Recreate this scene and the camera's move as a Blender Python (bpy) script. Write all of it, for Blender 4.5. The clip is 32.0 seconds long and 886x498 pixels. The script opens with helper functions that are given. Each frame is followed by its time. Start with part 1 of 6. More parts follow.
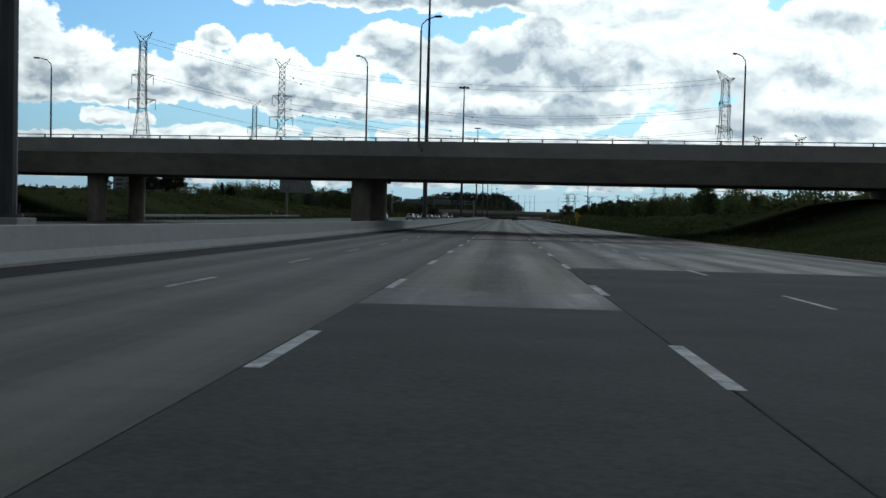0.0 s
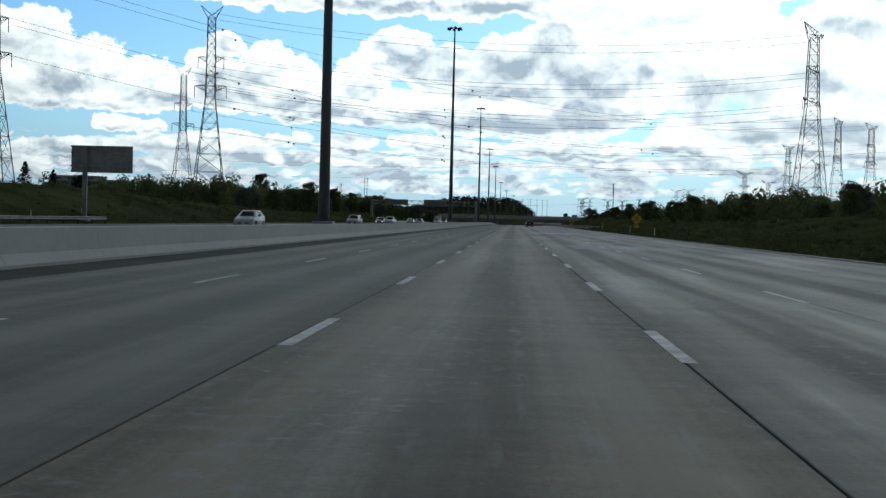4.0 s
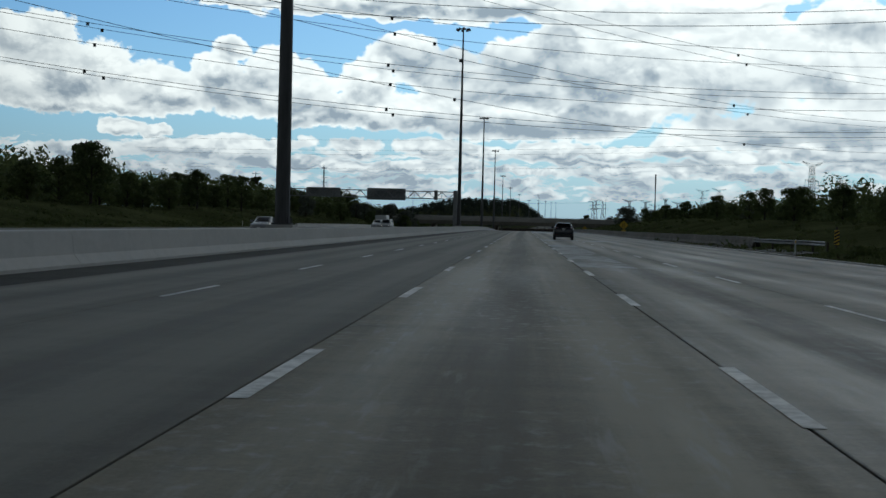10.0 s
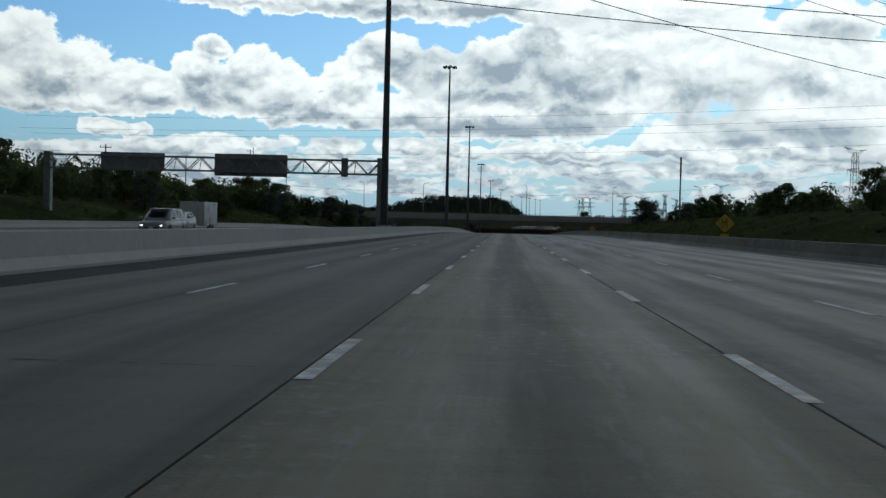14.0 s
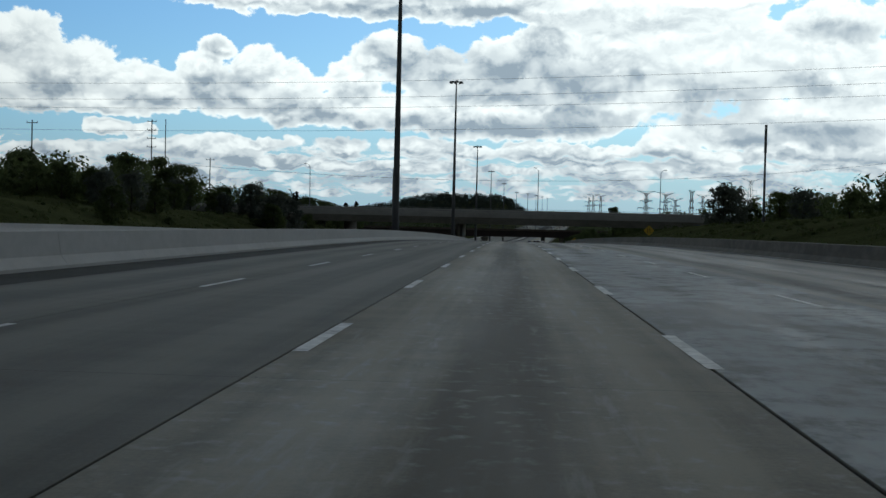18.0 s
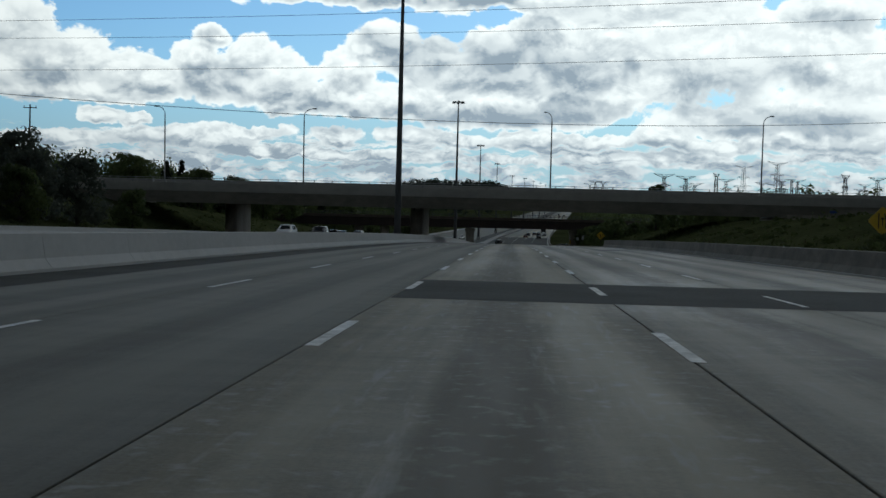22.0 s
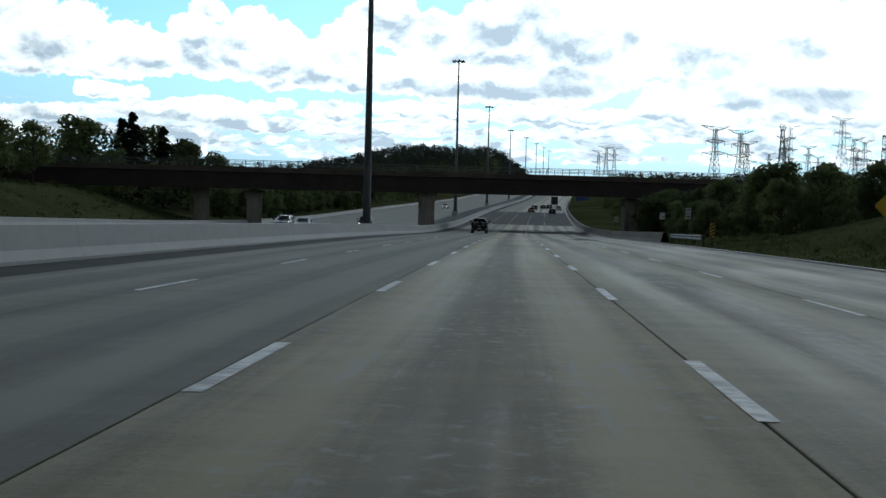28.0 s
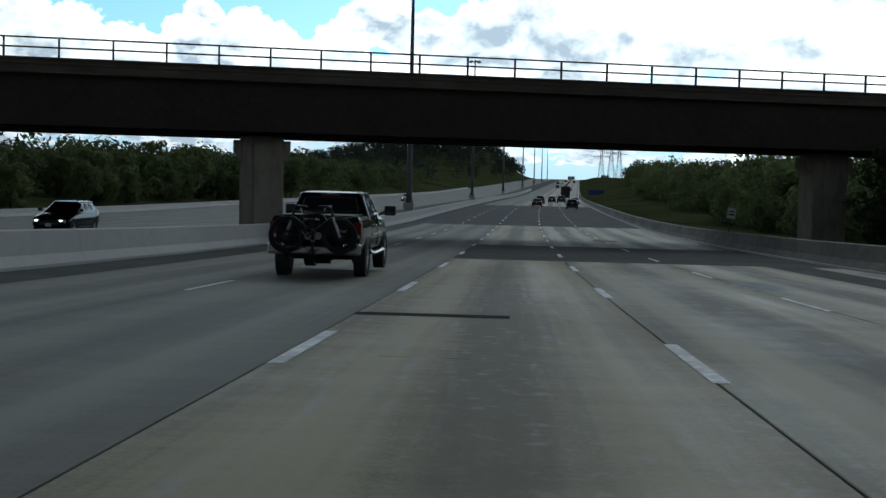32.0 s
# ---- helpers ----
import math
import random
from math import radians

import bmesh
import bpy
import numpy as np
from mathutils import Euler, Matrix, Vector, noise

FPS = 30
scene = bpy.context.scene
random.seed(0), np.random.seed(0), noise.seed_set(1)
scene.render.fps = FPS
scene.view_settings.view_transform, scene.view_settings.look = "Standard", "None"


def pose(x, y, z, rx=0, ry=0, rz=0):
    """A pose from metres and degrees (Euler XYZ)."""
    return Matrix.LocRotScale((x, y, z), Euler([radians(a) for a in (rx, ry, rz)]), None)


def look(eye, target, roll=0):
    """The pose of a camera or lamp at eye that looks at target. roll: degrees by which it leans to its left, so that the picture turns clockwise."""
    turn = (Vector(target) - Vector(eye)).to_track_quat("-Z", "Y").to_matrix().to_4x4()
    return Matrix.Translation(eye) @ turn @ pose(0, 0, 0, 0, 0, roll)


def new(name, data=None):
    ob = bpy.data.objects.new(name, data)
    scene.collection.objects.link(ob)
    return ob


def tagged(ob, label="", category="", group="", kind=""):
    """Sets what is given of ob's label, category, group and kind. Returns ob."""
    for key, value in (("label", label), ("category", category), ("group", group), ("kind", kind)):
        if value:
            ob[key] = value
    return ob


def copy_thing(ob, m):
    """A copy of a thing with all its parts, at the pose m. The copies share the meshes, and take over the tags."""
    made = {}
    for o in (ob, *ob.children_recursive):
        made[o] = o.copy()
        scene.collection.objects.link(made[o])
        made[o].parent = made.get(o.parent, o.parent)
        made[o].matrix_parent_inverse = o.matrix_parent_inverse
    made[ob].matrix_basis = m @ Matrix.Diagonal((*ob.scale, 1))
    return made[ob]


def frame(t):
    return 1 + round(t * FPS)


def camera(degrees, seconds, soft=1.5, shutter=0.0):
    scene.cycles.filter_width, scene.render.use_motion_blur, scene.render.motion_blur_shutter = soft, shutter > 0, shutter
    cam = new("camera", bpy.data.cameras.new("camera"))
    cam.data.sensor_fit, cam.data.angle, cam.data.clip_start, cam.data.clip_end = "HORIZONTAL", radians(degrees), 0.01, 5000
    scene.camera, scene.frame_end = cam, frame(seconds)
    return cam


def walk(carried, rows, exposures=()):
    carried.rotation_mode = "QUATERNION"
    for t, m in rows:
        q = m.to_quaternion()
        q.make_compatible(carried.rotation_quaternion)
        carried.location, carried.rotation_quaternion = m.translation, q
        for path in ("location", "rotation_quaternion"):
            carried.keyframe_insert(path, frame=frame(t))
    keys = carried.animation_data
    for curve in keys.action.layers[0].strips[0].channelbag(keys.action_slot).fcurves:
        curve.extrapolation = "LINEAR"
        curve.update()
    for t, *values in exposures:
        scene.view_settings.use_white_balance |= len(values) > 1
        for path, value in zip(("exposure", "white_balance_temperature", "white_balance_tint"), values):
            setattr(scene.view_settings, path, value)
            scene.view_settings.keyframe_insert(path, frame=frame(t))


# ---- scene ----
# The camera rides 1.21 m over the middle lane of a motorway, at about 31.5 m/s.
cam = camera(40.0, 32.0, soft=1.5)
PATH = [
    (0, 2.058, -0.012, 1.210, 2.835, -1.687, 1.493),
    (1, 2.200, 31.092, 1.039, 2.983, -1.603, 1.396),
    (2, 2.303, 62.643, 0.896, 2.978, -1.463, 1.443),
    (3, 2.346, 94.067, 0.785, 3.132, -1.530, 1.257),
    (3.5, 2.304, 109.890, 0.740, 3.298, -1.471, 1.395),
    (5.5, 1.965, 173.200, 0.612, 3.356, -1.326, 1.482),
    (6, 1.898, 188.862, 0.594, 3.277, -1.265, 1.358),
    (7, 1.930, 220.220, 0.562, 3.178, -1.350, 1.457),
    (7.5, 1.983, 235.831, 0.547, 3.073, -1.428, 1.429),
    (8, 2.049, 251.419, 0.531, 2.915, -1.357, 1.416),
    (8.5, 2.079, 267.459, 0.515, 3.324, -1.181, 1.450),
    (9, 2.076, 283.477, 0.499, 3.290, -1.372, 1.487),
    (9.5, 2.033, 299.047, 0.483, 3.512, -1.212, 1.462),
    (10, 1.971, 314.646, 0.468, 3.582, -1.233, 1.458),
    (11, 1.863, 346.352, 0.436, 3.337, -1.209, 1.473),
    (12, 1.743, 377.799, 0.405, 3.284, -1.073, 1.417),
    (13, 1.745, 409.339, 0.373, 3.240, -1.228, 1.445),
    (14, 1.790, 441.141, 0.341, 2.712, -1.235, 1.414),
    (14.5, 1.920, 457.145, 0.325, 2.670, -1.212, 1.364),
    (16.5, 2.427, 519.927, 0.263, 2.960, -1.205, 1.385),
    (17, 2.518, 536.365, 0.246, 2.945, -1.224, 1.463),
    (18, 2.721, 566.787, 0.216, 2.927, -1.247, 1.390),
    (19, 2.772, 598.674, 0.163, 3.075, -1.400, 1.472),
    (19.5, 2.826, 614.769, 0.118, 3.059, -1.319, 1.486),
    (20, 2.900, 630.866, 0.059, 2.856, -1.259, 1.457),
    (20.5, 2.985, 646.296, -0.019, 2.783, -1.446, 1.452),
    (21, 3.123, 661.728, -0.127, 2.666, -1.559, 1.432),
    (22, 3.546, 693.587, -0.441, 2.686, -1.741, 1.483),
    (23, 3.919, 724.854, -0.845, 2.378, -2.027, 1.349),
    (24, 4.264, 757.177, -1.329, 2.919, -2.071, 1.407),
    (25, 4.465, 788.517, -1.869, 3.004, -2.213, 1.355),
    (26, 4.759, 820.093, -2.493, 2.692, -2.425, 1.404),
    (28.5, 5.784, 898.801, -4.375, 2.612, -2.990, 1.417),
    (29, 5.992, 914.541, -4.806, 2.707, -2.804, 1.437),
    (30, 6.395, 946.143, -5.722, 2.501, -2.820, 1.374),
    (31, 6.780, 977.337, -6.690, 2.441, -3.090, 1.520),
    (32, 7.073, 1008.345, -7.712, 2.378, -2.916, 1.321),
]
walk(cam, [(t, pose(x, y, z, 90 + p, -r, w)) for t, x, y, z, w, p, r in PATH],
     exposures=[(t, e, 6450 if t < 25.5 else 6330, 6) for t, e in ((0, -0.78), (1, -0.58), (2, -0.12), (2.6, 0.05), (3.15, 0.30), (3.5, -0.30), (4.1, -0.60), (4.6, -0.70), (6, -0.75), (7, -0.96), (8, -1.00), (20, -0.96), (23, -1.02), (25, -0.88), (26, -0.38), (27, -0.25), (28.5, -0.25), (29, -0.32), (30, -0.66), (31, -0.55), (32, -0.33))])

# ---- light ----
SUN_AZ, SUN_EL = radians(16), radians(32)          # to the right of the road's direction, above the horizon
sun_dir = Vector((math.sin(SUN_AZ) * math.cos(SUN_EL), math.cos(SUN_AZ) * math.cos(SUN_EL), math.sin(SUN_EL)))
sun = new("sun", bpy.data.lights.new("sun", "SUN"))
sun.data.energy, sun.data.angle, sun.data.color = 0.36, radians(12), (1.0, 0.97, 0.92)
sun.matrix_world = look((0, 0, 300), Vector((0, 0, 300)) - sun_dir)


class Nodes:
    """Short hand for building node trees."""

    def __init__(self, tree):
        self.t = tree
        tree.nodes.clear()

    def add(self, kind, **sets):
        n = self.t.nodes.new(kind)
        for k, v in sets.items():
            setattr(n, k, v)
        return n

    def plug(self, a, b):
        self.t.links.new(a, b)

    def put(self, sock, v):
        if hasattr(v, "is_output"):
            self.t.links.new(v, sock)
        else:
            sock.default_value = v

    def math(self, op, a, b=0.0, clamp=False):
        n = self.add("ShaderNodeMath", operation=op, use_clamp=clamp)
        self.put(n.inputs[0], a)
        self.put(n.inputs[1], b)
        return n.outputs[0]

    def vmath(self, op, a, b):
        n = self.add("ShaderNodeVectorMath", operation=op)
        self.put(n.inputs[0], a)
        self.put(n.inputs[1], b)
        return n.outputs[1] if op in ("DOT_PRODUCT", "LENGTH") else n.outputs[0]

    def noise(self, vec, scale, detail=4.0, rough=0.55, dist=0.0):
        n = self.add("ShaderNodeTexNoise")
        if vec is not None:
            self.plug(vec, n.inputs["Vector"])
        n.inputs["Scale"].default_value, n.inputs["Detail"].default_value = scale, detail
        n.inputs["Roughness"].default_value, n.inputs["Distortion"].default_value = rough, dist
        return n.outputs["Fac"]

    def ramp(self, fac, lo, hi, a=0.0, b=1.0):
        n = self.add("ShaderNodeMapRange", interpolation_type="SMOOTHSTEP")
        self.plug(fac, n.inputs["Value"])
        for key, v in (("From Min", lo), ("From Max", hi), ("To Min", a), ("To Max", b)):
            n.inputs[key].default_value = v
        return n.outputs["Result"]

    def mix(self, fac, a, b, kind="MIX"):
        n = self.add("ShaderNodeMix", data_type="RGBA", blend_type=kind)
        self.put(n.inputs[0], fac)
        self.put(n.inputs[6], a if hasattr(a, "is_output") else (*a, 1))
        self.put(n.inputs[7], b if hasattr(b, "is_output") else (*b, 1))
        return n.outputs[2]


world = bpy.data.worlds.new("sky")
scene.world = world
world.use_nodes = True
W = Nodes(world.node_tree)
tex = W.add("ShaderNodeTexCoord")
way = tex.outputs["Generated"]
sky = W.add("ShaderNodeTexSky", sky_type="NISHITA", sun_disc=False, sun_elevation=SUN_EL, sun_rotation=SUN_AZ, air_density=1.0, dust_density=0.6)
xyz = W.add("ShaderNodeSeparateXYZ")
W.plug(way, xyz.inputs[0])
elev = xyz.outputs["Z"]
# the day's clouds: (azimuth, elevation, half width, half height) of each heap, in degrees from the road's direction
HEAPS_LEFT = ((-22.75, 7.77, 1.86, 1.20), (-22.72, 5.94, 2.53, 1.33), (-20.93, 5.67, 1.99, 1.20), (-19.01, 6.41, 1.46, 1.22), (-17.77, 6.05, 1.60, 1.12), (-16.19, 5.63, 1.22, 0.85), (-19.83, 5.03, 5.05, 0.53), (-18.47, 3.99, 1.06, 0.40), (-16.90, 3.86, 0.80, 0.35), (-13.51, 7.80, 0.85, 0.53), (-11.82, 6.96, 1.33, 1.06), (-14.33, 6.59, 0.96, 0.85), (-12.96, 5.70, 2.26, 1.06), (-10.38, 6.19, 1.54, 1.22), (-9.30, 4.98, 2.13, 0.64), (-7.36, 6.36, 1.38, 1.06), (-8.13, 5.23, 2.13, 0.69), (-6.59, 7.32, 0.74, 0.53))
HEAPS_CENTRE = ((-5.37, 5.01, 0.69, 0.24), (-5.28, 7.80, 1.76, 1.06), (-3.54, 7.07, 1.86, 1.12), (-1.67, 6.41, 2.26, 1.01), (-0.37, 7.59, 1.65, 1.01), (1.59, 8.21, 1.65, 1.01), (3.06, 7.28, 2.34, 1.28), (4.26, 6.51, 1.73, 1.22), (1.38, 6.40, 3.19, 1.01), (5.85, 5.49, 1.22, 0.85), (-5.22, 5.19, 5.32, 0.85), (0.10, 4.93, 5.85, 0.96))
HEAPS_RIGHT = ((9.13, 7.56, 4.79, 1.91), (12.87, 7.72, 4.52, 1.46), (15.33, 6.44, 2.93, 1.60), (7.31, 8.59, 3.72, 1.28), (10.48, 4.50, 3.46, 0.80), (14.18, 4.95, 3.46, 1.12), (7.38, 6.21, 1.65, 1.12), (15.00, 9.41, 2.29, 0.90), (4.99, 8.50, 1.86, 0.80))
STRIP_TOP = ((-5.34, 10.14, 11.17, 0.69), (2.59, 10.05, 7.98, 0.80), (6.51, 9.70, 4.52, 1.06), (-11.12, 10.11, 4.79, 0.43), (8.79, 10.34, 3.99, 0.48))
ROWS_LOW = ((-14.57, 3.07, 3.06, 0.48), (-12.01, 3.53, 1.91, 0.37), (-7.82, 3.46, 1.28, 0.45), (-4.25, 3.46, 1.46, 0.48), (-2.25, 3.30, 1.60, 0.37), (1.19, 3.45, 1.65, 0.45), (4.09, 3.43, 1.91, 0.35), (7.46, 3.70, 1.65, 0.51), (9.89, 3.34, 2.23, 0.43), (12.75, 3.68, 2.23, 0.48), (15.43, 3.52, 2.23, 0.48), (-20.28, 2.90, 2.39, 0.37), (-20.75, 2.17, 3.46, 0.29), (-9.90, 2.63, 3.46, 0.29), (-5.42, 2.53, 3.19, 0.24), (5.93, 2.73, 3.99, 0.27), (-0.37, 2.47, 3.99, 0.21), (-15.56, 2.11, 2.93, 0.24))
BODIES_CENTRE = ((-5.55, 7.79, 1.54, 0.74), (-3.55, 7.41, 1.54, 0.74), (-0.46, 7.69, 1.49, 0.64), (1.59, 8.29, 1.38, 0.64), (2.81, 7.07, 1.76, 0.85), (-0.08, 6.71, 2.45, 0.69), (5.77, 6.58, 0.59, 0.90), (0.11, 4.49, 5.05, 0.40), (3.78, 5.08, 2.45, 0.35), (-7.31, 4.16, 3.99, 0.35), (-8.91, 5.15, 1.60, 0.43), (1.20, 3.03, 1.49, 0.27), (-4.62, 2.68, 2.39, 0.21))
BODIES_SIDE = ((-13.09, 6.08, 1.28, 0.69), (-14.31, 5.46, 0.90, 0.48), (-20.82, 5.88, 1.28, 0.53), (-16.38, 5.23, 1.33, 0.27), (-21.27, 4.73, 1.97, 0.21), (-13.59, 7.85, 0.64, 0.35), (9.69, 5.70, 1.28, 0.69), (13.88, 6.53, 1.22, 0.45), (9.21, 4.88, 2.53, 0.43), (11.38, 3.95, 1.70, 0.27), (15.01, 9.19, 1.76, 0.53), (-2.69, 10.06, 5.05, 0.37), (14.91, 4.52, 1.86, 0.24), (-14.56, 2.76, 2.66, 0.19), (12.76, 3.32, 2.23, 0.19))
BODIES_WIDE = ((9.56, 5.60, 1.86, 1.06), (13.51, 6.36, 1.60, 0.53), (12.59, 4.47, 4.52, 0.60), (2.35, 4.88, 4.8, 0.55), (-4.07, 7.49, 2.00, 1.00), (-0.34, 7.05, 2.5, 1.1), (3.62, 6.33, 1.9, 0.9), (0.82, 3.14, 2.39, 0.32), (6.32, 3.11, 4.52, 0.37), (13.58, 4.09, 3.46, 0.40), (-15.96, 2.78, 4.26, 0.35), (4.53, 2.16, 5.32, 0.30), (-6.0, 2.0, 5.0, 0.25))


azim = W.math("MULTIPLY", W.math("ARCTAN2", xyz.outputs["X"], xyz.outputs["Y"]), 57.2958)
rise = W.math("MULTIPLY", W.math("ARCSINE", elev), 57.2958)
plane = W.add("ShaderNodeCombineXYZ")
W.plug(azim, plane.inputs["X"])
W.plug(rise, plane.inputs["Y"])


def billows(shift, scale, detail):
    """Round swellings, small ones on large ones."""
    n = W.add("ShaderNodeTexVoronoi", feature="SMOOTH_F1", normalize=True)
    W.plug(W.vmath("ADD", W.vmath("MULTIPLY", ruffled, (1.0, 1.3, 1.0)), (*shift, 0.0)), n.inputs["Vector"])
    for key, v in (("Scale", scale), ("Detail", detail), ("Roughness", 0.6), ("Lacunarity", 2.3), ("Smoothness", 0.25), ("Randomness", 1.0)):
        n.inputs[key].default_value = v
    return n.outputs["Distance"]


def tufts(shift, detail):
    return W.noise(W.vmath("ADD", W.vmath("MULTIPLY", plane.outputs[0], (1.0, 1.45, 1.0)), (*shift, 0.0)), 0.42, detail, 0.6, 0.35)


def swirl(scale, detail, size, shift=0.0):
    n = W.add("ShaderNodeTexNoise")
    W.plug(W.vmath("ADD", plane.outputs[0], (shift, shift * 0.7, 0.0)), n.inputs["Vector"])
    n.inputs["Scale"].default_value, n.inputs["Detail"].default_value, n.inputs["Roughness"].default_value = scale, detail, 0.6
    return W.vmath("MULTIPLY", W.vmath("SUBTRACT", n.outputs["Color"], (0.5, 0.5, 0.5)), (size, size * 0.8, 0.0))


def nearest(point, heaps, lift=0.0):
    """How far inside or outside the nearest heap a direction lies: 0 at its middle, 1 at its rim."""
    best = None
    for a, e, w, h in heaps:
        n = W.add("ShaderNodeVectorMath", operation="MULTIPLY_ADD")
        W.plug(point, n.inputs[0])
        n.inputs[1].default_value = (1 / w, 1 / h, 0.0)
        n.inputs[2].default_value = (-a / w, (lift - e) / h, 0.0)
        d = W.vmath("LENGTH", n.outputs[0], (0, 0, 0))
        if best is None:
            best = d
        else:
            m = W.add("ShaderNodeMath", operation="SMOOTH_MIN")
            W.plug(best, m.inputs[0])
            W.plug(d, m.inputs[1])
            m.inputs[2].default_value = 0.22
            best = m.outputs[0]
    return best


ruffled = W.vmath("ADD", plane.outputs[0], swirl(1.6, 6.0, 0.55, 3.0))
loose = W.vmath("ADD", W.vmath("ADD", plane.outputs[0], swirl(0.45, 3.0, 1.5)), swirl(1.7, 6.0, 0.5, 5.0))
looser = W.vmath("ADD", W.vmath("ADD", plane.outputs[0], swirl(0.35, 4.0, 2.6, 7.0)), swirl(1.5, 6.0, 0.9, 9.0))
puff = billows((0.0, 0.0), 1.25, 2.0)
fine, smooth_here, smooth_up = tufts((0.0, 0.0), 9.0), tufts((0.0, 0.0), 3.0), tufts((0.18, 0.5), 3.0)
rim = nearest(loose, HEAPS_LEFT + HEAPS_CENTRE + HEAPS_RIGHT + STRIP_TOP + ROWS_LOW)
above = nearest(loose, HEAPS_LEFT + HEAPS_CENTRE + HEAPS_RIGHT + STRIP_TOP + ROWS_LOW, 0.38)
crest = W.ramp(W.math("SUBTRACT", above, rim), -0.30, 0.42)               # the tops face the light, the bases lie in shade
depth = W.math("ADD", W.math("SUBTRACT", 1.16, rim), W.math("MULTIPLY", W.math("SUBTRACT", fine, 0.5), 1.5))
depth = W.math("SUBTRACT", depth, W.math("MULTIPLY", W.math("SUBTRACT", puff, 0.3), 0.55))
# the rest of the sky: loose fields of cloud, and thin streaks low over the horizon
field = W.noise(W.vmath("MULTIPLY", plane.outputs[0], (0.075, 0.16, 1.0)), 1.0, 7.0, 0.58)
away = W.math("MAXIMUM", W.ramp(W.math("ABSOLUTE", W.math("ADD", azim, 1.5)), 21.0, 26.0), W.ramp(rise, 11.0, 14.0))
depth = W.math("MAXIMUM", depth, W.math("SUBTRACT", W.math("MULTIPLY", W.math("SUBTRACT", field, 0.44), 3.0), W.math("MULTIPLY", W.math("SUBTRACT", 1.0, away), 3.0)))
streak = W.noise(W.vmath("MULTIPLY", loose, (0.30, 1.9, 1.0)), 1.0, 9.0, 0.66)
low_band = W.math("MULTIPLY", W.ramp(rise, 0.3, 1.3), W.ramp(rise, 3.0, 4.8, 1.0, 0.0))
depth = W.math("MAXIMUM", depth, W.math("SUBTRACT", W.math("MULTIPLY", W.math("SUBTRACT", streak, 0.45), 2.0), W.math("MULTIPLY", W.math("SUBTRACT", 1.0, low_band), 2.0)))
cover = W.ramp(depth, -0.02, 0.14)
relief = W.math("ADD", W.math("SUBTRACT", smooth_here, smooth_up), W.math("MULTIPLY", W.math("SUBTRACT", fine, smooth_here), 1.6))
relief = W.math("SUBTRACT", relief, W.math("MULTIPLY", W.math("SUBTRACT", puff, 0.3), 0.26))
lit = W.ramp(relief, -0.17, 0.13)
inner = W.math("SUBTRACT", 1.30, nearest(looser, BODIES_CENTRE + BODIES_SIDE + BODIES_WIDE))
inner = W.math("ADD", inner, W.math("ADD", W.math("MULTIPLY", W.math("SUBTRACT", fine, 0.5), 1.1), W.math("MULTIPLY", W.math("SUBTRACT", 0.5, lit), 0.25)))
grey = W.math("MAXIMUM", W.ramp(inner, -0.35, 1.05), W.math("MULTIPLY", away, W.ramp(depth, 0.15, 0.6)))
bases = W.math("MULTIPLY", W.ramp(rise, 1.6, 5.0, 1.0, 0.0), W.ramp(relief, -0.12, 0.16, 1.0, 0.30))   # distant rows show their bases
under = W.math("MULTIPLY", W.ramp(depth, 0.03, 0.45), W.math("SUBTRACT", 1.0, W.math("ADD", W.math("MULTIPLY", lit, 0.55), W.math("MULTIPLY", crest, 0.55)), clamp=True))
thin = W.ramp(azim, -4.0, 12.0, 0.80, 0.55)                             # nearer the sun the clouds let more light through
shade = W.math("SUBTRACT", 1.0, W.math("ADD", W.math("MAXIMUM", W.math("MULTIPLY", grey, 0.52), W.math("MULTIPLY", bases, 0.80)), W.math("MULTIPLY", under, thin)), clamp=True)
toward = W.vmath("DOT_PRODUCT", way, tuple(Vector((0.14, 0.93, 0.34)).normalized()))
dim = W.ramp(elev, 0.04, 0.45, 0.92, 0.04)                               # unseen sky made up: near dark overhead, bright low behind, to balance the lighting
# above 14 degrees the unseen glow fades, so the road gets less light
glow = W.math("MAXIMUM", W.math("MULTIPLY", W.ramp(toward, 0.5, 0.97, 0.0, 1.75), W.ramp(rise, 14.0, 42.0, 1.0, 0.45)), dim)
body = W.mix(shade, (0.36, 0.45, 0.54), (1.19, 1.265, 1.275))
body = W.mix(1.0, body, glow, "MULTIPLY")
blue = W.mix(1.0, sky.outputs[0], (0.070, 0.115, 0.160), "MULTIPLY")
blue = W.mix(1.0, blue, W.ramp(toward, 0.3, 0.95, 0.22, 1.15), "MULTIPLY")
haze = W.ramp(elev, 0.0, 0.13, 0.8, 0.0)
blue = W.mix(haze, blue, W.mix(1.0, (0.33, 0.52, 0.72), glow, "MULTIPLY"))
whole = W.mix(cover, blue, body)
back = W.add("ShaderNodeBackground")
W.plug(whole, back.inputs[0])
back.inputs[1].default_value = 1.0
W.plug(back.outputs[0], W.add("ShaderNodeOutputWorld").inputs[0])


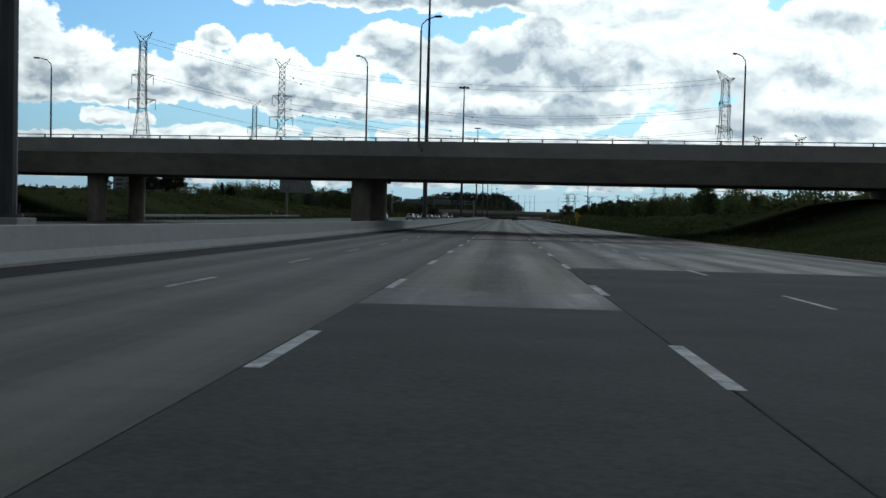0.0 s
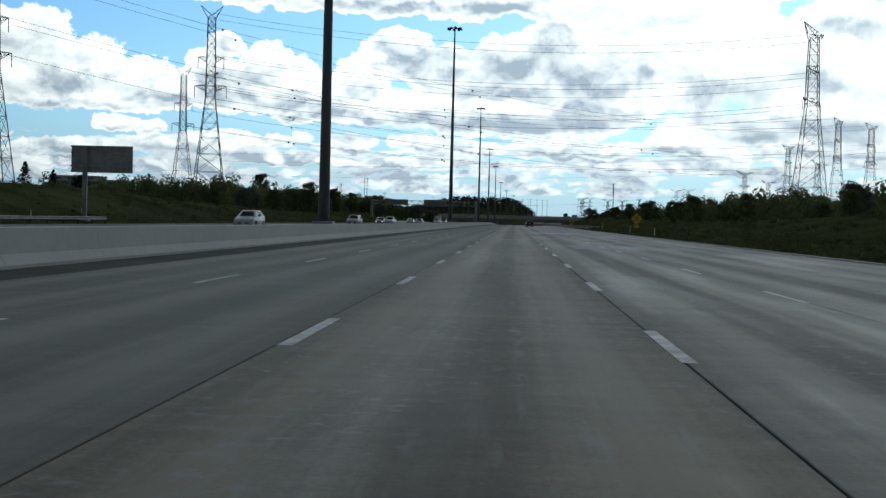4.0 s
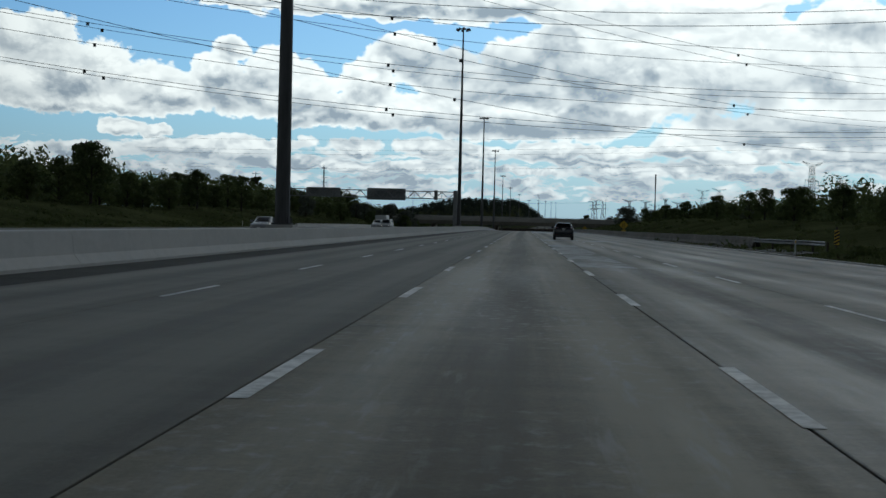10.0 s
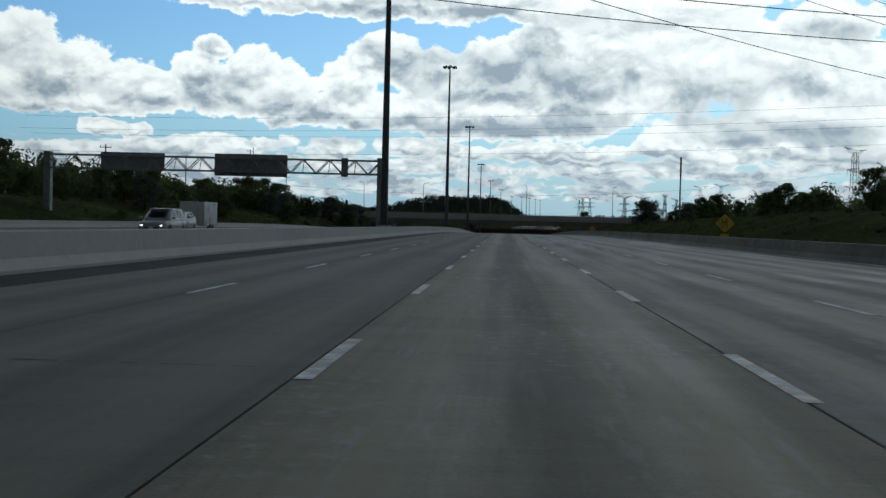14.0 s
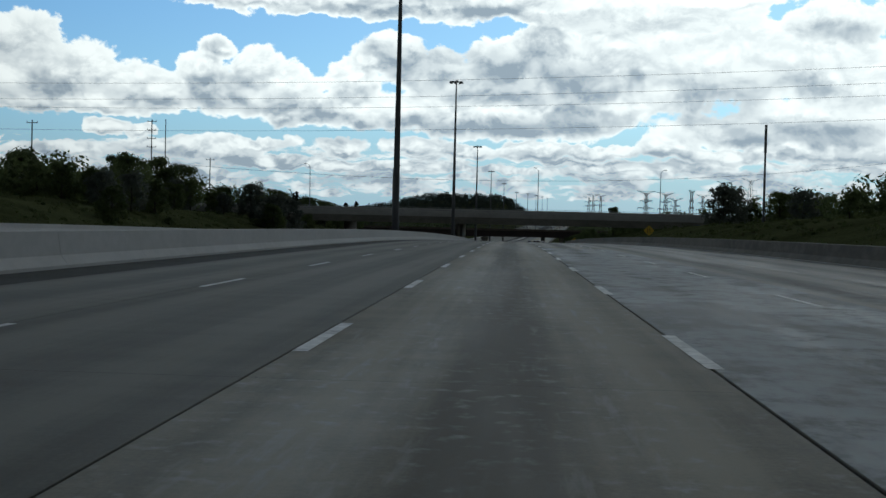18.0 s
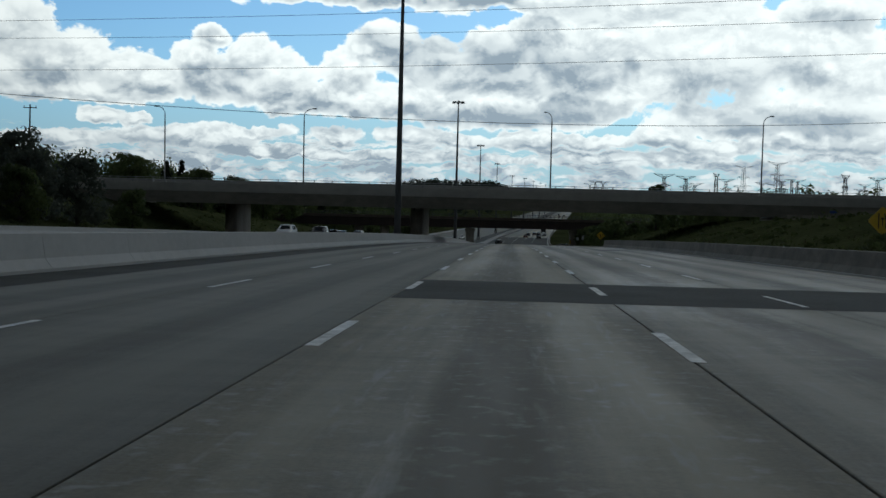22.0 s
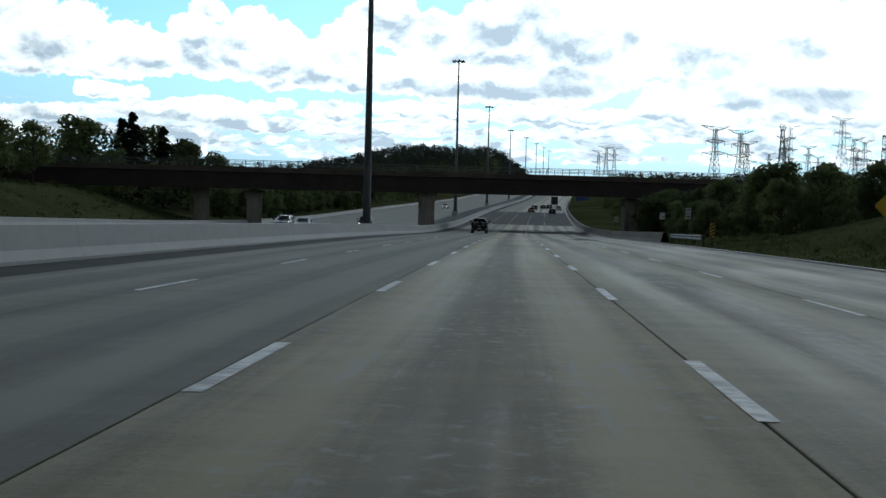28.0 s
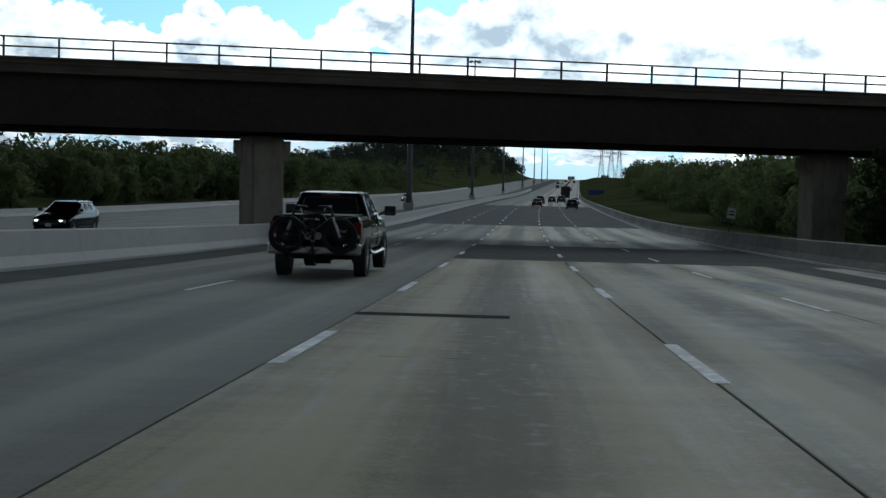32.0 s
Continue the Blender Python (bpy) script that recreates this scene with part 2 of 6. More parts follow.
# ---- materials ----
def material(name, dark, light, rough=0.8, grain=6.0, blotch=0.35, metal=0.0, bump=0.0, gloss=0.5, vary=0.0, coat=0.0, squash=(1, 1, 1), rough_vary=0.1, thin=0.0):
    """Two colours mixed by fine grain and wide blotches, with relief and uneven roughness."""
    m = bpy.data.materials.new(name)
    m.use_nodes = True
    N = Nodes(m.node_tree)
    geo = N.add("ShaderNodeNewGeometry")
    vec = N.vmath("MULTIPLY", geo.outputs["Position"], squash)
    fine = N.noise(vec, grain, 6.0, 0.65)
    wide = N.noise(vec, blotch, 3.0, 0.55)
    f = N.ramp(N.math("ADD", N.math("MULTIPLY", fine, 0.5), N.math("MULTIPLY", wide, 0.5)), 0.34, 0.66)
    if vary:
        info = N.add("ShaderNodeObjectInfo")
        f = N.math("ADD", f, N.math("MULTIPLY", N.math("SUBTRACT", info.outputs["Random"], 0.5), vary), clamp=True)
    col = N.mix(f, dark, light)
    b = N.add("ShaderNodeBsdfPrincipled")
    N.plug(col, b.inputs["Base Color"])
    N.put(b.inputs["Roughness"], N.math("ADD", rough - rough_vary / 2, N.math("MULTIPLY", wide, rough_vary)))
    b.inputs["Metallic"].default_value = metal
    b.inputs["Specular IOR Level"].default_value = gloss
    b.inputs["Coat Weight"].default_value = coat
    b.inputs["Coat Roughness"].default_value = 0.06
    if bump:
        bp = N.add("ShaderNodeBump")
        bp.inputs["Strength"].default_value, bp.inputs["Distance"].default_value = 0.6, bump
        N.plug(fine, bp.inputs["Height"])
        N.plug(bp.outputs[0], b.inputs["Normal"])
    surface = b.outputs[0]
    if thin:                                                            # leaves let light through
        t = N.add("ShaderNodeBsdfTranslucent")
        N.plug(col, t.inputs["Color"])
        mixed = N.add("ShaderNodeMixShader")
        mixed.inputs[0].default_value = thin
        N.plug(surface, mixed.inputs[1])
        N.plug(t.outputs[0], mixed.inputs[2])
        surface = mixed.outputs[0]
    N.plug(surface, N.add("ShaderNodeOutputMaterial").inputs[0])
    return m


def lamp_material(name, colour, power):
    m = bpy.data.materials.new(name)
    m.use_nodes = True
    N = Nodes(m.node_tree)
    b = N.add("ShaderNodeBsdfPrincipled")
    b.inputs["Base Color"].default_value = (*colour, 1)
    b.inputs["Emission Color"].default_value = (*colour, 1)
    b.inputs["Emission Strength"].default_value = power
    b.inputs["Roughness"].default_value = 0.15
    N.plug(b.outputs[0], N.add("ShaderNodeOutputMaterial").inputs[0])
    return m


def road_material(name, dark, light, lane, width, wet=0.1, oil=0.06, flecks=0.2, pale=0.0, rough=0.84, spread=0.0, sand=(1.30, 1.25, 0.99), early=1.12):
    """Worn concrete: long wheel tracks, oil band, cross bands, pale flecks and scaled patches, fine aggregate.
    lane, width: the lane's left edge and width."""
    m = bpy.data.materials.new(name)
    m.use_nodes = True
    N = Nodes(m.node_tree)
    geo = N.add("ShaderNodeNewGeometry")
    uv = N.add("ShaderNodeUVMap", uv_map="along")                       # u: across, v: along, in metres
    sep = N.add("ShaderNodeSeparateXYZ")
    N.plug(uv.outputs[0], sep.inputs[0])
    across = N.math("DIVIDE", N.math("SUBTRACT", sep.outputs["X"], lane), width)

    def field(u, v, detail, rough=0.6, shift=0.0):
        return N.noise(N.vmath("ADD", N.vmath("MULTIPLY", uv.outputs[0], (u, v, 1.0)), (shift, shift * 1.7, 0.0)), 1.0, detail, rough)

    tracks = N.math("COSINE", N.math("MULTIPLY", across, 4 * math.pi))    # two wheel tracks a lane
    centre = N.math("COSINE", N.math("MULTIPLY", across, 2 * math.pi))    # oil drips in the middle
    streaks, wide, bands = field(2.4, 0.03, 5.0), field(0.35, 0.10, 5.0, 0.65), field(0.25, 1.3, 4.0, 0.7, 9.0)
    fine = N.noise(geo.outputs["Position"], 26.0, 5.0, 0.75)
    f = N.math("ADD", N.math("MULTIPLY", streaks, 0.50), N.math("MULTIPLY", wide, 0.38))
    f = N.math("ADD", f, N.math("MULTIPLY", bands, 0.30))
    f = N.math("ADD", f, N.math("MULTIPLY", tracks, -0.10))
    f = N.math("ADD", f, N.math("MULTIPLY", centre, oil))
    f = N.math("ADD", f, N.math("MULTIPLY", N.math("SUBTRACT", fine, 0.5), 0.34))
    col = N.mix(N.ramp(f, 0.38, 0.78), dark, light)
    newer = N.ramp(sep.outputs["Y"], 800.0, 900.0)                      # a later pour, of paler and browner sand
    col = N.mix(newer, col, N.mix(1.0, col, sand, "MULTIPLY"))
    col = N.mix(N.ramp(sep.outputs["Y"], 200.0, 270.0, 1.0, 0.0), col, N.mix(1.0, col, (early, early, early), "MULTIPLY"))
    spots = N.math("MULTIPLY", N.ramp(field(5.0, 4.2, 4.0, 0.6, 4.0), 0.52, 0.74), N.ramp(field(0.5, 0.12, 3.0, 0.6, 31.0), 0.36, 0.56))
    col = N.mix(N.math("MULTIPLY", spots, flecks), col, (0.27, 0.275, 0.26))
    dashes = N.math("MULTIPLY", N.ramp(field(4.5, 0.45, 4.0, 0.65, 71.0), 0.55, 0.70), N.ramp(tracks, -0.2, 0.9, 1.0, 0.25))
    col = N.mix(N.math("MULTIPLY", dashes, flecks * 0.8), col, (0.25, 0.25, 0.23))
    if pale:
        scaled = N.ramp(field(0.42, 0.055 + spread * 0.8, 7.0, 0.62, 17.0), 0.545 - spread, 0.585 - spread * 0.5)
        worn = N.ramp(field(1.6, 1.1, 5.0, 0.7, 3.0), 0.36, 0.58)
        col = N.mix(N.math("MULTIPLY", N.math("MULTIPLY", scaled, worn), pale), col, (0.275, 0.305, 0.31))
    b = N.add("ShaderNodeBsdfPrincipled")
    N.plug(col, b.inputs["Base Color"])
    damp = N.ramp(field(0.5, 0.04, 6.0, 0.7, 51.0), 0.45, 0.62)
    polish = N.ramp(tracks, -0.9, 0.5, oil * 0.7, 0.0)                          # tyres polish the wheel tracks
    N.put(b.inputs["Roughness"], N.math("SUBTRACT", rough, N.math("ADD", N.math("MULTIPLY", damp, wet), polish)))
    b.inputs["Specular IOR Level"].default_value = 0.32
    bp = N.add("ShaderNodeBump")
    bp.inputs["Strength"].default_value, bp.inputs["Distance"].default_value = 0.45, 0.006
    N.plug(fine, bp.inputs["Height"])
    N.plug(bp.outputs[0], b.inputs["Normal"])
    N.plug(b.outputs[0], N.add("ShaderNodeOutputMaterial").inputs[0])
    return m


M_ground = material("grassland", (0.038, 0.046, 0.019), (0.098, 0.108, 0.050), 0.98, 2.2, 0.07, bump=0.12, gloss=0.0)
M_grass = material("grass", (0.045, 0.060, 0.020), (0.115, 0.138, 0.054), 0.95, 3.0, 0.12, gloss=0.2, thin=0.4)
M_dry = material("dry_grass", (0.045, 0.042, 0.020), (0.100, 0.090, 0.048), 0.95, 3.0, 0.2, gloss=0.15)
M_concrete = material("barrier_concrete", (0.405, 0.405, 0.39), (0.475, 0.474, 0.458), 0.85, 4.0, 0.3, bump=0.002, squash=(0.5, 0.5, 0.9))
# girder tone lowered: the shadow under the parapet is put into its colour
M_bridge_shaded = material("shaded_bridge_concrete", (0.155, 0.143, 0.120), (0.265, 0.245, 0.208), 0.88, 1.4, 0.22, bump=0.004, squash=(0.35, 0.6, 0.8))
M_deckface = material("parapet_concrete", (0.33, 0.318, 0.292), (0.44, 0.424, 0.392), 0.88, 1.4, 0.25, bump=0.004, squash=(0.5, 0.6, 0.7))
M_column = material("column_concrete", (0.21, 0.187, 0.155), (0.36, 0.325, 0.277), 0.85, 2.0, 0.4, bump=0.004, squash=(1, 1, 0.45))
M_sidewall = material("stained_wall_concrete", (0.13, 0.118, 0.10), (0.24, 0.22, 0.19), 0.88, 2.0, 0.3, bump=0.004, squash=(0.5, 0.5, 1))
M_rust = material("stained_parapet_concrete", (0.070, 0.054, 0.043), (0.135, 0.110, 0.090), 0.9, 1.5, 0.3, bump=0.004, squash=(0.4, 0.6, 1))
M_brown = material("weathered_steel", (0.018, 0.011, 0.009), (0.045, 0.029, 0.024), 0.75, 3.0, 0.3)
M_asphalt = material("asphalt", (0.034, 0.036, 0.034), (0.074, 0.078, 0.074), 0.92, 14.0, 0.35, bump=0.008, gloss=0.12)
M_oldasphalt = material("worn_grey_asphalt", (0.064, 0.066, 0.063), (0.116, 0.120, 0.114), 0.9, 14.0, 0.35, bump=0.006, gloss=0.15)
M_seal = material("joint_sealant", (0.008, 0.008, 0.007), (0.020, 0.020, 0.018), 0.95, 5.0, 1.0, gloss=0.05)
M_paint = material("road_paint", (0.32, 0.33, 0.32), (0.78, 0.79, 0.77), 0.7, 7.0, 1.6, bump=0.003)
M_patch = material("light_patch", (0.22, 0.225, 0.22), (0.42, 0.43, 0.425), 0.8, 8.0, 1.0)
M_pale = material("scaled_concrete", (0.13, 0.142, 0.145), (0.27, 0.290, 0.295), 0.8, 5.0, 0.7, gloss=0.25, squash=(1, 0.25, 1))
M_steel = material("galvanised_steel", (0.20, 0.21, 0.22), (0.36, 0.37, 0.38), 0.5, 2.0, 0.5, metal=0.6)
M_mast = material("mast_steel", (0.050, 0.052, 0.055), (0.115, 0.118, 0.122), 0.55, 1.5, 0.4, metal=0.3, squash=(1, 1, 0.2))
M_lattice = material("lattice_steel", (0.055, 0.058, 0.062), (0.12, 0.124, 0.128), 0.6, 1.0, 0.2, metal=0.3)
M_wire = material("power_line", (0.035, 0.036, 0.038), (0.060, 0.061, 0.063), 0.6, 1.0, 0.2)
M_signback = material("sign_back_aluminium", (0.18, 0.187, 0.19), (0.30, 0.308, 0.31), 0.5, 2.0, 0.4, metal=0.15)
M_white = material("white_sign_sheet", (0.62, 0.63, 0.62), (0.76, 0.77, 0.76), 0.5, 3.0, 0.7)
M_yellow = material("yellow_sign_sheet", (0.58, 0.36, 0.02), (0.75, 0.48, 0.03), 0.5, 3.0, 0.7)
M_black = material("black_paint", (0.010, 0.010, 0.010), (0.022, 0.022, 0.022), 0.55, 3.0, 0.7)
M_blue = material("blue_sign_sheet", (0.02, 0.05, 0.22), (0.03, 0.08, 0.30), 0.5, 3.0, 0.7)
M_wood = material("pole_wood", (0.035, 0.028, 0.022), (0.075, 0.062, 0.05), 0.9, 5.0, 0.4, squash=(1, 1, 0.1))
M_bark = material("bark", (0.020, 0.016, 0.012), (0.055, 0.046, 0.036), 0.95, 6.0, 0.8, bump=0.02, squash=(1, 1, 0.3))
M_leaf = material("leaves", (0.054, 0.076, 0.028), (0.150, 0.186, 0.074), 0.75, 0.9, 0.10, vary=0.5, gloss=0.25, thin=0.5)
M_leaf_grey = material("silvery_leaves", (0.064, 0.078, 0.058), (0.135, 0.152, 0.118), 0.8, 0.9, 0.2, vary=0.4, thin=0.4)
M_needle = material("conifer_needles", (0.010, 0.018, 0.010), (0.032, 0.046, 0.024), 0.8, 0.9, 0.2, vary=0.4, gloss=0.2, thin=0.3)
# the blue haze of distance is put into this foliage colour
M_far_hazy = material("hazy_far_woods", (0.022, 0.031, 0.024), (0.056, 0.070, 0.054), 0.9, 0.25, 0.02, gloss=0.1, thin=0.4)
M_roof = material("far_roof", (0.30, 0.31, 0.32), (0.45, 0.46, 0.47), 0.8, 0.3, 0.05)
M_wall = material("far_wall", (0.16, 0.165, 0.17), (0.30, 0.305, 0.31), 0.8, 0.4, 0.05)
M_window = material("far_window", (0.02, 0.025, 0.03), (0.04, 0.045, 0.05), 0.2, 1.0, 0.1)
M_lane = [road_material("worn_concrete_" + n, *v) for n, *v in (
    ("outer", (0.090, 0.089, 0.074), (0.171, 0.169, 0.141), -6.8, 3.3, 0.04, 0.02, 0.05, 0.0, 0.84, 0.0, (1.12, 1.13, 1.09), 1.32),
    ("fast", (0.090, 0.089, 0.074), (0.171, 0.169, 0.141), -3.5, 3.5, 0.05, 0.02, 0.05, 0.0, 0.84, 0.0, (1.12, 1.13, 1.09), 1.32),
    ("middle", (0.074, 0.0665, 0.043), (0.212, 0.190, 0.131), 0.0, 3.8, 0.12, 0.08, 0.7, 0.0, 0.78),
    ("slow", (0.056, 0.051, 0.037), (0.200, 0.189, 0.147), 3.8, 3.4, 0.14, 0.08, 0.4, 0.25, 0.76),
    ("merge", (0.056, 0.052, 0.039), (0.198, 0.188, 0.149), 7.2, 3.5, 0.14, 0.08, 0.4, 0.2, 0.76),
    ("shoulder", (0.056, 0.053, 0.043), (0.172, 0.164, 0.135), 10.7, 3.5, 0.14, 0.02, 0.4, 0.2, 0.74))]

M_scaled = road_material("scaled_lane_concrete", (0.048, 0.052, 0.048), (0.165, 0.170, 0.160), 3.8, 3.4, 0.12, 0.0, 0.6, 1.0, 0.74, 0.14)
M_damp = road_material("dark_lane_concrete", (0.045, 0.045, 0.041), (0.120, 0.118, 0.106), 3.8, 3.4, 0.2, 0.03, 0.3, 0.15, 0.70, 0.02)

# ---- the road's line: distance along it, offset to the right, height over it ----
KNOT_S = (-400, 0, 95, 190, 570, 630, 695, 757, 820, 915, 977, 1010, 1140, 1380, 1500, 2300, 2600, 4000)
KNOT_G = (-.6, -.6, -.3, -.1, -.1, -.4, -1.2, -1.6, -2.1, -2.8, -3.2, -3.4, .2, .3, 1.5, 1.5, .3, .3)
_s = np.arange(-400, 4000.1, 5.0)
_g = np.interp(_s, KNOT_S, KNOT_G) / 100
_z = np.concatenate([[0], np.cumsum((_g[1:] + _g[:-1]) / 2 * 5)])
_h = np.radians(np.interp(_s, (-400, 300, 1000, 1200, 1450, 4000), (0, 0, -.8, -2.5, -4, -4)))
_x = np.concatenate([[0], np.cumsum(-np.sin(_h)[:-1] * 5)])
_y = np.concatenate([[0], np.cumsum(np.cos(_h)[:-1] * 5)])
_x, _y, _z = (a - np.interp(0, _s, a) for a in (_x, _y, _z))


def turn(s):
    return float(np.interp(s, _s, _h))


def at(s, lat=0.0, up=0.0):
    h = turn(s)
    return Vector((np.interp(s, _s, _x) + math.cos(h) * lat, np.interp(s, _s, _y) + math.sin(h) * lat, np.interp(s, _s, _z) + up))


def stand(s, lat, up=0.0, yaw=0.0):
    """The pose of a thing at that place of the road: its y axis looks along the road."""
    p = at(s, lat, up)
    return pose(p.x, p.y, p.z, 0, 0, math.degrees(turn(s)) + yaw)


def median_shift(s):
    """The median wall stands nearer to the lanes before the second overpass."""
    return float(np.interp(s, (925, 1040), (0.38, 0.0)))


EDGE = ((-400, 15.6), (560, 15.6), (760, 13.0), (4000, 13.0))


def edge(s):
    """The right edge of the pavement: a lane ends between 560 and 760."""
    return float(np.interp(s, [a for a, b in EDGE], [b for a, b in EDGE]))


RIGHT_BANK = ((-400, 1.5), (60, 3.2), (120, 4.0), (170, 3.0), (330, 1.8), (450, 2.2), (560, 3.2), (680, 3.2), (800, 3.2), (850, 3.5), (868, 4.0), (890, 4.0), (915, 3.9), (960, 3.5), (1010, -0.5), (1150, -0.5), (1400, 3.0), (4000, 3.0))
LEFT_BANK = ((-400, 3.0), (60, 3.6), (120, 4.2), (170, 3.6), (220, 4.3), (300, 4.6), (420, 2.8), (520, 2.5), (640, 3.8), (800, 4.6), (850, 5.0), (868, 6.2), (890, 6.2), (960, 5.0), (1045, 5.0), (1064, 4.0), (1090, 1.0), (1120, 1.0), (1400, 3.0), (4000, 3.0))


def soft(a, b, v):
    k = min(max((v - a) / (b - a), 0), 1)
    return k * k * (3 - 2 * k)


def flare(s):
    """How far the paved edge widens where the right-hand wall begins."""
    return float(np.interp(s, (380, 392, 408, 445, 470, 495), (0.0, 5.2, 3.6, 2.2, 0.8, 0.0)))


def land(s, lat):
    """The ground's height over the road's."""
    if lat > 0:
        e = edge(s) + flare(s)
        d = lat - e
        if d <= 0.3:
            return -0.12
        bank = float(np.interp(s, [a for a, b in RIGHT_BANK], [b for a, b in RIGHT_BANK]))
        u = -0.10 + 0.35 * soft(0.3, 4, d) * (bank > 0) + bank * soft(4, 22, d)
    else:
        d = -lat - 39
        if d <= 0:
            return -0.12
        bank = float(np.interp(s, [a for a, b in LEFT_BANK], [b for a, b in LEFT_BANK]))
        u = -0.10 + 0.3 * soft(0, 3, d) + bank * soft(3, 24, d)
    rough = noise.noise(Vector((s * 0.03, lat * 0.05, 0))) * 0.5 + noise.noise(Vector((s * 0.11, lat * 0.13, 4))) * 0.18
    u += rough * soft(1, 12, d)
    hill = 0.0
    if s > 1700:                                                       # the wooded mound beside the far road
        hill = 26 * math.exp(-((s - 2200) / 210) ** 2) * soft(0, 45, -lat - 38) * (1 - soft(165, 290, -lat))
    return u + hill


# ---- makers ----
def mesh(name, verts, faces, mats, smooth=False, uvs=None):
    me = bpy.data.meshes.new(name)
    me.from_pydata([tuple(v) for v in verts], [], faces)
    for m in (mats if isinstance(mats, (list, tuple)) else [mats]):
        me.materials.append(m)
    if smooth:
        me.polygons.foreach_set("use_smooth", [True] * len(me.polygons))
    if uvs is not None:
        layer = me.uv_layers.new(name="along")
        loops = np.zeros(len(me.loops), dtype=np.int32)
        me.loops.foreach_get("vertex_index", loops)
        layer.data.foreach_set("uv", np.asarray(uvs, dtype=np.float32)[loops].ravel())
    me.update()
    return me


def part(name, bm, mat, parent=None, label="", smooth=False):
    """Links a bmesh, or a ready mesh, as one object under a thing or a part."""
    if isinstance(bm, bmesh.types.BMesh):
        me = bpy.data.meshes.new(name)
        bm.to_mesh(me)
        bm.free()
        me.materials.append(mat)
        if smooth:
            me.polygons.foreach_set("use_smooth", [True] * len(me.polygons))
    else:
        me = bm
        if mat is not None and not me.materials:
            me.materials.append(mat)
    ob = new(name, me)
    if parent is not None:
        ob.parent = parent
    if label:
        ob["label"] = label
    return ob


def thing(name, m, label, category, group="", kind=""):
    ob = new(name)
    ob.empty_display_size = 0.2
    ob.matrix_world = m
    return tagged(ob, label, category, group, kind)


def box(bm, x0, x1, y0, y1, z0, z1, m=None, bevel=0.0):
    vs = [bm.verts.new((x, y, z)) for z in (z0, z1) for y in (y0, y1) for x in (x0, x1)]
    fs = [bm.faces.new([vs[i] for i in f]) for f in ((0, 2, 3, 1), (4, 5, 7, 6), (0, 1, 5, 4), (2, 6, 7, 3), (0, 4, 6, 2), (1, 3, 7, 5))]
    if bevel:
        bmesh.ops.bevel(bm, geom=list({e for f in fs for e in f.edges}), offset=bevel, segments=2, affect="EDGES", profile=0.6)
    if m is not None:
        bmesh.ops.transform(bm, matrix=m, verts=[v for v in bm.verts if v.is_valid])
    return bm


def boxed(x0, x1, y0, y1, z0, z1, bevel=0.0):
    return box(bmesh.new(), x0, x1, y0, y1, z0, z1, bevel=bevel)


def rod(bm, a, b, r0, r1=None, n=6, caps=True):
    """A tapered rod from a to b."""
    r1 = r0 if r1 is None else r1
    a, b = Vector(a), Vector(b)
    q = (b - a).to_track_quat("Z", "Y")
    rings = []
    for p, r in ((a, r0), (b, r1)):
        rings.append([bm.verts.new(p + q @ Vector((r * math.cos(i * 2 * math.pi / n), r * math.sin(i * 2 * math.pi / n), 0))) for i in range(n)])
    for i in range(n):
        bm.faces.new((rings[0][i], rings[0][(i + 1) % n], rings[1][(i + 1) % n], rings[1][i]))
    if caps:
        bm.faces.new(rings[0][::-1])
        bm.faces.new(rings[1])
    return bm


def tube(points, r, n=8, closed=False):
    """A round bar that follows points."""
    bm = bmesh.new()
    pts = [Vector(p) for p in points]
    rings = []
    for i, p in enumerate(pts):
        a, b = pts[i - 1] if (i or closed) else p, pts[(i + 1) % len(pts)] if (i + 1 < len(pts) or closed) else p
        q = (b - a).to_track_quat("Z", "Y")
        rad = r[i] if isinstance(r, (list, tuple)) else r
        rings.append([bm.verts.new(p + q @ Vector((rad * math.cos(k * 2 * math.pi / n), rad * math.sin(k * 2 * math.pi / n), 0))) for k in range(n)])
    for i in range(len(rings) - (0 if closed else 1)):
        u, v = rings[i], rings[(i + 1) % len(rings)]
        for k in range(n):
            bm.faces.new((u[k], u[(k + 1) % n], v[(k + 1) % n], v[k]))
    if not closed:
        bm.faces.new(rings[0][::-1])
        bm.faces.new(rings[-1])
    return bm


def ribbon(name, mats, s_list, profile, parent=None, label="", uv=False, ends=True):
    """Sweeps a cross section along the road. profile(s): list of (lat, up)."""
    verts, faces, uvs = [], [], []
    n = len(profile(s_list[0]))
    for s in s_list:
        for lat, up in profile(s):
            verts.append(at(s, lat, up))
            uvs.append((lat, s))
    for i in range(len(s_list) - 1):
        for k in range(n - 1):
            a = i * n + k
            faces.append((a, a + 1, a + n + 1, a + n))
    return part(name, mesh(name, verts, faces, mats, uvs=uvs if uv else None), None, parent, label)


def steps(a, b, d):
    n = max(1, round((b - a) / d))
    return [a + (b - a) * i / n for i in range(n + 1)]


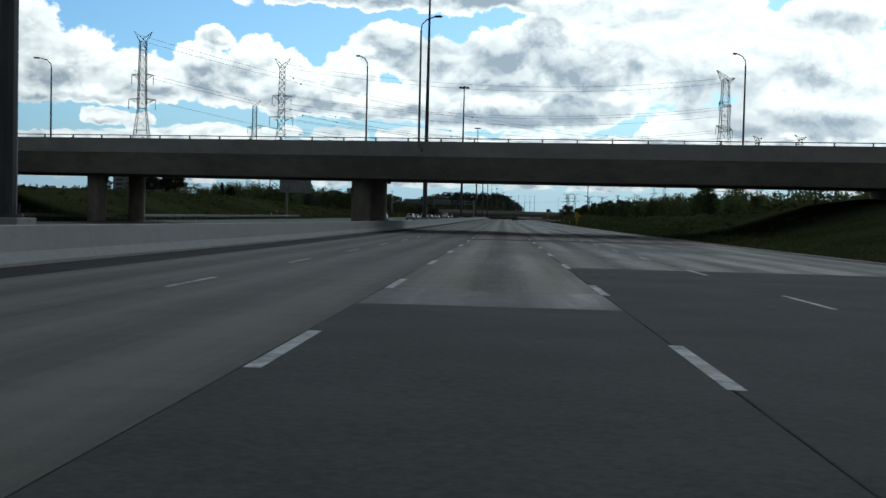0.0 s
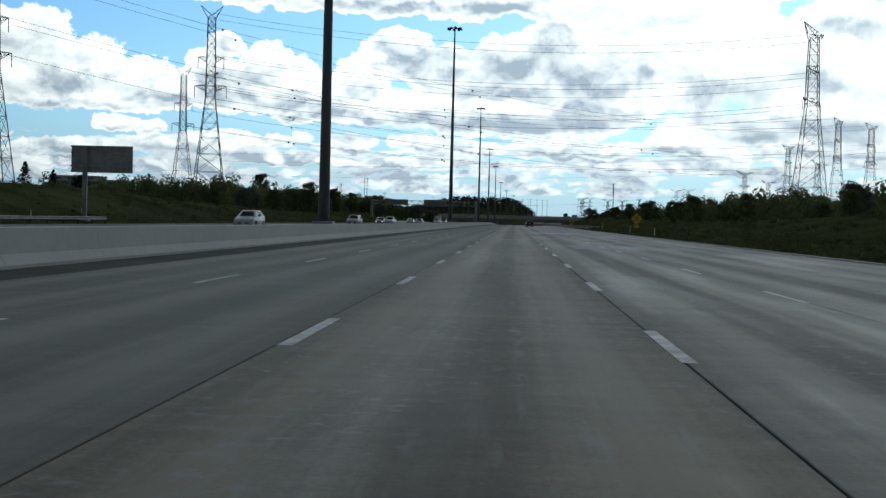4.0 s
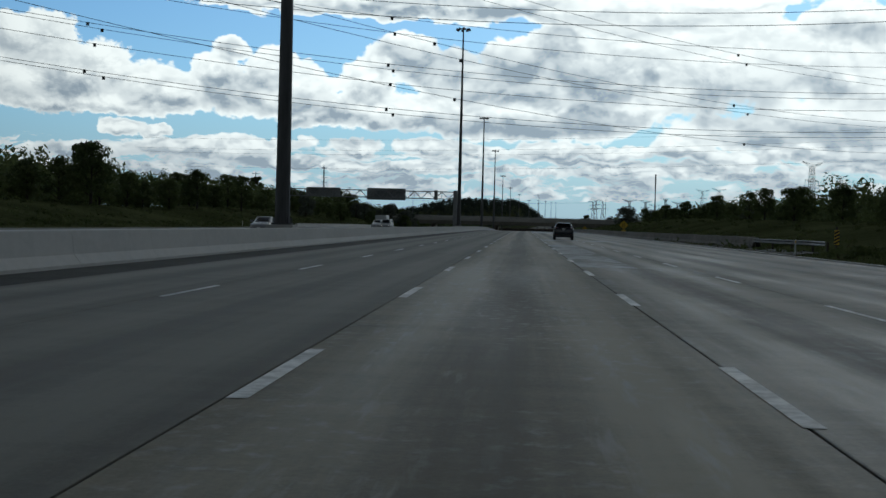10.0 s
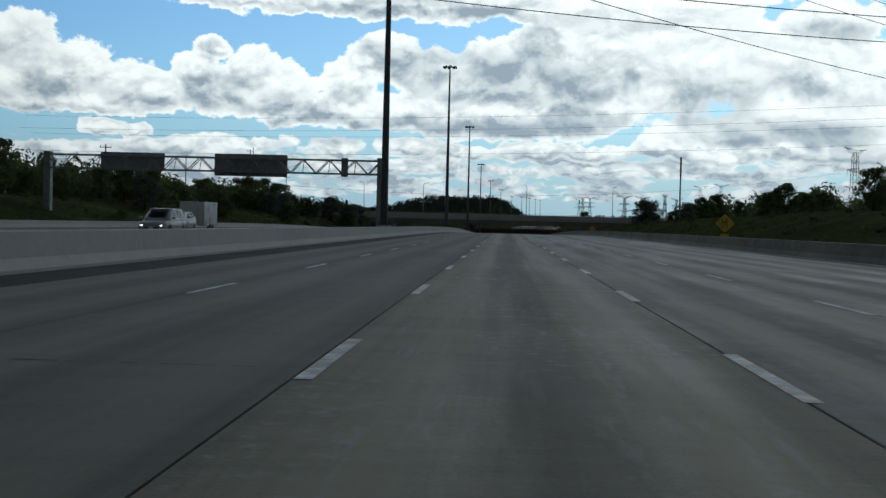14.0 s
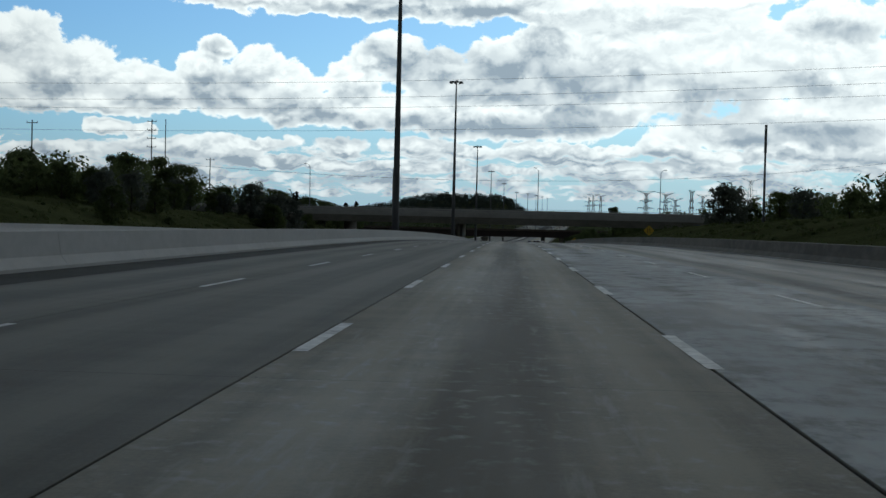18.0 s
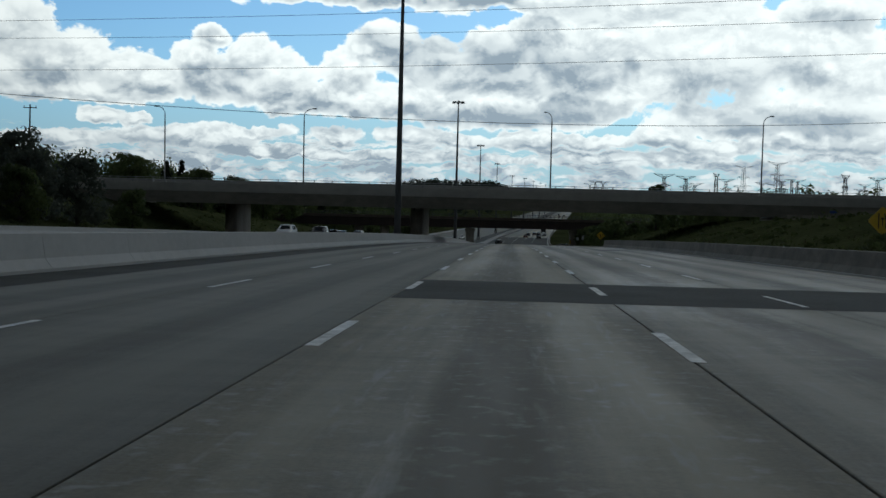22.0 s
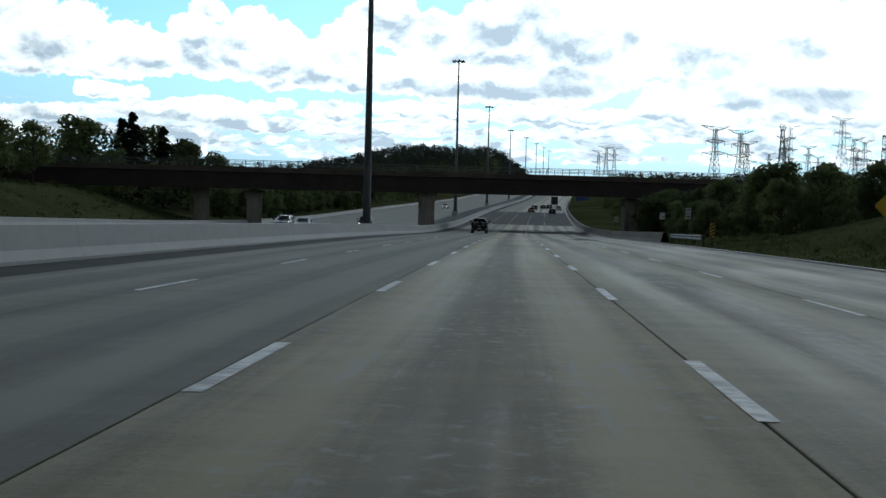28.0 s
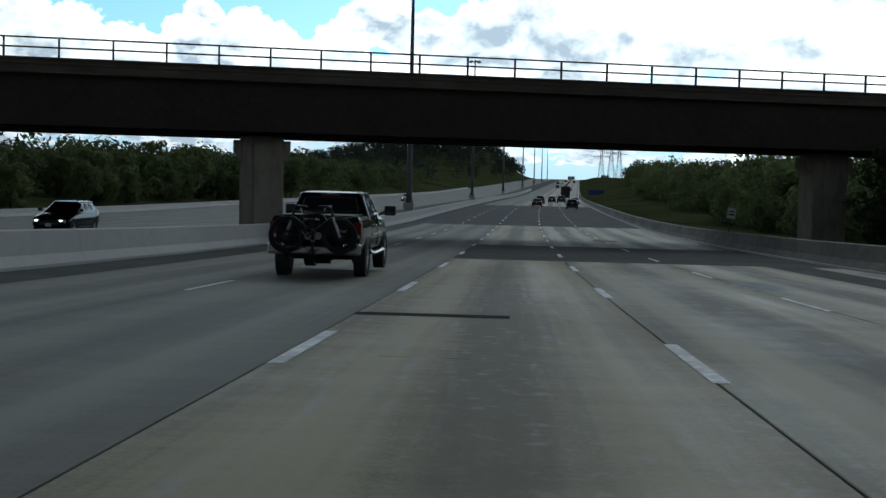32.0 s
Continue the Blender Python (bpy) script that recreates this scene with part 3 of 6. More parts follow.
# ---- the ground: one sheet to the horizon ----
def ground_sheet():
    lats = [-4200, -2500, -1400, -800, -500, -330, -240, -180, -150, -125, -105, -90, -78, -70, -63, -57, -52, -48, -45, -43, -41, -39.2, -30, -15, 0, 8, 12.8, 13.2, 15.4, 15.9, 17, 18.5, 20, 22, 24.5, 27, 30, 33, 37, 42, 50, 60, 72, 90, 115, 150, 200, 280, 400, 650, 1100, 2000, 4200]
    ss = list(range(-400, -40, 60)) + list(range(-40, 1240, 8)) + list(range(1240, 2400, 40)) + list(range(2400, 3001, 120)) + [3300, 3700, 4000]
    verts, faces = [], []
    for s in ss:
        for lat in lats:
            verts.append(at(s, lat, land(s, lat)))
    n = len(lats)
    for i in range(len(ss) - 1):
        for k in range(n - 1):
            a = i * n + k
            faces.append((a, a + 1, a + n + 1, a + n))
    ob = part("ground", mesh("ground", verts, faces, M_ground, smooth=True), None)
    return tagged(ob, "dark green rough grassland rising in banks beside the motorway", "ground", kind="structure")


ground_sheet()

road = thing("road", Matrix(), "worn grey concrete motorway lanes with sealed joints", "road", kind="structure")
ribbon("sealant_bed", M_seal, steps(-60, 3000, 10), lambda s: [(-8.6, -0.05), (edge(s), -0.05)], road)
JOINTS = (-6.8, -3.5, 0.0, 3.8, 7.2, 10.7)


def lane_profile(k, s):
    a = JOINTS[k] + 0.011
    b = (JOINTS[k + 1] if k < 5 else edge(s)) - 0.011
    return [(a, -0.05), (a, -0.006), (a + 0.01, 0.0), (b - 0.01, 0.0), (b, -0.006), (b, -0.05)]


for k in range(6):
    spans = [(-60, 0)] + [(a, a + 48) for a in range(0, 1152, 48)] + [(1152, 1600), (1600, 3000)]
    for a, b in spans:
        ribbon("lane_slab", M_lane[k], steps(a + 0.004, b - 0.004, 6 if b < 1200 else 20), lambda s: lane_profile(k, s), road, uv=True)
tagged(ribbon("shoulder_strip", M_asphalt, steps(-60, 3000, 8), lambda s: [(-8.45 + median_shift(s), 0.004), (-6.82 + 0.72 * median_shift(s), 0.004), (-6.80 + 0.72 * median_shift(s), -0.05)], road, "dark asphalt strip along the median wall"))
ribbon("curb", M_concrete, steps(-60, 3000, 8), lambda s: [(edge(s) - 0.02, -0.05), (edge(s) - 0.02, 0.06), (edge(s) + 0.25, 0.06), (edge(s) + 0.3, -0.2)], road, "low concrete edge of the pavement")

ribbon("apron", M_asphalt, steps(382, 494, 4), lambda s: [(edge(s) + 0.26, 0.01), (edge(s) + flare(s) + 0.3, 0.02)], road, "dark asphalt between the lane and the wall")

opposite = thing("road", Matrix(), "opposite carriageway of the motorway in pale concrete", "road", kind="structure")
for a, b in ((-60, 300), (300, 700), (700, 1100), (1100, 1700), (1700, 3000)):
    ribbon("lane_slab", M_lane[1], steps(a, b, 10), lambda s: [(-38.8, 0.02), (-15.2, 0.0)], opposite, uv=True)
ribbon("median_strip", M_asphalt, steps(-60, 3000, 10), lambda s: [(-15.2, -0.01), (-9.0, -0.01)], opposite, "asphalt between the two carriageways")


def flat_patch(name, mat, s0, s1, a, b, parent, label="", up=0.004, skew=0.0):
    """A flat repair or marking on the road between two distances and two offsets."""
    pts = []
    n = max(1, round((s1 - s0) / 4))
    for i in range(n + 1):
        s = s0 + (s1 - s0) * i / n
        pts.append((s, a))
        pts.append((s + skew, b))
    verts = [at(s, l, up) for s, l in pts]
    faces = [(2 * i, 2 * i + 1, 2 * i + 3, 2 * i + 2) for i in range(n)]
    return part(name, mesh(name, verts, faces, mat, uvs=[(l, s) for s, l in pts]), None, parent, label)


PITCH = 11.6
for i in range(-3, 130):
    s1 = PITCH * i
    for lat, w, shift in ((0.10, 0.075, 0.93), (3.83, 0.075, 0.50), (-3.42, 0.055, -0.6), (7.15, 0.055, -1.4)):
        if lat == 3.83 and (250 < s1 < 264 or 560 < s1 < 575):
            continue
        flat_patch("lane_dash", M_paint, s1 - 3.02 + shift, s1 + 0.25 + shift + (0.2 if w < 0.06 else 0.0), lat - w, lat + w, road, up=0.006)
for a, b, l0, l1 in ((980.5, 996, 7.35, 9.2), (714, 721.5, 0.05, 12.9), (785, 792, 8.4, 11.4),
                     (1049, 1068, 0.05, 12.9), (1025, 1049, 10.4, 11.9), (1080, 1082, 6.6, 8.0), (1118, 1235, -6.7, 12.8)):
    flat_patch("asphalt_patch", M_asphalt, a, b, l0, l1, road, "dark asphalt repair across the concrete lane", up=0.0035)
for a, b, l0, l1 in ((-30, 17.2, 0.02, 3.785), (-30, 33, 3.815, 15), (74.2, 78.2, 0.05, 3.8), (74.3, 78.6, 3.81, 14)):
    flat_patch("asphalt_patch", M_oldasphalt, a, b, l0, l1, road, "worn grey asphalt repair across the concrete lanes", up=0.0035)
for a, b, l0, l1 in ((17.2, 20.9, 0.02, 3.785), (207.2, 213.7, 3.815, 12.5), (239.4, 250, 3.815, 12.5)):
    flat_patch("dark_slab", M_damp, a, b, l0, l1, road, "damp dark slab of the concrete lane", up=0.0035)
for a, b, l0, l1 in ((263.7, 282, 3.815, 10.6), (186, 196, 5.2, 12), (352, 396, 3.815, 5.6), (421.5, 427, 3.815, 10.6), (528, 641.7, 3.815, 8.0)):
    flat_patch("scaled_slab", M_scaled, a, b, l0, l1, road, "concrete with its pale bluish surface scaled away", up=0.0035)


def stain(name, mat, s, lat, ls, ll, label, seed, up=0.0037):
    """An uneven flat patch with a ragged outline."""
    rng = random.Random(seed)
    n = 28
    verts = [at(s, lat, up)]
    for i in range(n):
        a = i * 2 * math.pi / n
        k = 0.62 + 0.38 * noise.noise(Vector((math.cos(a) * 1.4 + seed, math.sin(a) * 1.4, seed * 0.7))) + rng.uniform(-0.12, 0.12)
        verts.append(at(s + math.sin(a) * ls * k, lat + math.cos(a) * ll * k, up))
    return part(name, mesh(name, verts, [(0, i + 1, (i + 1) % n + 1) for i in range(n)], mat), None, road, label)


flat_patch("pale_strip", M_paint, 211.0, 211.6, 1.3, 3.78, road, "pale strip across the concrete", up=0.0046)
stain("white_patch", M_patch, 99.6, 4.9, 1.0, 2.2, "pale worn patch on the concrete", 3)
for i, (s, lat, ls, ll) in enumerate(((58, 9.5, 7, 4.5), (1028, 10.5, 2.5, 2.5), (1036, 7.6, 3.0, 1.0))):
    stain("pale_patch", M_pale, s, lat, ls, ll, "pale scaled patch on the concrete", 40 + i, 0.0038 + 0.00002 * i)
random.seed(77)
for s, a, b, w in ((830.0, 0.02, 1.06, 0.85), (830.3, 1.1, 2.2, 0.06), (1024.5, 0.0, 2.1, 0.55), (838, 0.1, 1.3, 0.05), (972.6, 7.4, 10.6, 0.16), (980.3, 7.4, 11.0, 0.12), (1006.3, 7.7, 11.0, 0.12), (926, 0.4, 2.6, 0.05), (921, 0.3, 2.0, 0.05), (985.5, 0.05, 1.7, 0.05), (1019.5, 0.9, 1.8, 0.04),
                   (355.4, 0.05, 0.6, 0.06), (470, 0.4, 2.6, 0.05), (451, -3.0, -0.4, 0.05), (182, -3.4, -0.5, 0.04), (826.3, 0.1, 0.5, 0.04), (826.3, 0.62, 0.85, 0.06), (826.28, 1.0, 1.2, 0.09), (800, 2.2, 3.6, 0.05), (1003, 3.9, 7.0, 0.05), (985.5, 3.0, 4.4, 0.05), (926, 3.7, 4.2, 0.10), (960, 0.6, 1.4, 0.04)):
    if w > 0.1:
        flat_patch("cross_joint", M_seal, s, s + w, a, b, road, up=0.0045)
        continue
    while a < b - 0.05:                                                 # broken sealant in short runs
        c = min(b, a + random.uniform(0.12, 0.5))
        flat_patch("cross_joint", M_seal, s, s + w * random.uniform(0.3, 0.7), a, c, road, up=0.0045)
        a = c + random.uniform(0.05, 0.35)
for s, l in ((925.6, 3.83), (958, 3.84), (728, 3.86), (727, 3.84), (985, 3.86), (930, 3.8)):
    flat_patch("spalled_joint", M_seal, s, s + 0.4, l - 0.05, l + 0.04, road, up=0.0052)

stain("spalled_joint", M_seal, 983.2, 3.85, 0.7, 0.08, "broken edge of the concrete joint", 66, 0.0055)
stain("spalled_joint", M_seal, 1003.5, 3.84, 0.5, 0.10, "broken edge of the concrete joint", 67, 0.0055)

# ---- median wall ----
def wall_profile(lat, h, flip=1):
    return lambda s: [(lat + 0.42 * flip, -0.1), (lat + 0.42 * flip, 0.08), (lat + 0.25 * flip, 0.30), (lat + 0.17 * flip, h - 0.02), (lat + 0.14 * flip, h), (lat - 0.14 * flip, h), (lat - 0.17 * flip, h - 0.02), (lat - 0.3 * flip, 0.25), (lat - 0.42 * flip, -0.1)]


median = thing("wall_median", Matrix(), "pale concrete median wall with weather streaks", "wall", kind="structure")
random.seed(5)
a = -60.0
while a < 1560:
    b = a + (6.0 if a < 1150 else 60)
    ribbon("wall_segment", M_concrete, [a + 0.012, (a + b) / 2, b - 0.012], lambda s: [(x + median_shift(s), z) for x, z in wall_profile(-8.85, 0.86)(s)], median)
    a = b
far_wall = thing("wall_far_side", Matrix(), "low weathered concrete wall beyond the opposite carriageway", "wall", kind="structure")
for a in range(535, 1560, 30):
    ribbon("wall_segment", M_concrete, [a + 0.02, a + 15, a + 29.98], wall_profile(-39.3, 0.66), far_wall)
right_wall = thing("wall_right", Matrix(), "weathered concrete wall along the slow lane", "wall", kind="structure")
for a, b in ((408, 843), (975, 1500)):
    for c in steps(a, b, 9)[:-1]:
        ribbon("wall_segment", M_sidewall, [c + 0.012, c + 4.5, c + (b - a) / round((b - a) / 9) - 0.012], lambda s: [(p, q) for p, q in wall_profile(edge(s) + flare(s) + 0.6, 0.82, -1)(s)][::-1], right_wall)


# ---- guard rails ----
def guard_rail(s0, s1, lat, label, face=-1):
    g = thing("guard_rail", Matrix(), label, "guard rail")
    sweep = steps(s0, s1, 4)
    pr = [(0.0, 0.42), (0.05, 0.47), (0.0, 0.55), (0.0, 0.60), (0.05, 0.67), (0.0, 0.73)]
    ribbon("rail_beam", M_mast, sweep, lambda s: [(lat(s) + face * x, z) for x, z in pr], g)
    for s in sweep:
        part("post", boxed(-0.06, 0.06, -0.08, 0.08, -0.2, 0.72, 0.01), M_wood, g).matrix_world = stand(s, lat(s) - face * 0.12)
    return g


guard_rail(391, 408, lambda s: edge(s) + flare(s) + 0.4, "steel guard rail leading to the concrete wall")
guard_rail(960, 975, lambda s: 14.0, "steel guard rail leading to the concrete wall")
guard_rail(60, 250, lambda s: -40.0, "pale steel guard rail beyond the opposite carriageway", 1)


# ---- overpasses ----
def overpass(label, s0, lat0, skew, left, right, width, zb, zg, zp, rail, steel, columns, column_r, lamps, abut, girders, tilt=0.0):
    """A road bridge over the motorway. Its own x runs along it, y along the motorway.
    zb: underside, zg: foot of the parapet, zp: its top, all over the road at s0."""
    b = thing("overpass", stand(s0, lat0, 0, -skew) @ pose(0, 0, 0, tilt), label, "bridge", "overpasses")
    # concrete girders and deck carry painted shade; the parapet keeps its lighter tone
    gm = M_brown if steel else M_bridge_shaded
    part("deck", boxed(left, right, 0.1, width - 0.1, zg - 0.05, zg + 0.35), M_bridge_shaded, b)
    for y0, y1 in ((0.0, 0.42), (width - 0.42, width)):
        x = left
        while x < right - 0.1:
            x2 = min(x + 12.0, right)
            part("parapet_panel", boxed(x + 0.002, x2 - 0.002, y0, y1, zg, zp), M_deckface if not steel else M_rust, b)
            x = x2
    if steel:
        part("fascia_ledge", boxed(left, right, -0.10, 0.0, zg + 0.34, zg + 0.42, 0.02), M_rust, b)
        part("fascia_ledge", boxed(left, right, -0.16, 0.0, zp - 0.10, zp, 0.02), M_rust, b)
    for i in range(girders):
        y = 0.9 + (width - 1.8) * i / (girders - 1)
        bm = bmesh.new()
        if steel:
            box(bm, left, right, y - 0.02, y + 0.02, zb, zg - 0.05)
            box(bm, left, right, y - 0.25, y + 0.25, zb, zb + 0.05)
        else:
            half = 1.25 if girders < 8 else 0.9
            prof = [(-half * 0.55, zb), (half * 0.55, zb), (half, zg - 0.05), (-half, zg - 0.05)]
            for x in (left, right):
                for dy, z in prof:
                    bm.verts.new((x, y + dy, z))
            bm.verts.ensure_lookup_table()
            v = bm.verts
            for q in ((0, 1, 5, 4), (1, 2, 6, 5), (2, 3, 7, 6), (3, 0, 4, 7), (3, 2, 1, 0), (4, 5, 6, 7)):
                bm.faces.new([v[j] for j in q])
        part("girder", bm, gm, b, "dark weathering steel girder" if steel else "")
    # railings
    for y in (0.2, width - 0.2):
        if rail == "tube":
            part("hand_rail", boxed(left, right, y - 0.05, y + 0.05, zp + 0.24, zp + 0.32, 0.02), M_steel, b)
            x = left + 1.2
            while x < right:
                part("rail_post", boxed(x - 0.06, x + 0.06, y - 0.07, y + 0.07, zp - 0.01, zp + 0.25), M_steel, b)
                x += 3.05
        else:
            for z in (0.50, 0.98):
                part("hand_rail", boxed(left, right, y - 0.045, y + 0.045, zp + z - 0.04, zp + z + 0.04), M_mast, b)
            x = left + 1.0
            while x < right:
                part("rail_post", boxed(x - 0.05, x + 0.05, y - 0.05, y + 0.05, zp - 0.01, zp + 0.96), M_mast, b)
                x += 2.6
    # columns: (x, y, foot)
    for x, y, kind in columns:
        if kind == "round":
            bm = rod(bmesh.new(), (x, y, -0.9), (x, y, zb + 0.6), column_r, n=24)
            part("column", bm, M_column, b)
        elif kind == "pier":                                            # a long pier with rounded ends, along the motorway
            bm = bmesh.new()
            ring = [(x + column_r * math.cos(a), y + column_r * math.sin(a) + (7.5 if a < math.pi else 0.0)) for a in [k * math.pi / 8 for k in range(9)] + [math.pi + 0.001 + k * math.pi / 8 for k in range(9)]]
            lo, hi = ([bm.verts.new((px, py, z)) for px, py in ring] for z in (-0.9, zb + 0.6))
            for k in range(len(ring)):
                bm.faces.new((lo[k], lo[(k + 1) % len(ring)], hi[(k + 1) % len(ring)], hi[k]))
            part("pier", bm, M_column, b)
        else:
            part("column", boxed(x - column_r, x + column_r, y - column_r * 0.75, y + column_r * 0.75, -1.0, zb - 0.12, 0.12), M_column, b)
            part("pilaster", boxed(x - column_r * 0.42, x + column_r * 0.42, y - column_r * 0.75 - 0.16, y - column_r * 0.75, -1.0, zb - 0.12, 0.05), M_column, b)
            for sgn in (-1, 1):                                         # corbels that widen the column's head
                bm = bmesh.new()
                xs = [x + sgn * column_r, x + sgn * column_r * 1.32, x + sgn * column_r * 1.32, x + sgn * column_r]
                zs = [zb - 1.45, zb - 0.95, zb - 0.35, zb - 0.35]
                for yy in (y - column_r * 0.6, y + column_r * 0.6):
                    for a, z in zip(xs, zs):
                        bm.verts.new((a, yy, z))
                bm.verts.ensure_lookup_table()
                v = bm.verts
                for q in ((0, 1, 2, 3), (7, 6, 5, 4), (0, 4, 5, 1), (1, 5, 6, 2), (2, 6, 7, 3), (3, 7, 4, 0)):
                    bm.faces.new([v[k] for k in q])
                bmesh.ops.recalc_face_normals(bm, faces=bm.faces)
                part("corbel", bm, M_column, b)
            for dy in (-0.45, 0.45):
                part("bearing", boxed(x - 0.3, x + 0.3, y + dy - 0.2, y + dy + 0.2, zb - 0.12, zb + 0.02), M_seal, b)
    for x, sgn in abut:
        part("abutment", boxed(min(x, x + sgn * 6), max(x, x + sgn * 6), 0.3, width - 0.3, -1.5, zg - 0.02), M_column, b, "pale concrete abutment")
        part("approach_slab", boxed(min(x + sgn * 6, x + sgn * 120), max(x + sgn * 6, x + sgn * 120), 0.1, width - 0.1, zg - 3, zg + 0.3), M_bridge_shaded, b)
    for x, y, h, arm, foot in lamps:
        lamp = thing("street_lamp", b.matrix_world @ pose(x, y, foot), "slender grey street lamp with curved arm on the overpass", "street lamp", "street lamps on the overpasses")
        part("base", boxed(-0.3, 0.3, -0.25, 0.25, 0, 0.3, 0.03), M_deckface, lamp)
        part("pole", rod(bmesh.new(), (0, 0, 0.3), (0, 0, h - 1.2), 0.12, 0.08, 10), M_signback, lamp)
        part("arm", tube([(0, 0, h - 1.2), (arm * 0.05, 0, h - 0.7), (arm * 0.4, 0, h - 0.25), (arm, 0, h)], 0.055), M_signback, lamp)
        part("lantern", boxed(min(arm, arm * 1.45), max(arm, arm * 1.45), -0.16, 0.16, h - 0.09, h + 0.08, 0.04), M_mast, lamp)
    return b


overpass("wide grey concrete overpass with a plain parapet and steel handrail", 108, 0, 11, -130, 130, 24, 4.65, 6.7, 8.05, "tube", False,
         [(-13.1, 6.3, "round"), (-15.8, 21.0, "round"), (-40.5, 5.0, "round"), (-43.5, 19.0, "round")], 0.92,
         [(-5.7, -0.25, 12.0, 1.3, 7.1), (-18.2, 23.7, 10.5, -0.9, 8.05), (22.4, 23.7, 10.5, -0.9, 8.05), (-57.3, 23.7, 10.5, -1.6, 8.05)], [(-66, -1), (35, 1)], 7, 0.7)
second = overpass("grey concrete overpass with a plain parapet and steel handrail", 866, 0, 3, -140, 140, 26, 4.72, 6.42, 7.65, "tube", False,
         [(-12.8, 10.0, "pier"), (-42, 12, "pier")], 0.95,
         [(7.2, 6.0, 11.5, -0.8, 7.4), (-29.6, 7.0, 11.5, 1.3, 7.4), (37.3, 7.0, 11.5, 1.0, 7.4), (-51.0, 7.0, 11.5, -1.1, 7.4)], [(-59, -1), (40, 1)], 8, 2.2)
part("painted_mark", boxed(45.6, 46.6, 0.085, 0.097, 5.5, 5.85), M_blue, second, "small blue painted mark on the concrete")
overpass("dark brown steel girder overpass with a two-rail metal railing", 1070, -12, -16, -75, 75, 13, 5.45, 8.05, 8.74, "bars", True,
         [(1.3, 4.5, "wall"), (35.2, 4.5, "wall"), (-25.5, 6.5, "wall"), (-33.5, 6.5, "wall")], 1.15,
         [], [(-62, -1), (52, 1)], 4)


def deck_lamp(s, lat, z):
    g = thing("bridge_lamp", stand(s, lat, z), "small dark lamp hanging under the overpass", "lamp", "lamps under the overpasses")
    part("stem", rod(bmesh.new(), (0, 0, -0.12), (0, 0, 0.02), 0.03), M_mast, g)
    part("bracket", boxed(-0.12, 0.12, -0.05, 0.05, -0.02, 0.02), M_mast, g)
    part("shade", rod(bmesh.new(), (0, 0, -0.40), (0, 0, -0.12), 0.19, 0.10, 12), M_mast, g)


for s, lat, z in ((868.5, -12.0, 4.94), (868.0, -6.2, 4.94), (867.3, 17.2, 4.94), (111.5, -8.5, 4.66)):
    deck_lamp(s, lat, z)


# ---- high masts in the median ----
def high_mast(s, h, lat=-12.5, group="high masts in the median"):
    m = thing("high_mast", stand(s, lat), "tall dark tapered high-mast light pole in the median", "light pole", group)
    part("plinth", boxed(-0.75, 0.75, -0.75, 0.75, -0.1, 0.95, 0.04), M_concrete, m)
    part("base_flange", rod(bmesh.new(), (0, 0, 0.95), (0, 0, 1.05), 0.62, n=16), M_mast, m)
    for i in range(8):
        a = i * math.pi / 4
        part("bolt", rod(bmesh.new(), (0.52 * math.cos(a), 0.52 * math.sin(a), 1.05), (0.52 * math.cos(a), 0.52 * math.sin(a), 1.35), 0.035), M_mast, m)
    part("shaft", tube([(0, 0, 1.05), (0, 0, h * 0.35), (0, 0, h * 0.7), (0, 0, h)], [0.43, 0.34, 0.24, 0.14], 14), M_mast, m)
    part("head_ring", tube([(1.0 * math.cos(a * math.pi / 8), 1.0 * math.sin(a * math.pi / 8), h - 0.4) for a in range(16)], 0.06, 6, True), M_mast, m)
    for i in range(8):
        a = i * math.pi / 4 + 0.2
        bm = rod(bmesh.new(), (0.14 * math.cos(a), 0.14 * math.sin(a), h - 0.3), (1.25 * math.cos(a), 1.25 * math.sin(a), h - 0.4), 0.045)
        part("bracket", bm, M_mast, m)
        bm = rod(bmesh.new(), (1.35 * math.cos(a), 1.35 * math.sin(a), h - 0.75), (1.35 * math.cos(a), 1.35 * math.sin(a), h - 0.25), 0.30, 0.16, 10)
        part("floodlight", bm, M_mast, m)
    return m


for s, lat, h in ((34.7, -12.5, 43), (215.7, -11.9, 43), (381.7, -11.25, 41.9), (572.6, -11.6, 42.9), (710.1, -11.9, 37), (845, -12.15, 37), (1007.9, -12.9, 37.3), (1180.3, -14.6, 37.9), (1330.5, -15.7, 36.5), (1479.5, -16.0, 34.1),
                  (1640, -16, 35), (1800, -16, 35), (1960, -16, 35), (2120, -16, 35)):
    high_mast(s, h, lat)


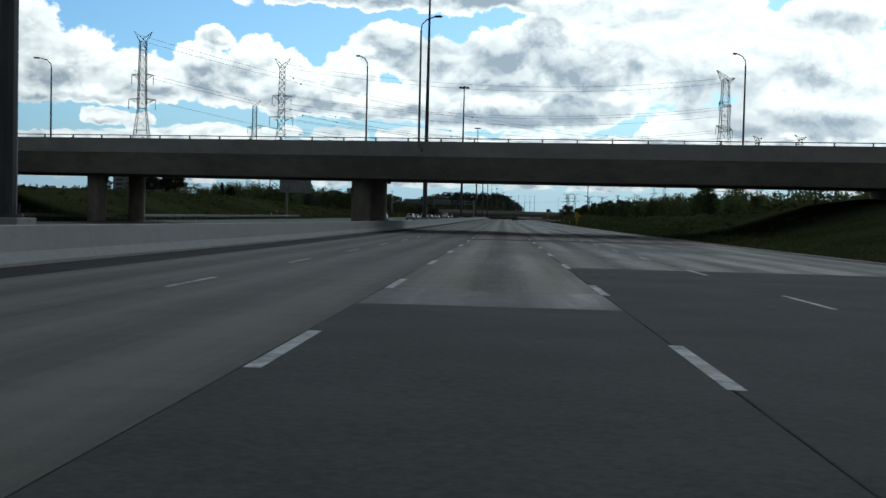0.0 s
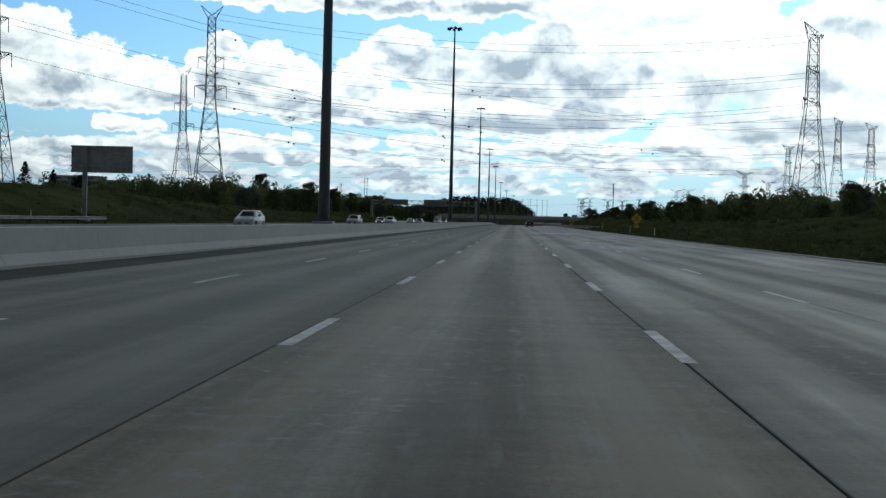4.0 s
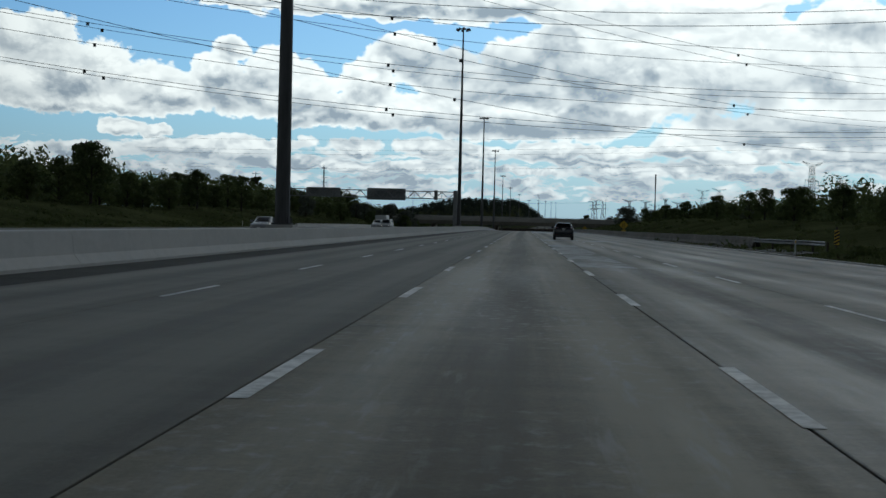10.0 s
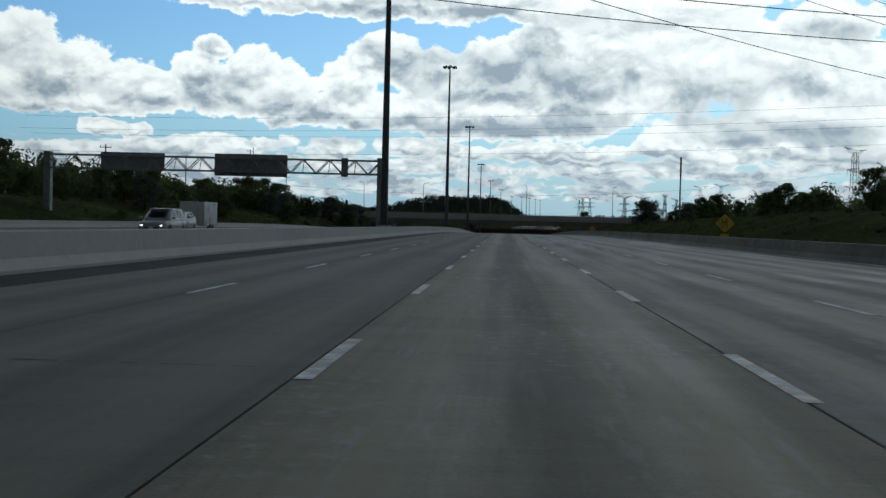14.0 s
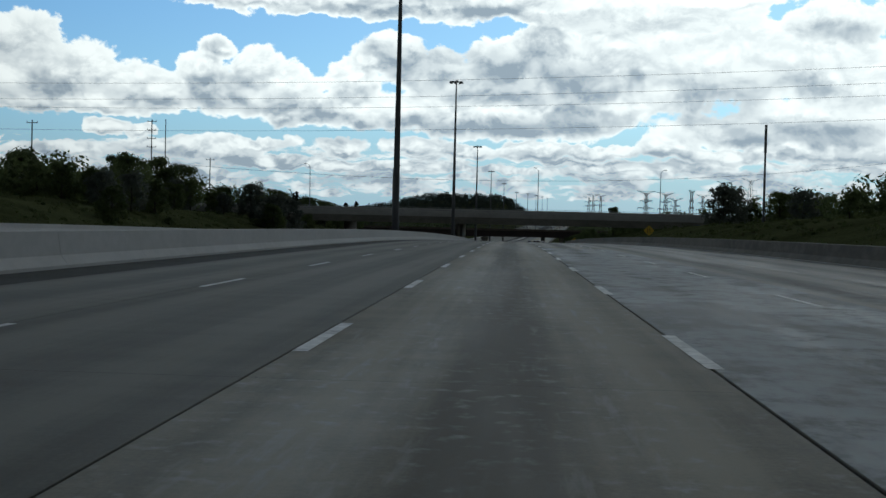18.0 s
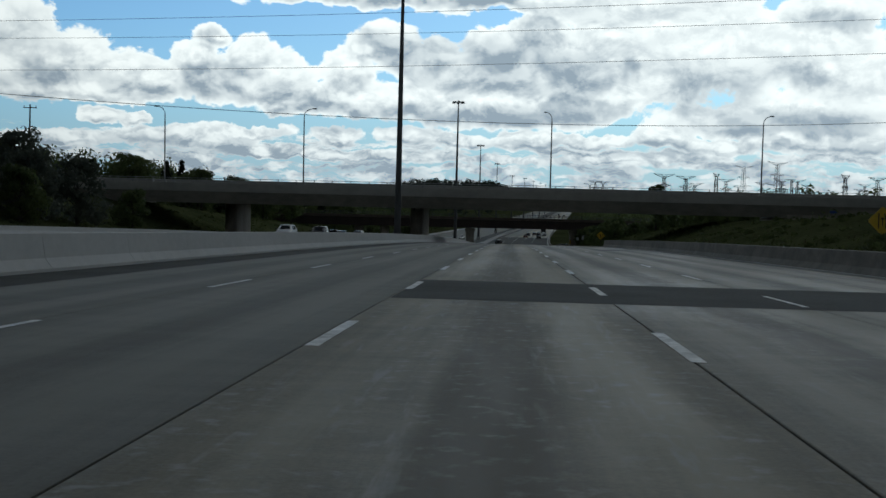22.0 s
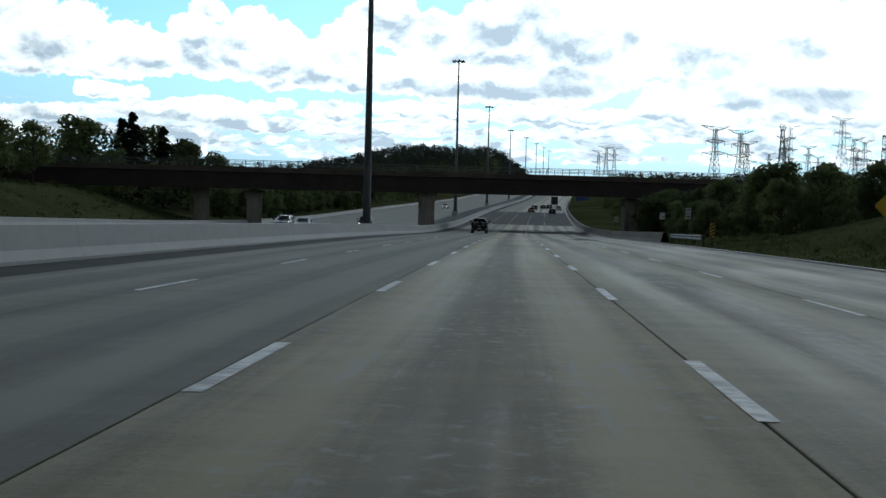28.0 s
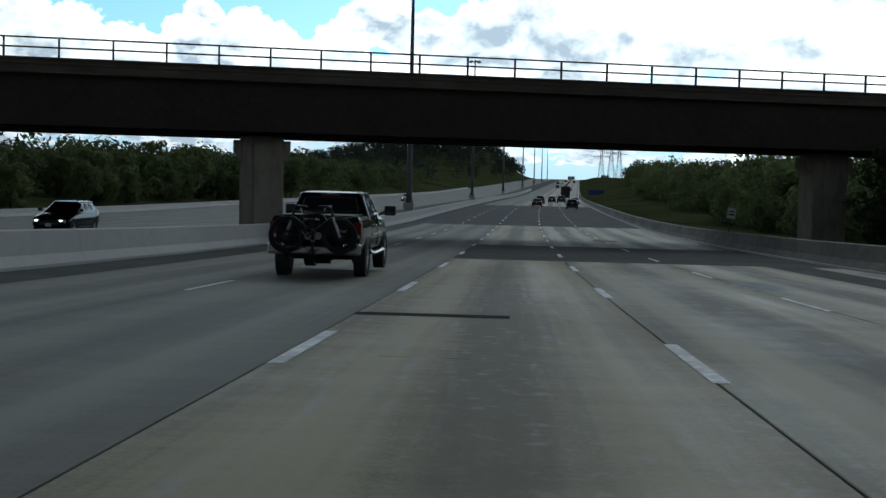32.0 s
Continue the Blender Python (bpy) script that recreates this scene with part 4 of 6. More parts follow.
# ---- sign gantry over the opposite carriageway ----
def gantry(s, l0, l1, z, top, panels):
    g = thing("sign_gantry", stand(s, 0), "grey steel truss sign gantry with signs seen from behind", "gantry")
    for x in (l0, l1):
        part("column", boxed(x - 0.42, x + 0.42, -0.45, 0.45, -0.2, top, 0.05), M_signback, g)
    bays = 26
    for y in (-0.55, 0.55):
        for h in (z, top - 0.35):
            part("chord", boxed(l0, l1, y - 0.09, y + 0.09, h - 0.09, h + 0.09), M_signback, g)
        for i in range(bays):
            a, b = l0 + (l1 - l0) * i / bays, l0 + (l1 - l0) * (i + 1) / bays
            za, zb = (z, top - 0.35) if i % 2 else (top - 0.35, z)
            part("diagonal", rod(bmesh.new(), (a, y, za), (b, y, zb), 0.06, n=5), M_signback, g)
    for i in range(0, bays + 1, 2):
        x = l0 + (l1 - l0) * i / bays
        part("strut", rod(bmesh.new(), (x, -0.55, z), (x, 0.55, top - 0.35), 0.05, n=5), M_signback, g)
    for x0, x1, z0, z1 in panels:
        p = part("sign_panel", boxed(x0, x1, 0.95, 1.02, z0, z1, 0.02), M_signback, g, "bare aluminium back of a direction sign")
        n = max(1, int(x1 - x0))
        for i in range(n + 1):
            x = x0 + (x1 - x0) * i / n
            part("stiffener", boxed(x - 0.04, x + 0.04, 0.85, 0.95, z0 + 0.05, z1 - 0.05), M_signback, p)
    return g


gantry(581, -52, -12.9, 6.7, 8.6, [(-46.0, -38.5, 6.6, 8.7), (-32.5, -24.0, 6.2, 8.8), (-17.6, -16.9, 6.4, 8.6)])


# ---- pylons ----
def lattice(bm, foot, neck, h0, h1, bays, r=0.09):
    """Four tapered legs with X bracing between two heights."""
    def corner(k, z):
        w = foot + (neck - foot) * (z - h0) / (h1 - h0)
        return Vector(((-w, w, w, -w)[k], (-w, -w, w, w)[k], z))
    zs = [h0]
    for i in range(bays):
        zs.append(zs[-1] + (h1 - h0) * (1.25 - 0.5 * i / max(1, bays - 1)) / bays)
    zs = [h0 + (z - h0) * (h1 - h0) / (zs[-1] - h0) for z in zs]
    for k in range(4):
        rod(bm, corner(k, h0), corner(k, h1), r * 1.5, r, 4, False)
    for a, b in zip(zs, zs[1:]):
        for k in range(4):
            rod(bm, corner(k, a), corner((k + 1) % 4, b), r * 0.6, n=3, caps=False)
            rod(bm, corner((k + 1) % 4, a), corner(k, b), r * 0.6, n=3, caps=False)
            rod(bm, corner(k, b), corner((k + 1) % 4, b), r * 0.6, n=3, caps=False)


def arm_mesh(length, z, drop, w, sx, r=0.08):
    bm = bmesh.new()
    if sx:
        tip = Vector((sx * length, 0, z + drop))
        for y in (-w, w):
            rod(bm, (sx * w, y, z - 0.9), tip, r, n=3, caps=False)
            rod(bm, (sx * w, y, z + 0.9), tip, r, n=3, caps=False)
            for i in range(1, 5):
                p = Vector((sx * w, y, z - 0.9)).lerp(tip, i / 5)
                q = Vector((sx * w, y, z + 0.9)).lerp(tip, (i - 0.5) / 5)
                rod(bm, p, q, r * 0.7, n=3, caps=False)
    return bm


def pylon(m, h, kind, label, group="pylons", bar=0.11):
    p = thing("pylon", m, label, "pylon", group)
    k = h / 55
    bm = bmesh.new()
    if kind == "mast":
        lattice(bm, 4.6 * k, 1.25 * k, 0, h * 0.56, 7, bar)
        lattice(bm, 1.25 * k, 1.0 * k, h * 0.56, h * 0.94, 9, bar)
        part("lattice_body", bm, M_lattice, p)
        for z, l in ((0.60, 4.2), (0.74, 3.4)):
            for sx in (-1, 1):
                part("crossarm", arm_mesh(l * k, h * z, 0.6 * k, 1.1 * k, sx), M_lattice, p)
        bm = bmesh.new()
        for sx in (-1, 1):
            for y in (-1, 1):
                rod(bm, (sx * k, y * k, h * 0.94), (sx * 2.9 * k, 0, h), 0.09, n=3)
                rod(bm, (-sx * k, y * k, h * 0.94), (sx * 2.9 * k, 0, h), 0.07, n=3)
        part("horned_top", bm, M_lattice, p)
        ins = [(sx * l * k, h * z + 0.6 * k) for z, l in ((0.60, 4.2), (0.74, 3.4)) for sx in (-1, 1)]
    else:
        lattice(bm, 5.0 * k, 1.7 * k, 0, h * 0.62, 7, bar)
        lattice(bm, 1.7 * k, 1.2 * k, h * 0.62, h * 0.97, 6, bar)
        part("lattice_body", bm, M_lattice, p)
        for z, l, d in ((0.64, 11.5, 0.4), (0.80, 8.5, 0.4), (0.97, 13.0, 2.2)):
            for sx in (-1, 1):
                part("crossarm", arm_mesh(l * k, h * z, d * k, 1.4 * k, sx, bar), M_lattice, p)
        ins = [(sx * l * k * f, h * z + 0.2) for z, l in ((0.64, 11.5), (0.80, 8.5)) for f in (1.0,) for sx in (-1, 1)]
    for x, z in ins:
        part("insulator", rod(bmesh.new(), (x, 0, z), (x, 0, z - 3.2 * k), 0.11, n=5), M_mast, p)
    return p


LM, LW = "slender grey lattice pylon with horned top", "grey lattice pylon with wide crossarms"
mast_a = pylon(stand(466, -84.6, 2.0, 10), 58, "mast", LM)
copy_thing(mast_a, stand(504, -103, 2.0, 5) @ Matrix.Scale(0.78, 4))
copy_thing(mast_a, stand(402, -119.5, 2.0, 5))
wide_a = pylon(stand(493, 89, 1.0, 65), 59, "wide", LW)
for s, lat, top, yaw in ((592, 122, 43, 65), (761, 181, 57, 60), (792, 146, 48, 60), (820, 168, 42, 60), (1040, 166, 51, 50), (1066, 188, 46, 50), (1662, 178, 52, 40), (1826, 173, 53, 40), (-90, -140, 50, 0)):
    g = land(s, lat)
    copy_thing(wide_a, stand(s, lat, g - 0.5, yaw) @ Matrix.Scale((top - g) / 59, 4))
far_a = pylon(stand(1440, 78, land(1440, 78) - 0.5, 30), 33, "wide", "heavy grey lattice pylon standing above the far woods", "far pylons", 0.11)
for s, lat, k, yaw in ((1480, 94, 1.0, 30), (1540, 105, 0.9, 25), (1470, 112, 1.05, 70), (1560, 128, 1.0, 35), (1470, 158, 0.95, 75), (1600, 172, 1.05, 30), (1440, 184, 1.05, 60),
                       (1560, 230, 1.1, 30), (1640, 270, 1.15, 30), (1700, 200, 1.1, 30), (1800, 300, 1.2, 30), (1900, 200, 1.1, 30), (2000, 260, 1.1, 30), (2100, 340, 1.2, 30), (2250, 220, 1.1, 20), (2400, 300, 1.1, 20),
                       (2150, 42, 1.15, 10), (2230, 52, 1.15, 10), (2320, 36, 1.1, 10), (2500, 420, 1.2, 20), (1250, 330, 1.2, 40), (1350, 420, 1.2, 40)):
    copy_thing(far_a, stand(s, lat, land(s, lat) - 0.5, yaw) @ Matrix.Scale(k, 4))


def span(a, b, sag, r=0.05, beads=0):
    """A hanging wire."""
    a, b = Vector(a), Vector(b)
    pts = [a.lerp(b, i / 28) + Vector((0, 0, -4 * sag * (i / 28) * (1 - i / 28))) for i in range(29)]
    w = tagged(part("power_line", tube(pts, r, 3), M_wire), "thin dark overhead power line spanning the motorway", "power line", "power lines")
    for k in range(beads):
        p = pts[4 + k * 6]
        part("spacer", boxed(p.x - 0.25, p.x + 0.25, p.y - 0.06, p.y + 0.06, p.z - 0.5, p.z + 0.1), M_wire, w)
    return w


for z, off in ((58, 0), (57, 5), (46, -3.6), (46, 4), (43, 0.5), (37, -4.4), (37, 4.4), (34, 0)):
    span(at(466 + off, -84.6, z), at(493 + off * 2, 89, z + 1), 6, beads=0)
for z, off in ((46, 0), (44, 4), (37, -3), (37, 3), (34, 0), (29, -4), (29, 4)):
    span(at(504 + off, -103, z), at(592 + off * 2, 122, z - 3), 7, beads=2)
for i, (z, off) in enumerate(((58, -3), (57, 3), (46, -5), (45.5, 5), (38, 3))):
    span(at(402 + off * 2, -119.5, z), at(761 + off, 181 + off, z - 2), 14, 0.05, beads=3)
for i, (z, off) in enumerate(((46, 0), (40, -6), (39, 6), (31, 0))):
    span(at(960 + off, -210, z + 4), at(900 + off * 2, 260, z + 16), 5, 0.045)
span(at(790, -75, 14), at(885, 120, 27), 6, 0.035)


# ---- wooden line poles and the dark monopole ----
def line_pole(s, lat, top, label, arms):
    h = top - land(s, lat) + 0.3
    p = thing("utility_pole", stand(s, lat, land(s, lat) - 0.3), label, "utility pole", "utility poles")
    part("pole", rod(bmesh.new(), (0, 0, 0), (0, 0, h), 0.2, 0.13, 8), M_wood, p)
    for i in range(arms):
        z = h - 0.6 - 2.2 * i
        part("crossarm", boxed(-1.2, 1.2, -0.07, 0.07, z - 0.08, z + 0.08), M_wood, p)
        for x in (-1.1, 1.1):
            part("insulator", rod(bmesh.new(), (x, 0, z + 0.08), (x, 0, z + 0.4), 0.07), M_steel, p)
    return p


for s, lat, h, arms in ((877.7, -92.7, 30.2, 4), (910.5, -98.8, 33.7, 0), (909, -85.3, 22.9, 1), (817, -99.6, 23.3, 1), (690, -82, 16.5, 1), (1000, -90, 20, 1), (480, -75, 12.5, 0), (560, -88, 16.5, 1)):
    line_pole(s, lat, h, "brown wooden utility pole above the roadside trees", arms)
mono = thing("monopole", stand(838.8, 56.6, 6.5), "dark telecom monopole standing behind the trees", "mast")
part("shaft", rod(bmesh.new(), (0, 0, -1), (0, 0, 15), 0.30, 0.22, 10), M_mast, mono)
part("antenna_shroud", rod(bmesh.new(), (0, 0, 15), (0, 0, 21), 0.30, 0.30, 10), M_mast, mono)
for z in (15.0, 17.0, 19.0):
    part("collar", rod(bmesh.new(), (0, 0, z - 0.08), (0, 0, z + 0.08), 0.36, n=10), M_mast, mono)


# ---- trees ----
def leaf_mesh(name, lobes, per, size, mat, seed, flat=0.7):
    """Many small leaf clumps, loosely filling uneven lobes: (x, y, z, rx, rz)."""
    rng = np.random.default_rng(seed)
    lobes = np.repeat(np.asarray(lobes, dtype=float), int(per), axis=0)
    n = len(lobes)
    unit = lambda v: v / (np.linalg.norm(v, axis=1)[:, None] + 1e-6)
    out = unit(rng.normal(size=(n, 3)))
    r = rng.uniform(0.25, 1.06, n) ** 0.6
    c = out * r[:, None] * lobes[:, [3, 3, 4]] + lobes[:, :3]
    t = rng.normal(size=(n, 3))
    t = unit(t - out * (t * out).sum(1)[:, None] * flat)
    b = unit(np.cross(out, t) + rng.normal(size=(n, 3)) * 0.35)
    k = (size * rng.uniform(0.5, 1.25, n))[:, None]
    verts = np.stack([c - t * k, c + b * k * 0.55, c + t * k, c - b * k * 0.55], axis=1).reshape(-1, 3)
    return mesh(name, verts.tolist(), np.arange(4 * n).reshape(-1, 4).tolist(), mat)


def tree_model(h, spread, seed, mat, label, name="tree", bushy=0.25):
    """A broadleaf tree: tapered trunk, limbs, and a gappy crown."""
    rng = random.Random(seed)
    t = thing(name, pose(0, 0, -900), label, "tree" if name == "tree" else "bush", "roadside trees" if name == "tree" else "roadside bushes")
    bm = bmesh.new()
    top = h * 0.8
    pts = [Vector((0, 0, -0.5))]
    for i in range(1, 6):
        pts.append(Vector((rng.uniform(-0.12, 0.12) * i * 0.4, rng.uniform(-0.12, 0.12) * i * 0.4, top * i / 5)))
    r0 = 0.022 * h + 0.05
    for i in range(5):
        rod(bm, pts[i], pts[i + 1], r0 * (1 - i * 0.18), r0 * (1 - (i + 1) * 0.18), 7, False)
    lobes = []
    n = 15 if name == "tree" else 9
    limbs = bmesh.new()
    for i in range(n):
        a = i * 2.4 + rng.uniform(-0.5, 0.5)
        z = h * (bushy + (0.95 - bushy) * (i + 0.5) / n)
        reach = spread * (0.95 - 0.75 * abs((i + 0.5) / n - 0.38)) * rng.uniform(0.55, 1.0) * 0.72
        tip = Vector((math.cos(a) * reach, math.sin(a) * reach, z))
        root = Vector((0, 0, max(0.3, z - reach * 0.8)))
        rod(limbs, root, tip, r0 * 0.35, r0 * 0.1, 5, False)
        lr = spread * rng.uniform(0.26, 0.42)
        lobes.append((tip.x, tip.y, tip.z, lr, lr * rng.uniform(0.6, 0.85)))
    lobes.append((0, 0, h * 0.9, spread * 0.3, h * 0.1))
    part("trunk", bm, M_bark, t)
    part("branching", limbs, M_bark, t)
    part("crown", leaf_mesh("crown", lobes, 170 if name == "tree" else 130, 0.055 * h ** 0.5 + 0.13, mat, seed), None, t)
    return t


def conifer_model(h, spread, seed):
    rng = np.random.default_rng(seed)
    t = thing("conifer", pose(0, 0, -900), "dark green spruce tree with drooping boughs", "tree", "roadside conifers")
    part("trunk", rod(bmesh.new(), (0, 0, -0.5), (0, 0, h), 0.02 * h, 0.02, 7), M_bark, t)
    verts, faces = [], []
    layers = int(h * 2.0)
    for i in range(layers):
        z = h * (0.10 + 0.9 * i / layers)
        reach = spread * (1 - i / layers) ** 0.85 * rng.uniform(0.5, 1.4) + 0.15
        for k in range(8):
            a = rng.uniform(0, 2 * math.pi)
            for f in np.linspace(0.25, 1, 6):
                r = reach * f
                p = np.array([math.cos(a) * r, math.sin(a) * r, z - 0.22 * r + rng.normal() * 0.16])
                w = 0.26 + 0.10 * rng.random()
                out, sid = np.array([math.cos(a), math.sin(a), -0.3]), np.array([-math.sin(a), math.cos(a), rng.normal() * 0.5])
                j = len(verts)
                verts += [p - out * w, p + sid * w * 0.8, p + out * w * 1.3, p - sid * w * 0.8]
                faces.append((j, j + 1, j + 2, j + 3))
    part("foliage", mesh("foliage", verts, faces, M_needle), None, t)
    return t


models = [tree_model(10, 4.6, 3, M_leaf, "dense dark green broadleaf tree on the roadside bank"),
          tree_model(8, 4.2, 8, M_leaf, "rounded green broadleaf tree on the roadside bank", bushy=0.15),
          tree_model(12, 3.6, 12, M_leaf, "tall open-crowned green tree above the bushes", bushy=0.4),
          tree_model(6.5, 3.8, 21, M_leaf, "low spreading green tree in the roadside scrub", bushy=0.10),
          tree_model(7, 4.0, 30, M_leaf_grey, "silvery grey-green willow-like tree on the bank", bushy=0.08),
          tree_model(3.0, 2.3, 41, M_leaf, "rounded dark green shrub on the bank", "bush", 0.10),
          conifer_model(11, 2.6, 50), conifer_model(8, 2.2, 60),
          tree_model(6.5, 3.3, 70, M_needle, "broad dark pine on the grassy bank", bushy=0.3)]
placed = [False] * len(models)


def grow(k, s, lat, size=1.0, yaw=None, sink=0.0):
    m = stand(s, lat, land(s, lat) - 0.15 - sink, random.uniform(0, 360) if yaw is None else yaw) @ Matrix.Scale(size, 4)
    if not placed[k]:
        placed[k] = True
        models[k].matrix_basis = m
        return models[k]
    return copy_thing(models[k], m)


random.seed(11)
for k, s, lat, size in ((4, 792, 40, 1.15), (4, 800, 43, 1.0), (0, 838, 60, 0.95), (0, 845, 64, 1.0), (1, 850, 56, 0.9), (0, 868, 76, 1.0), (3, 770, 58, 1.0), (2, 960, 33, 0.86), (2, 568, -91.6, 1.36),
                        (0, 765, -80, 0.95), (0, 772, -83, 0.95), (0, 821, -80, 1.32), (0, 828, -84, 1.30), (0, 841, -80, 1.35), (1, 835, -76, 1.4), (0, 845, -75, 1.2), (0, 617, -85, 0.95), (1, 624, -83, 1.1), (2, 712, -87, 1.15),
                        (0, 1072, 25, 0.78), (1, 1066, 22.5, 0.85), (0, 1082, 27, 0.85), (1, 1078, 23.5, 0.9), (3, 1064, 27.5, 1.0)):
    grow(k, s, lat, size)
for k, s, lat, size in ((0, 566, -88, 0.9), (1, 575, -97, 1.0),
                        (1, 730, 62, 1.0), (0, 752, 68, 1.0), (7, 860, -68, 0.8), (6, 940, -66, 0.95), (7, 950, -60, 0.9), (7, 905, -66, 0.75)):
    grow(k, s, lat, size)
for k, s, lat, size in ((6, 1112, -66, 1.55), (6, 1126, -79, 1.75), (6, 1112, -72, 1.8), (7, 1130, -88, 2.2), (2, 1112, -61, 1.3), (1, 1112, -56, 1.6), (0, 1124, -66, 1.5), (0, 1130, -76, 1.8), (1, 1134, -92, 2.2), (0, 1118, -84, 1.9), (0, 1020, -58, 0.85),
                        (0, 1050, 30, 0.82), (1, 1040, 27, 0.95), (0, 1058, 34, 0.88), (1, 1062, 29, 0.92), (3, 1035, 25, 1.0), (0, 1030, 33, 0.75), (1, 1066, 24, 0.8)):
    grow(k, s, lat, size)
# right-hand belts
for i in range(44):
    s = random.uniform(240, 780)
    grow(random.choice((0, 1, 3, 3, 5, 1, 4)), s, random.uniform(46, 62) + 6 * math.sin(s / 60), random.uniform(0.55, 0.95) * (0.8 if s < 420 else 1.0))
for i in range(26):
    grow(random.choice((5, 5, 3)), random.uniform(130, 700), random.uniform(34, 48), random.uniform(0.5, 0.85))
for i in range(46):
    s = random.uniform(905, 1085)
    grow(random.choice((0, 1, 3, 3, 1, 0)), s, random.uniform(25 if s > 990 else 34, 48), random.uniform(0.7, 1.05) * (1 if s > 990 else 0.62))
for i in range(22):
    grow(random.choice((5, 3)), random.uniform(975, 1065), random.uniform(22.5, 27), random.uniform(0.6, 0.9))
for i in range(26):
    s = random.uniform(1095, 1260)
    grow(random.choice((0, 1, 3)), s, random.uniform(32, 46), random.uniform(0.7, 1.0))
# left-hand belts
for i in range(44):
    grow(random.choice((0, 1, 3, 5, 1, 3, 4)), random.uniform(440, 860), -random.uniform(58, 74), random.uniform(0.5, 0.95))
for i in range(24):
    grow(random.choice((5, 3, 5, 4)), random.uniform(590, 850), -random.uniform(46, 58), random.uniform(0.6, 1.0))
for i in range(30):
    grow(random.choice((0, 1, 3, 6, 0)), random.uniform(905, 1075), -random.uniform(60, 74), random.uniform(0.7, 1.1))
for i in range(26):
    grow(random.choice((0, 1, 3, 3)), random.uniform(1095, 1260), -random.uniform(43, 56), random.uniform(0.6, 0.95))
for k, s, lat, size in ((7, 293, -66.4, 0.55), (8, 304, -81.0, 1.0), (8, 307, -84.0, 0.85), (8, 288, -82.0, 0.72), (8, 280, -91.0, 0.62), (7, 318, -72.0, 0.5), (8, 336, -74.0, 0.55)):
    grow(k, s, lat, size)


def woods(label, count, place, size, seed, per=26, mat=None):
    """Far woods: clumps of leaves too many and too far to count."""
    rng = random.Random(seed)
    lobes = []
    for i in range(count):
        s, lat, h = place(rng)
        p = at(s, lat, land(s, lat))
        for k in range(3):
            lobes.append((p.x + rng.uniform(-3, 3), p.y + rng.uniform(-3, 3), p.z + h * (0.35 + 0.28 * k), h * (0.5 - 0.08 * k), h * 0.34))
    me = leaf_mesh("woods", lobes, per, size, mat or M_far_hazy, seed)
    return tagged(part("woods", me, None), label, "woods", kind="stuff")


woods("dark far woods beside the motorway", 420, lambda r: (r.uniform(1450, 2500), r.choice((-1, 1)) * r.uniform(55, 330) + 6, r.uniform(7, 11)), 1.0, 3)
woods("dark wooded mound beside the far road", 520, lambda r: (r.uniform(1990, 2400), -r.uniform(48, 270), r.uniform(7, 10)), 1.0, 4)
woods("dense belt of trees behind the right bank", 420, lambda r: (r.uniform(260, 860), r.uniform(60, 130), r.uniform(4.5, 8)), 0.5, 5, 95, M_leaf)
woods("dense belt of trees behind the left bank", 420, lambda r: (r.uniform(440, 860), -r.uniform(72, 125), r.uniform(4.5, 8)), 0.5, 6, 95, M_leaf)
woods("dense trees on the low ground beyond the last overpass", 420, lambda r: (r.uniform(1090, 1480), r.uniform(30, 110), r.uniform(5.5, 8.5)), 0.5, 7, 95, M_leaf)
woods("dense trees on the low ground beyond the opposite carriageway", 420, lambda r: (r.uniform(1090, 1480), -r.uniform(47, 130), r.uniform(4.5, 7.5)), 0.5, 8, 95, M_leaf)
woods("dense trees between the two overpasses on the right", 200, lambda r: (r.uniform(905, 1085), r.uniform(48, 100), r.uniform(4.5, 7)), 0.45, 9, 95, M_leaf)
woods("dense trees between the two overpasses on the left", 200, lambda r: (r.uniform(905, 1075), -r.uniform(70, 115), r.uniform(6, 9)), 0.45, 10, 95, M_leaf)

woods("thicket of young trees above the right-hand wall", 240, lambda r: (r.uniform(1100, 1330), r.uniform(28, 40), r.uniform(2.5, 4.5)), 0.3, 14, 110, M_leaf)


def scrub(label, count, place, seed):
    """Low weeds and briars scattered over the banks."""
    rng = random.Random(seed)
    lobes = []
    for i in range(count):
        s, lat = place(rng)
        h = rng.uniform(0.2, 0.7) * (1 + (rng.random() < 0.08))
        p = at(s, lat, land(s, lat))
        lobes.append((p.x, p.y, p.z + h * 0.2, h * 1.3, h * 0.5))
    return tagged(part("scrub", leaf_mesh("scrub", lobes, 22, 0.22, M_grass, seed), None), label, "scrub", kind="stuff")


scrub("dark green weeds and briars on the right bank", 1500, lambda r: (r.uniform(120, 1060), 17 + r.random() ** 1.4 * 32), 21)
scrub("dark green weeds and briars on the left bank", 1100, lambda r: (r.uniform(150, 1060), -42 - r.random() ** 1.3 * 26), 22)


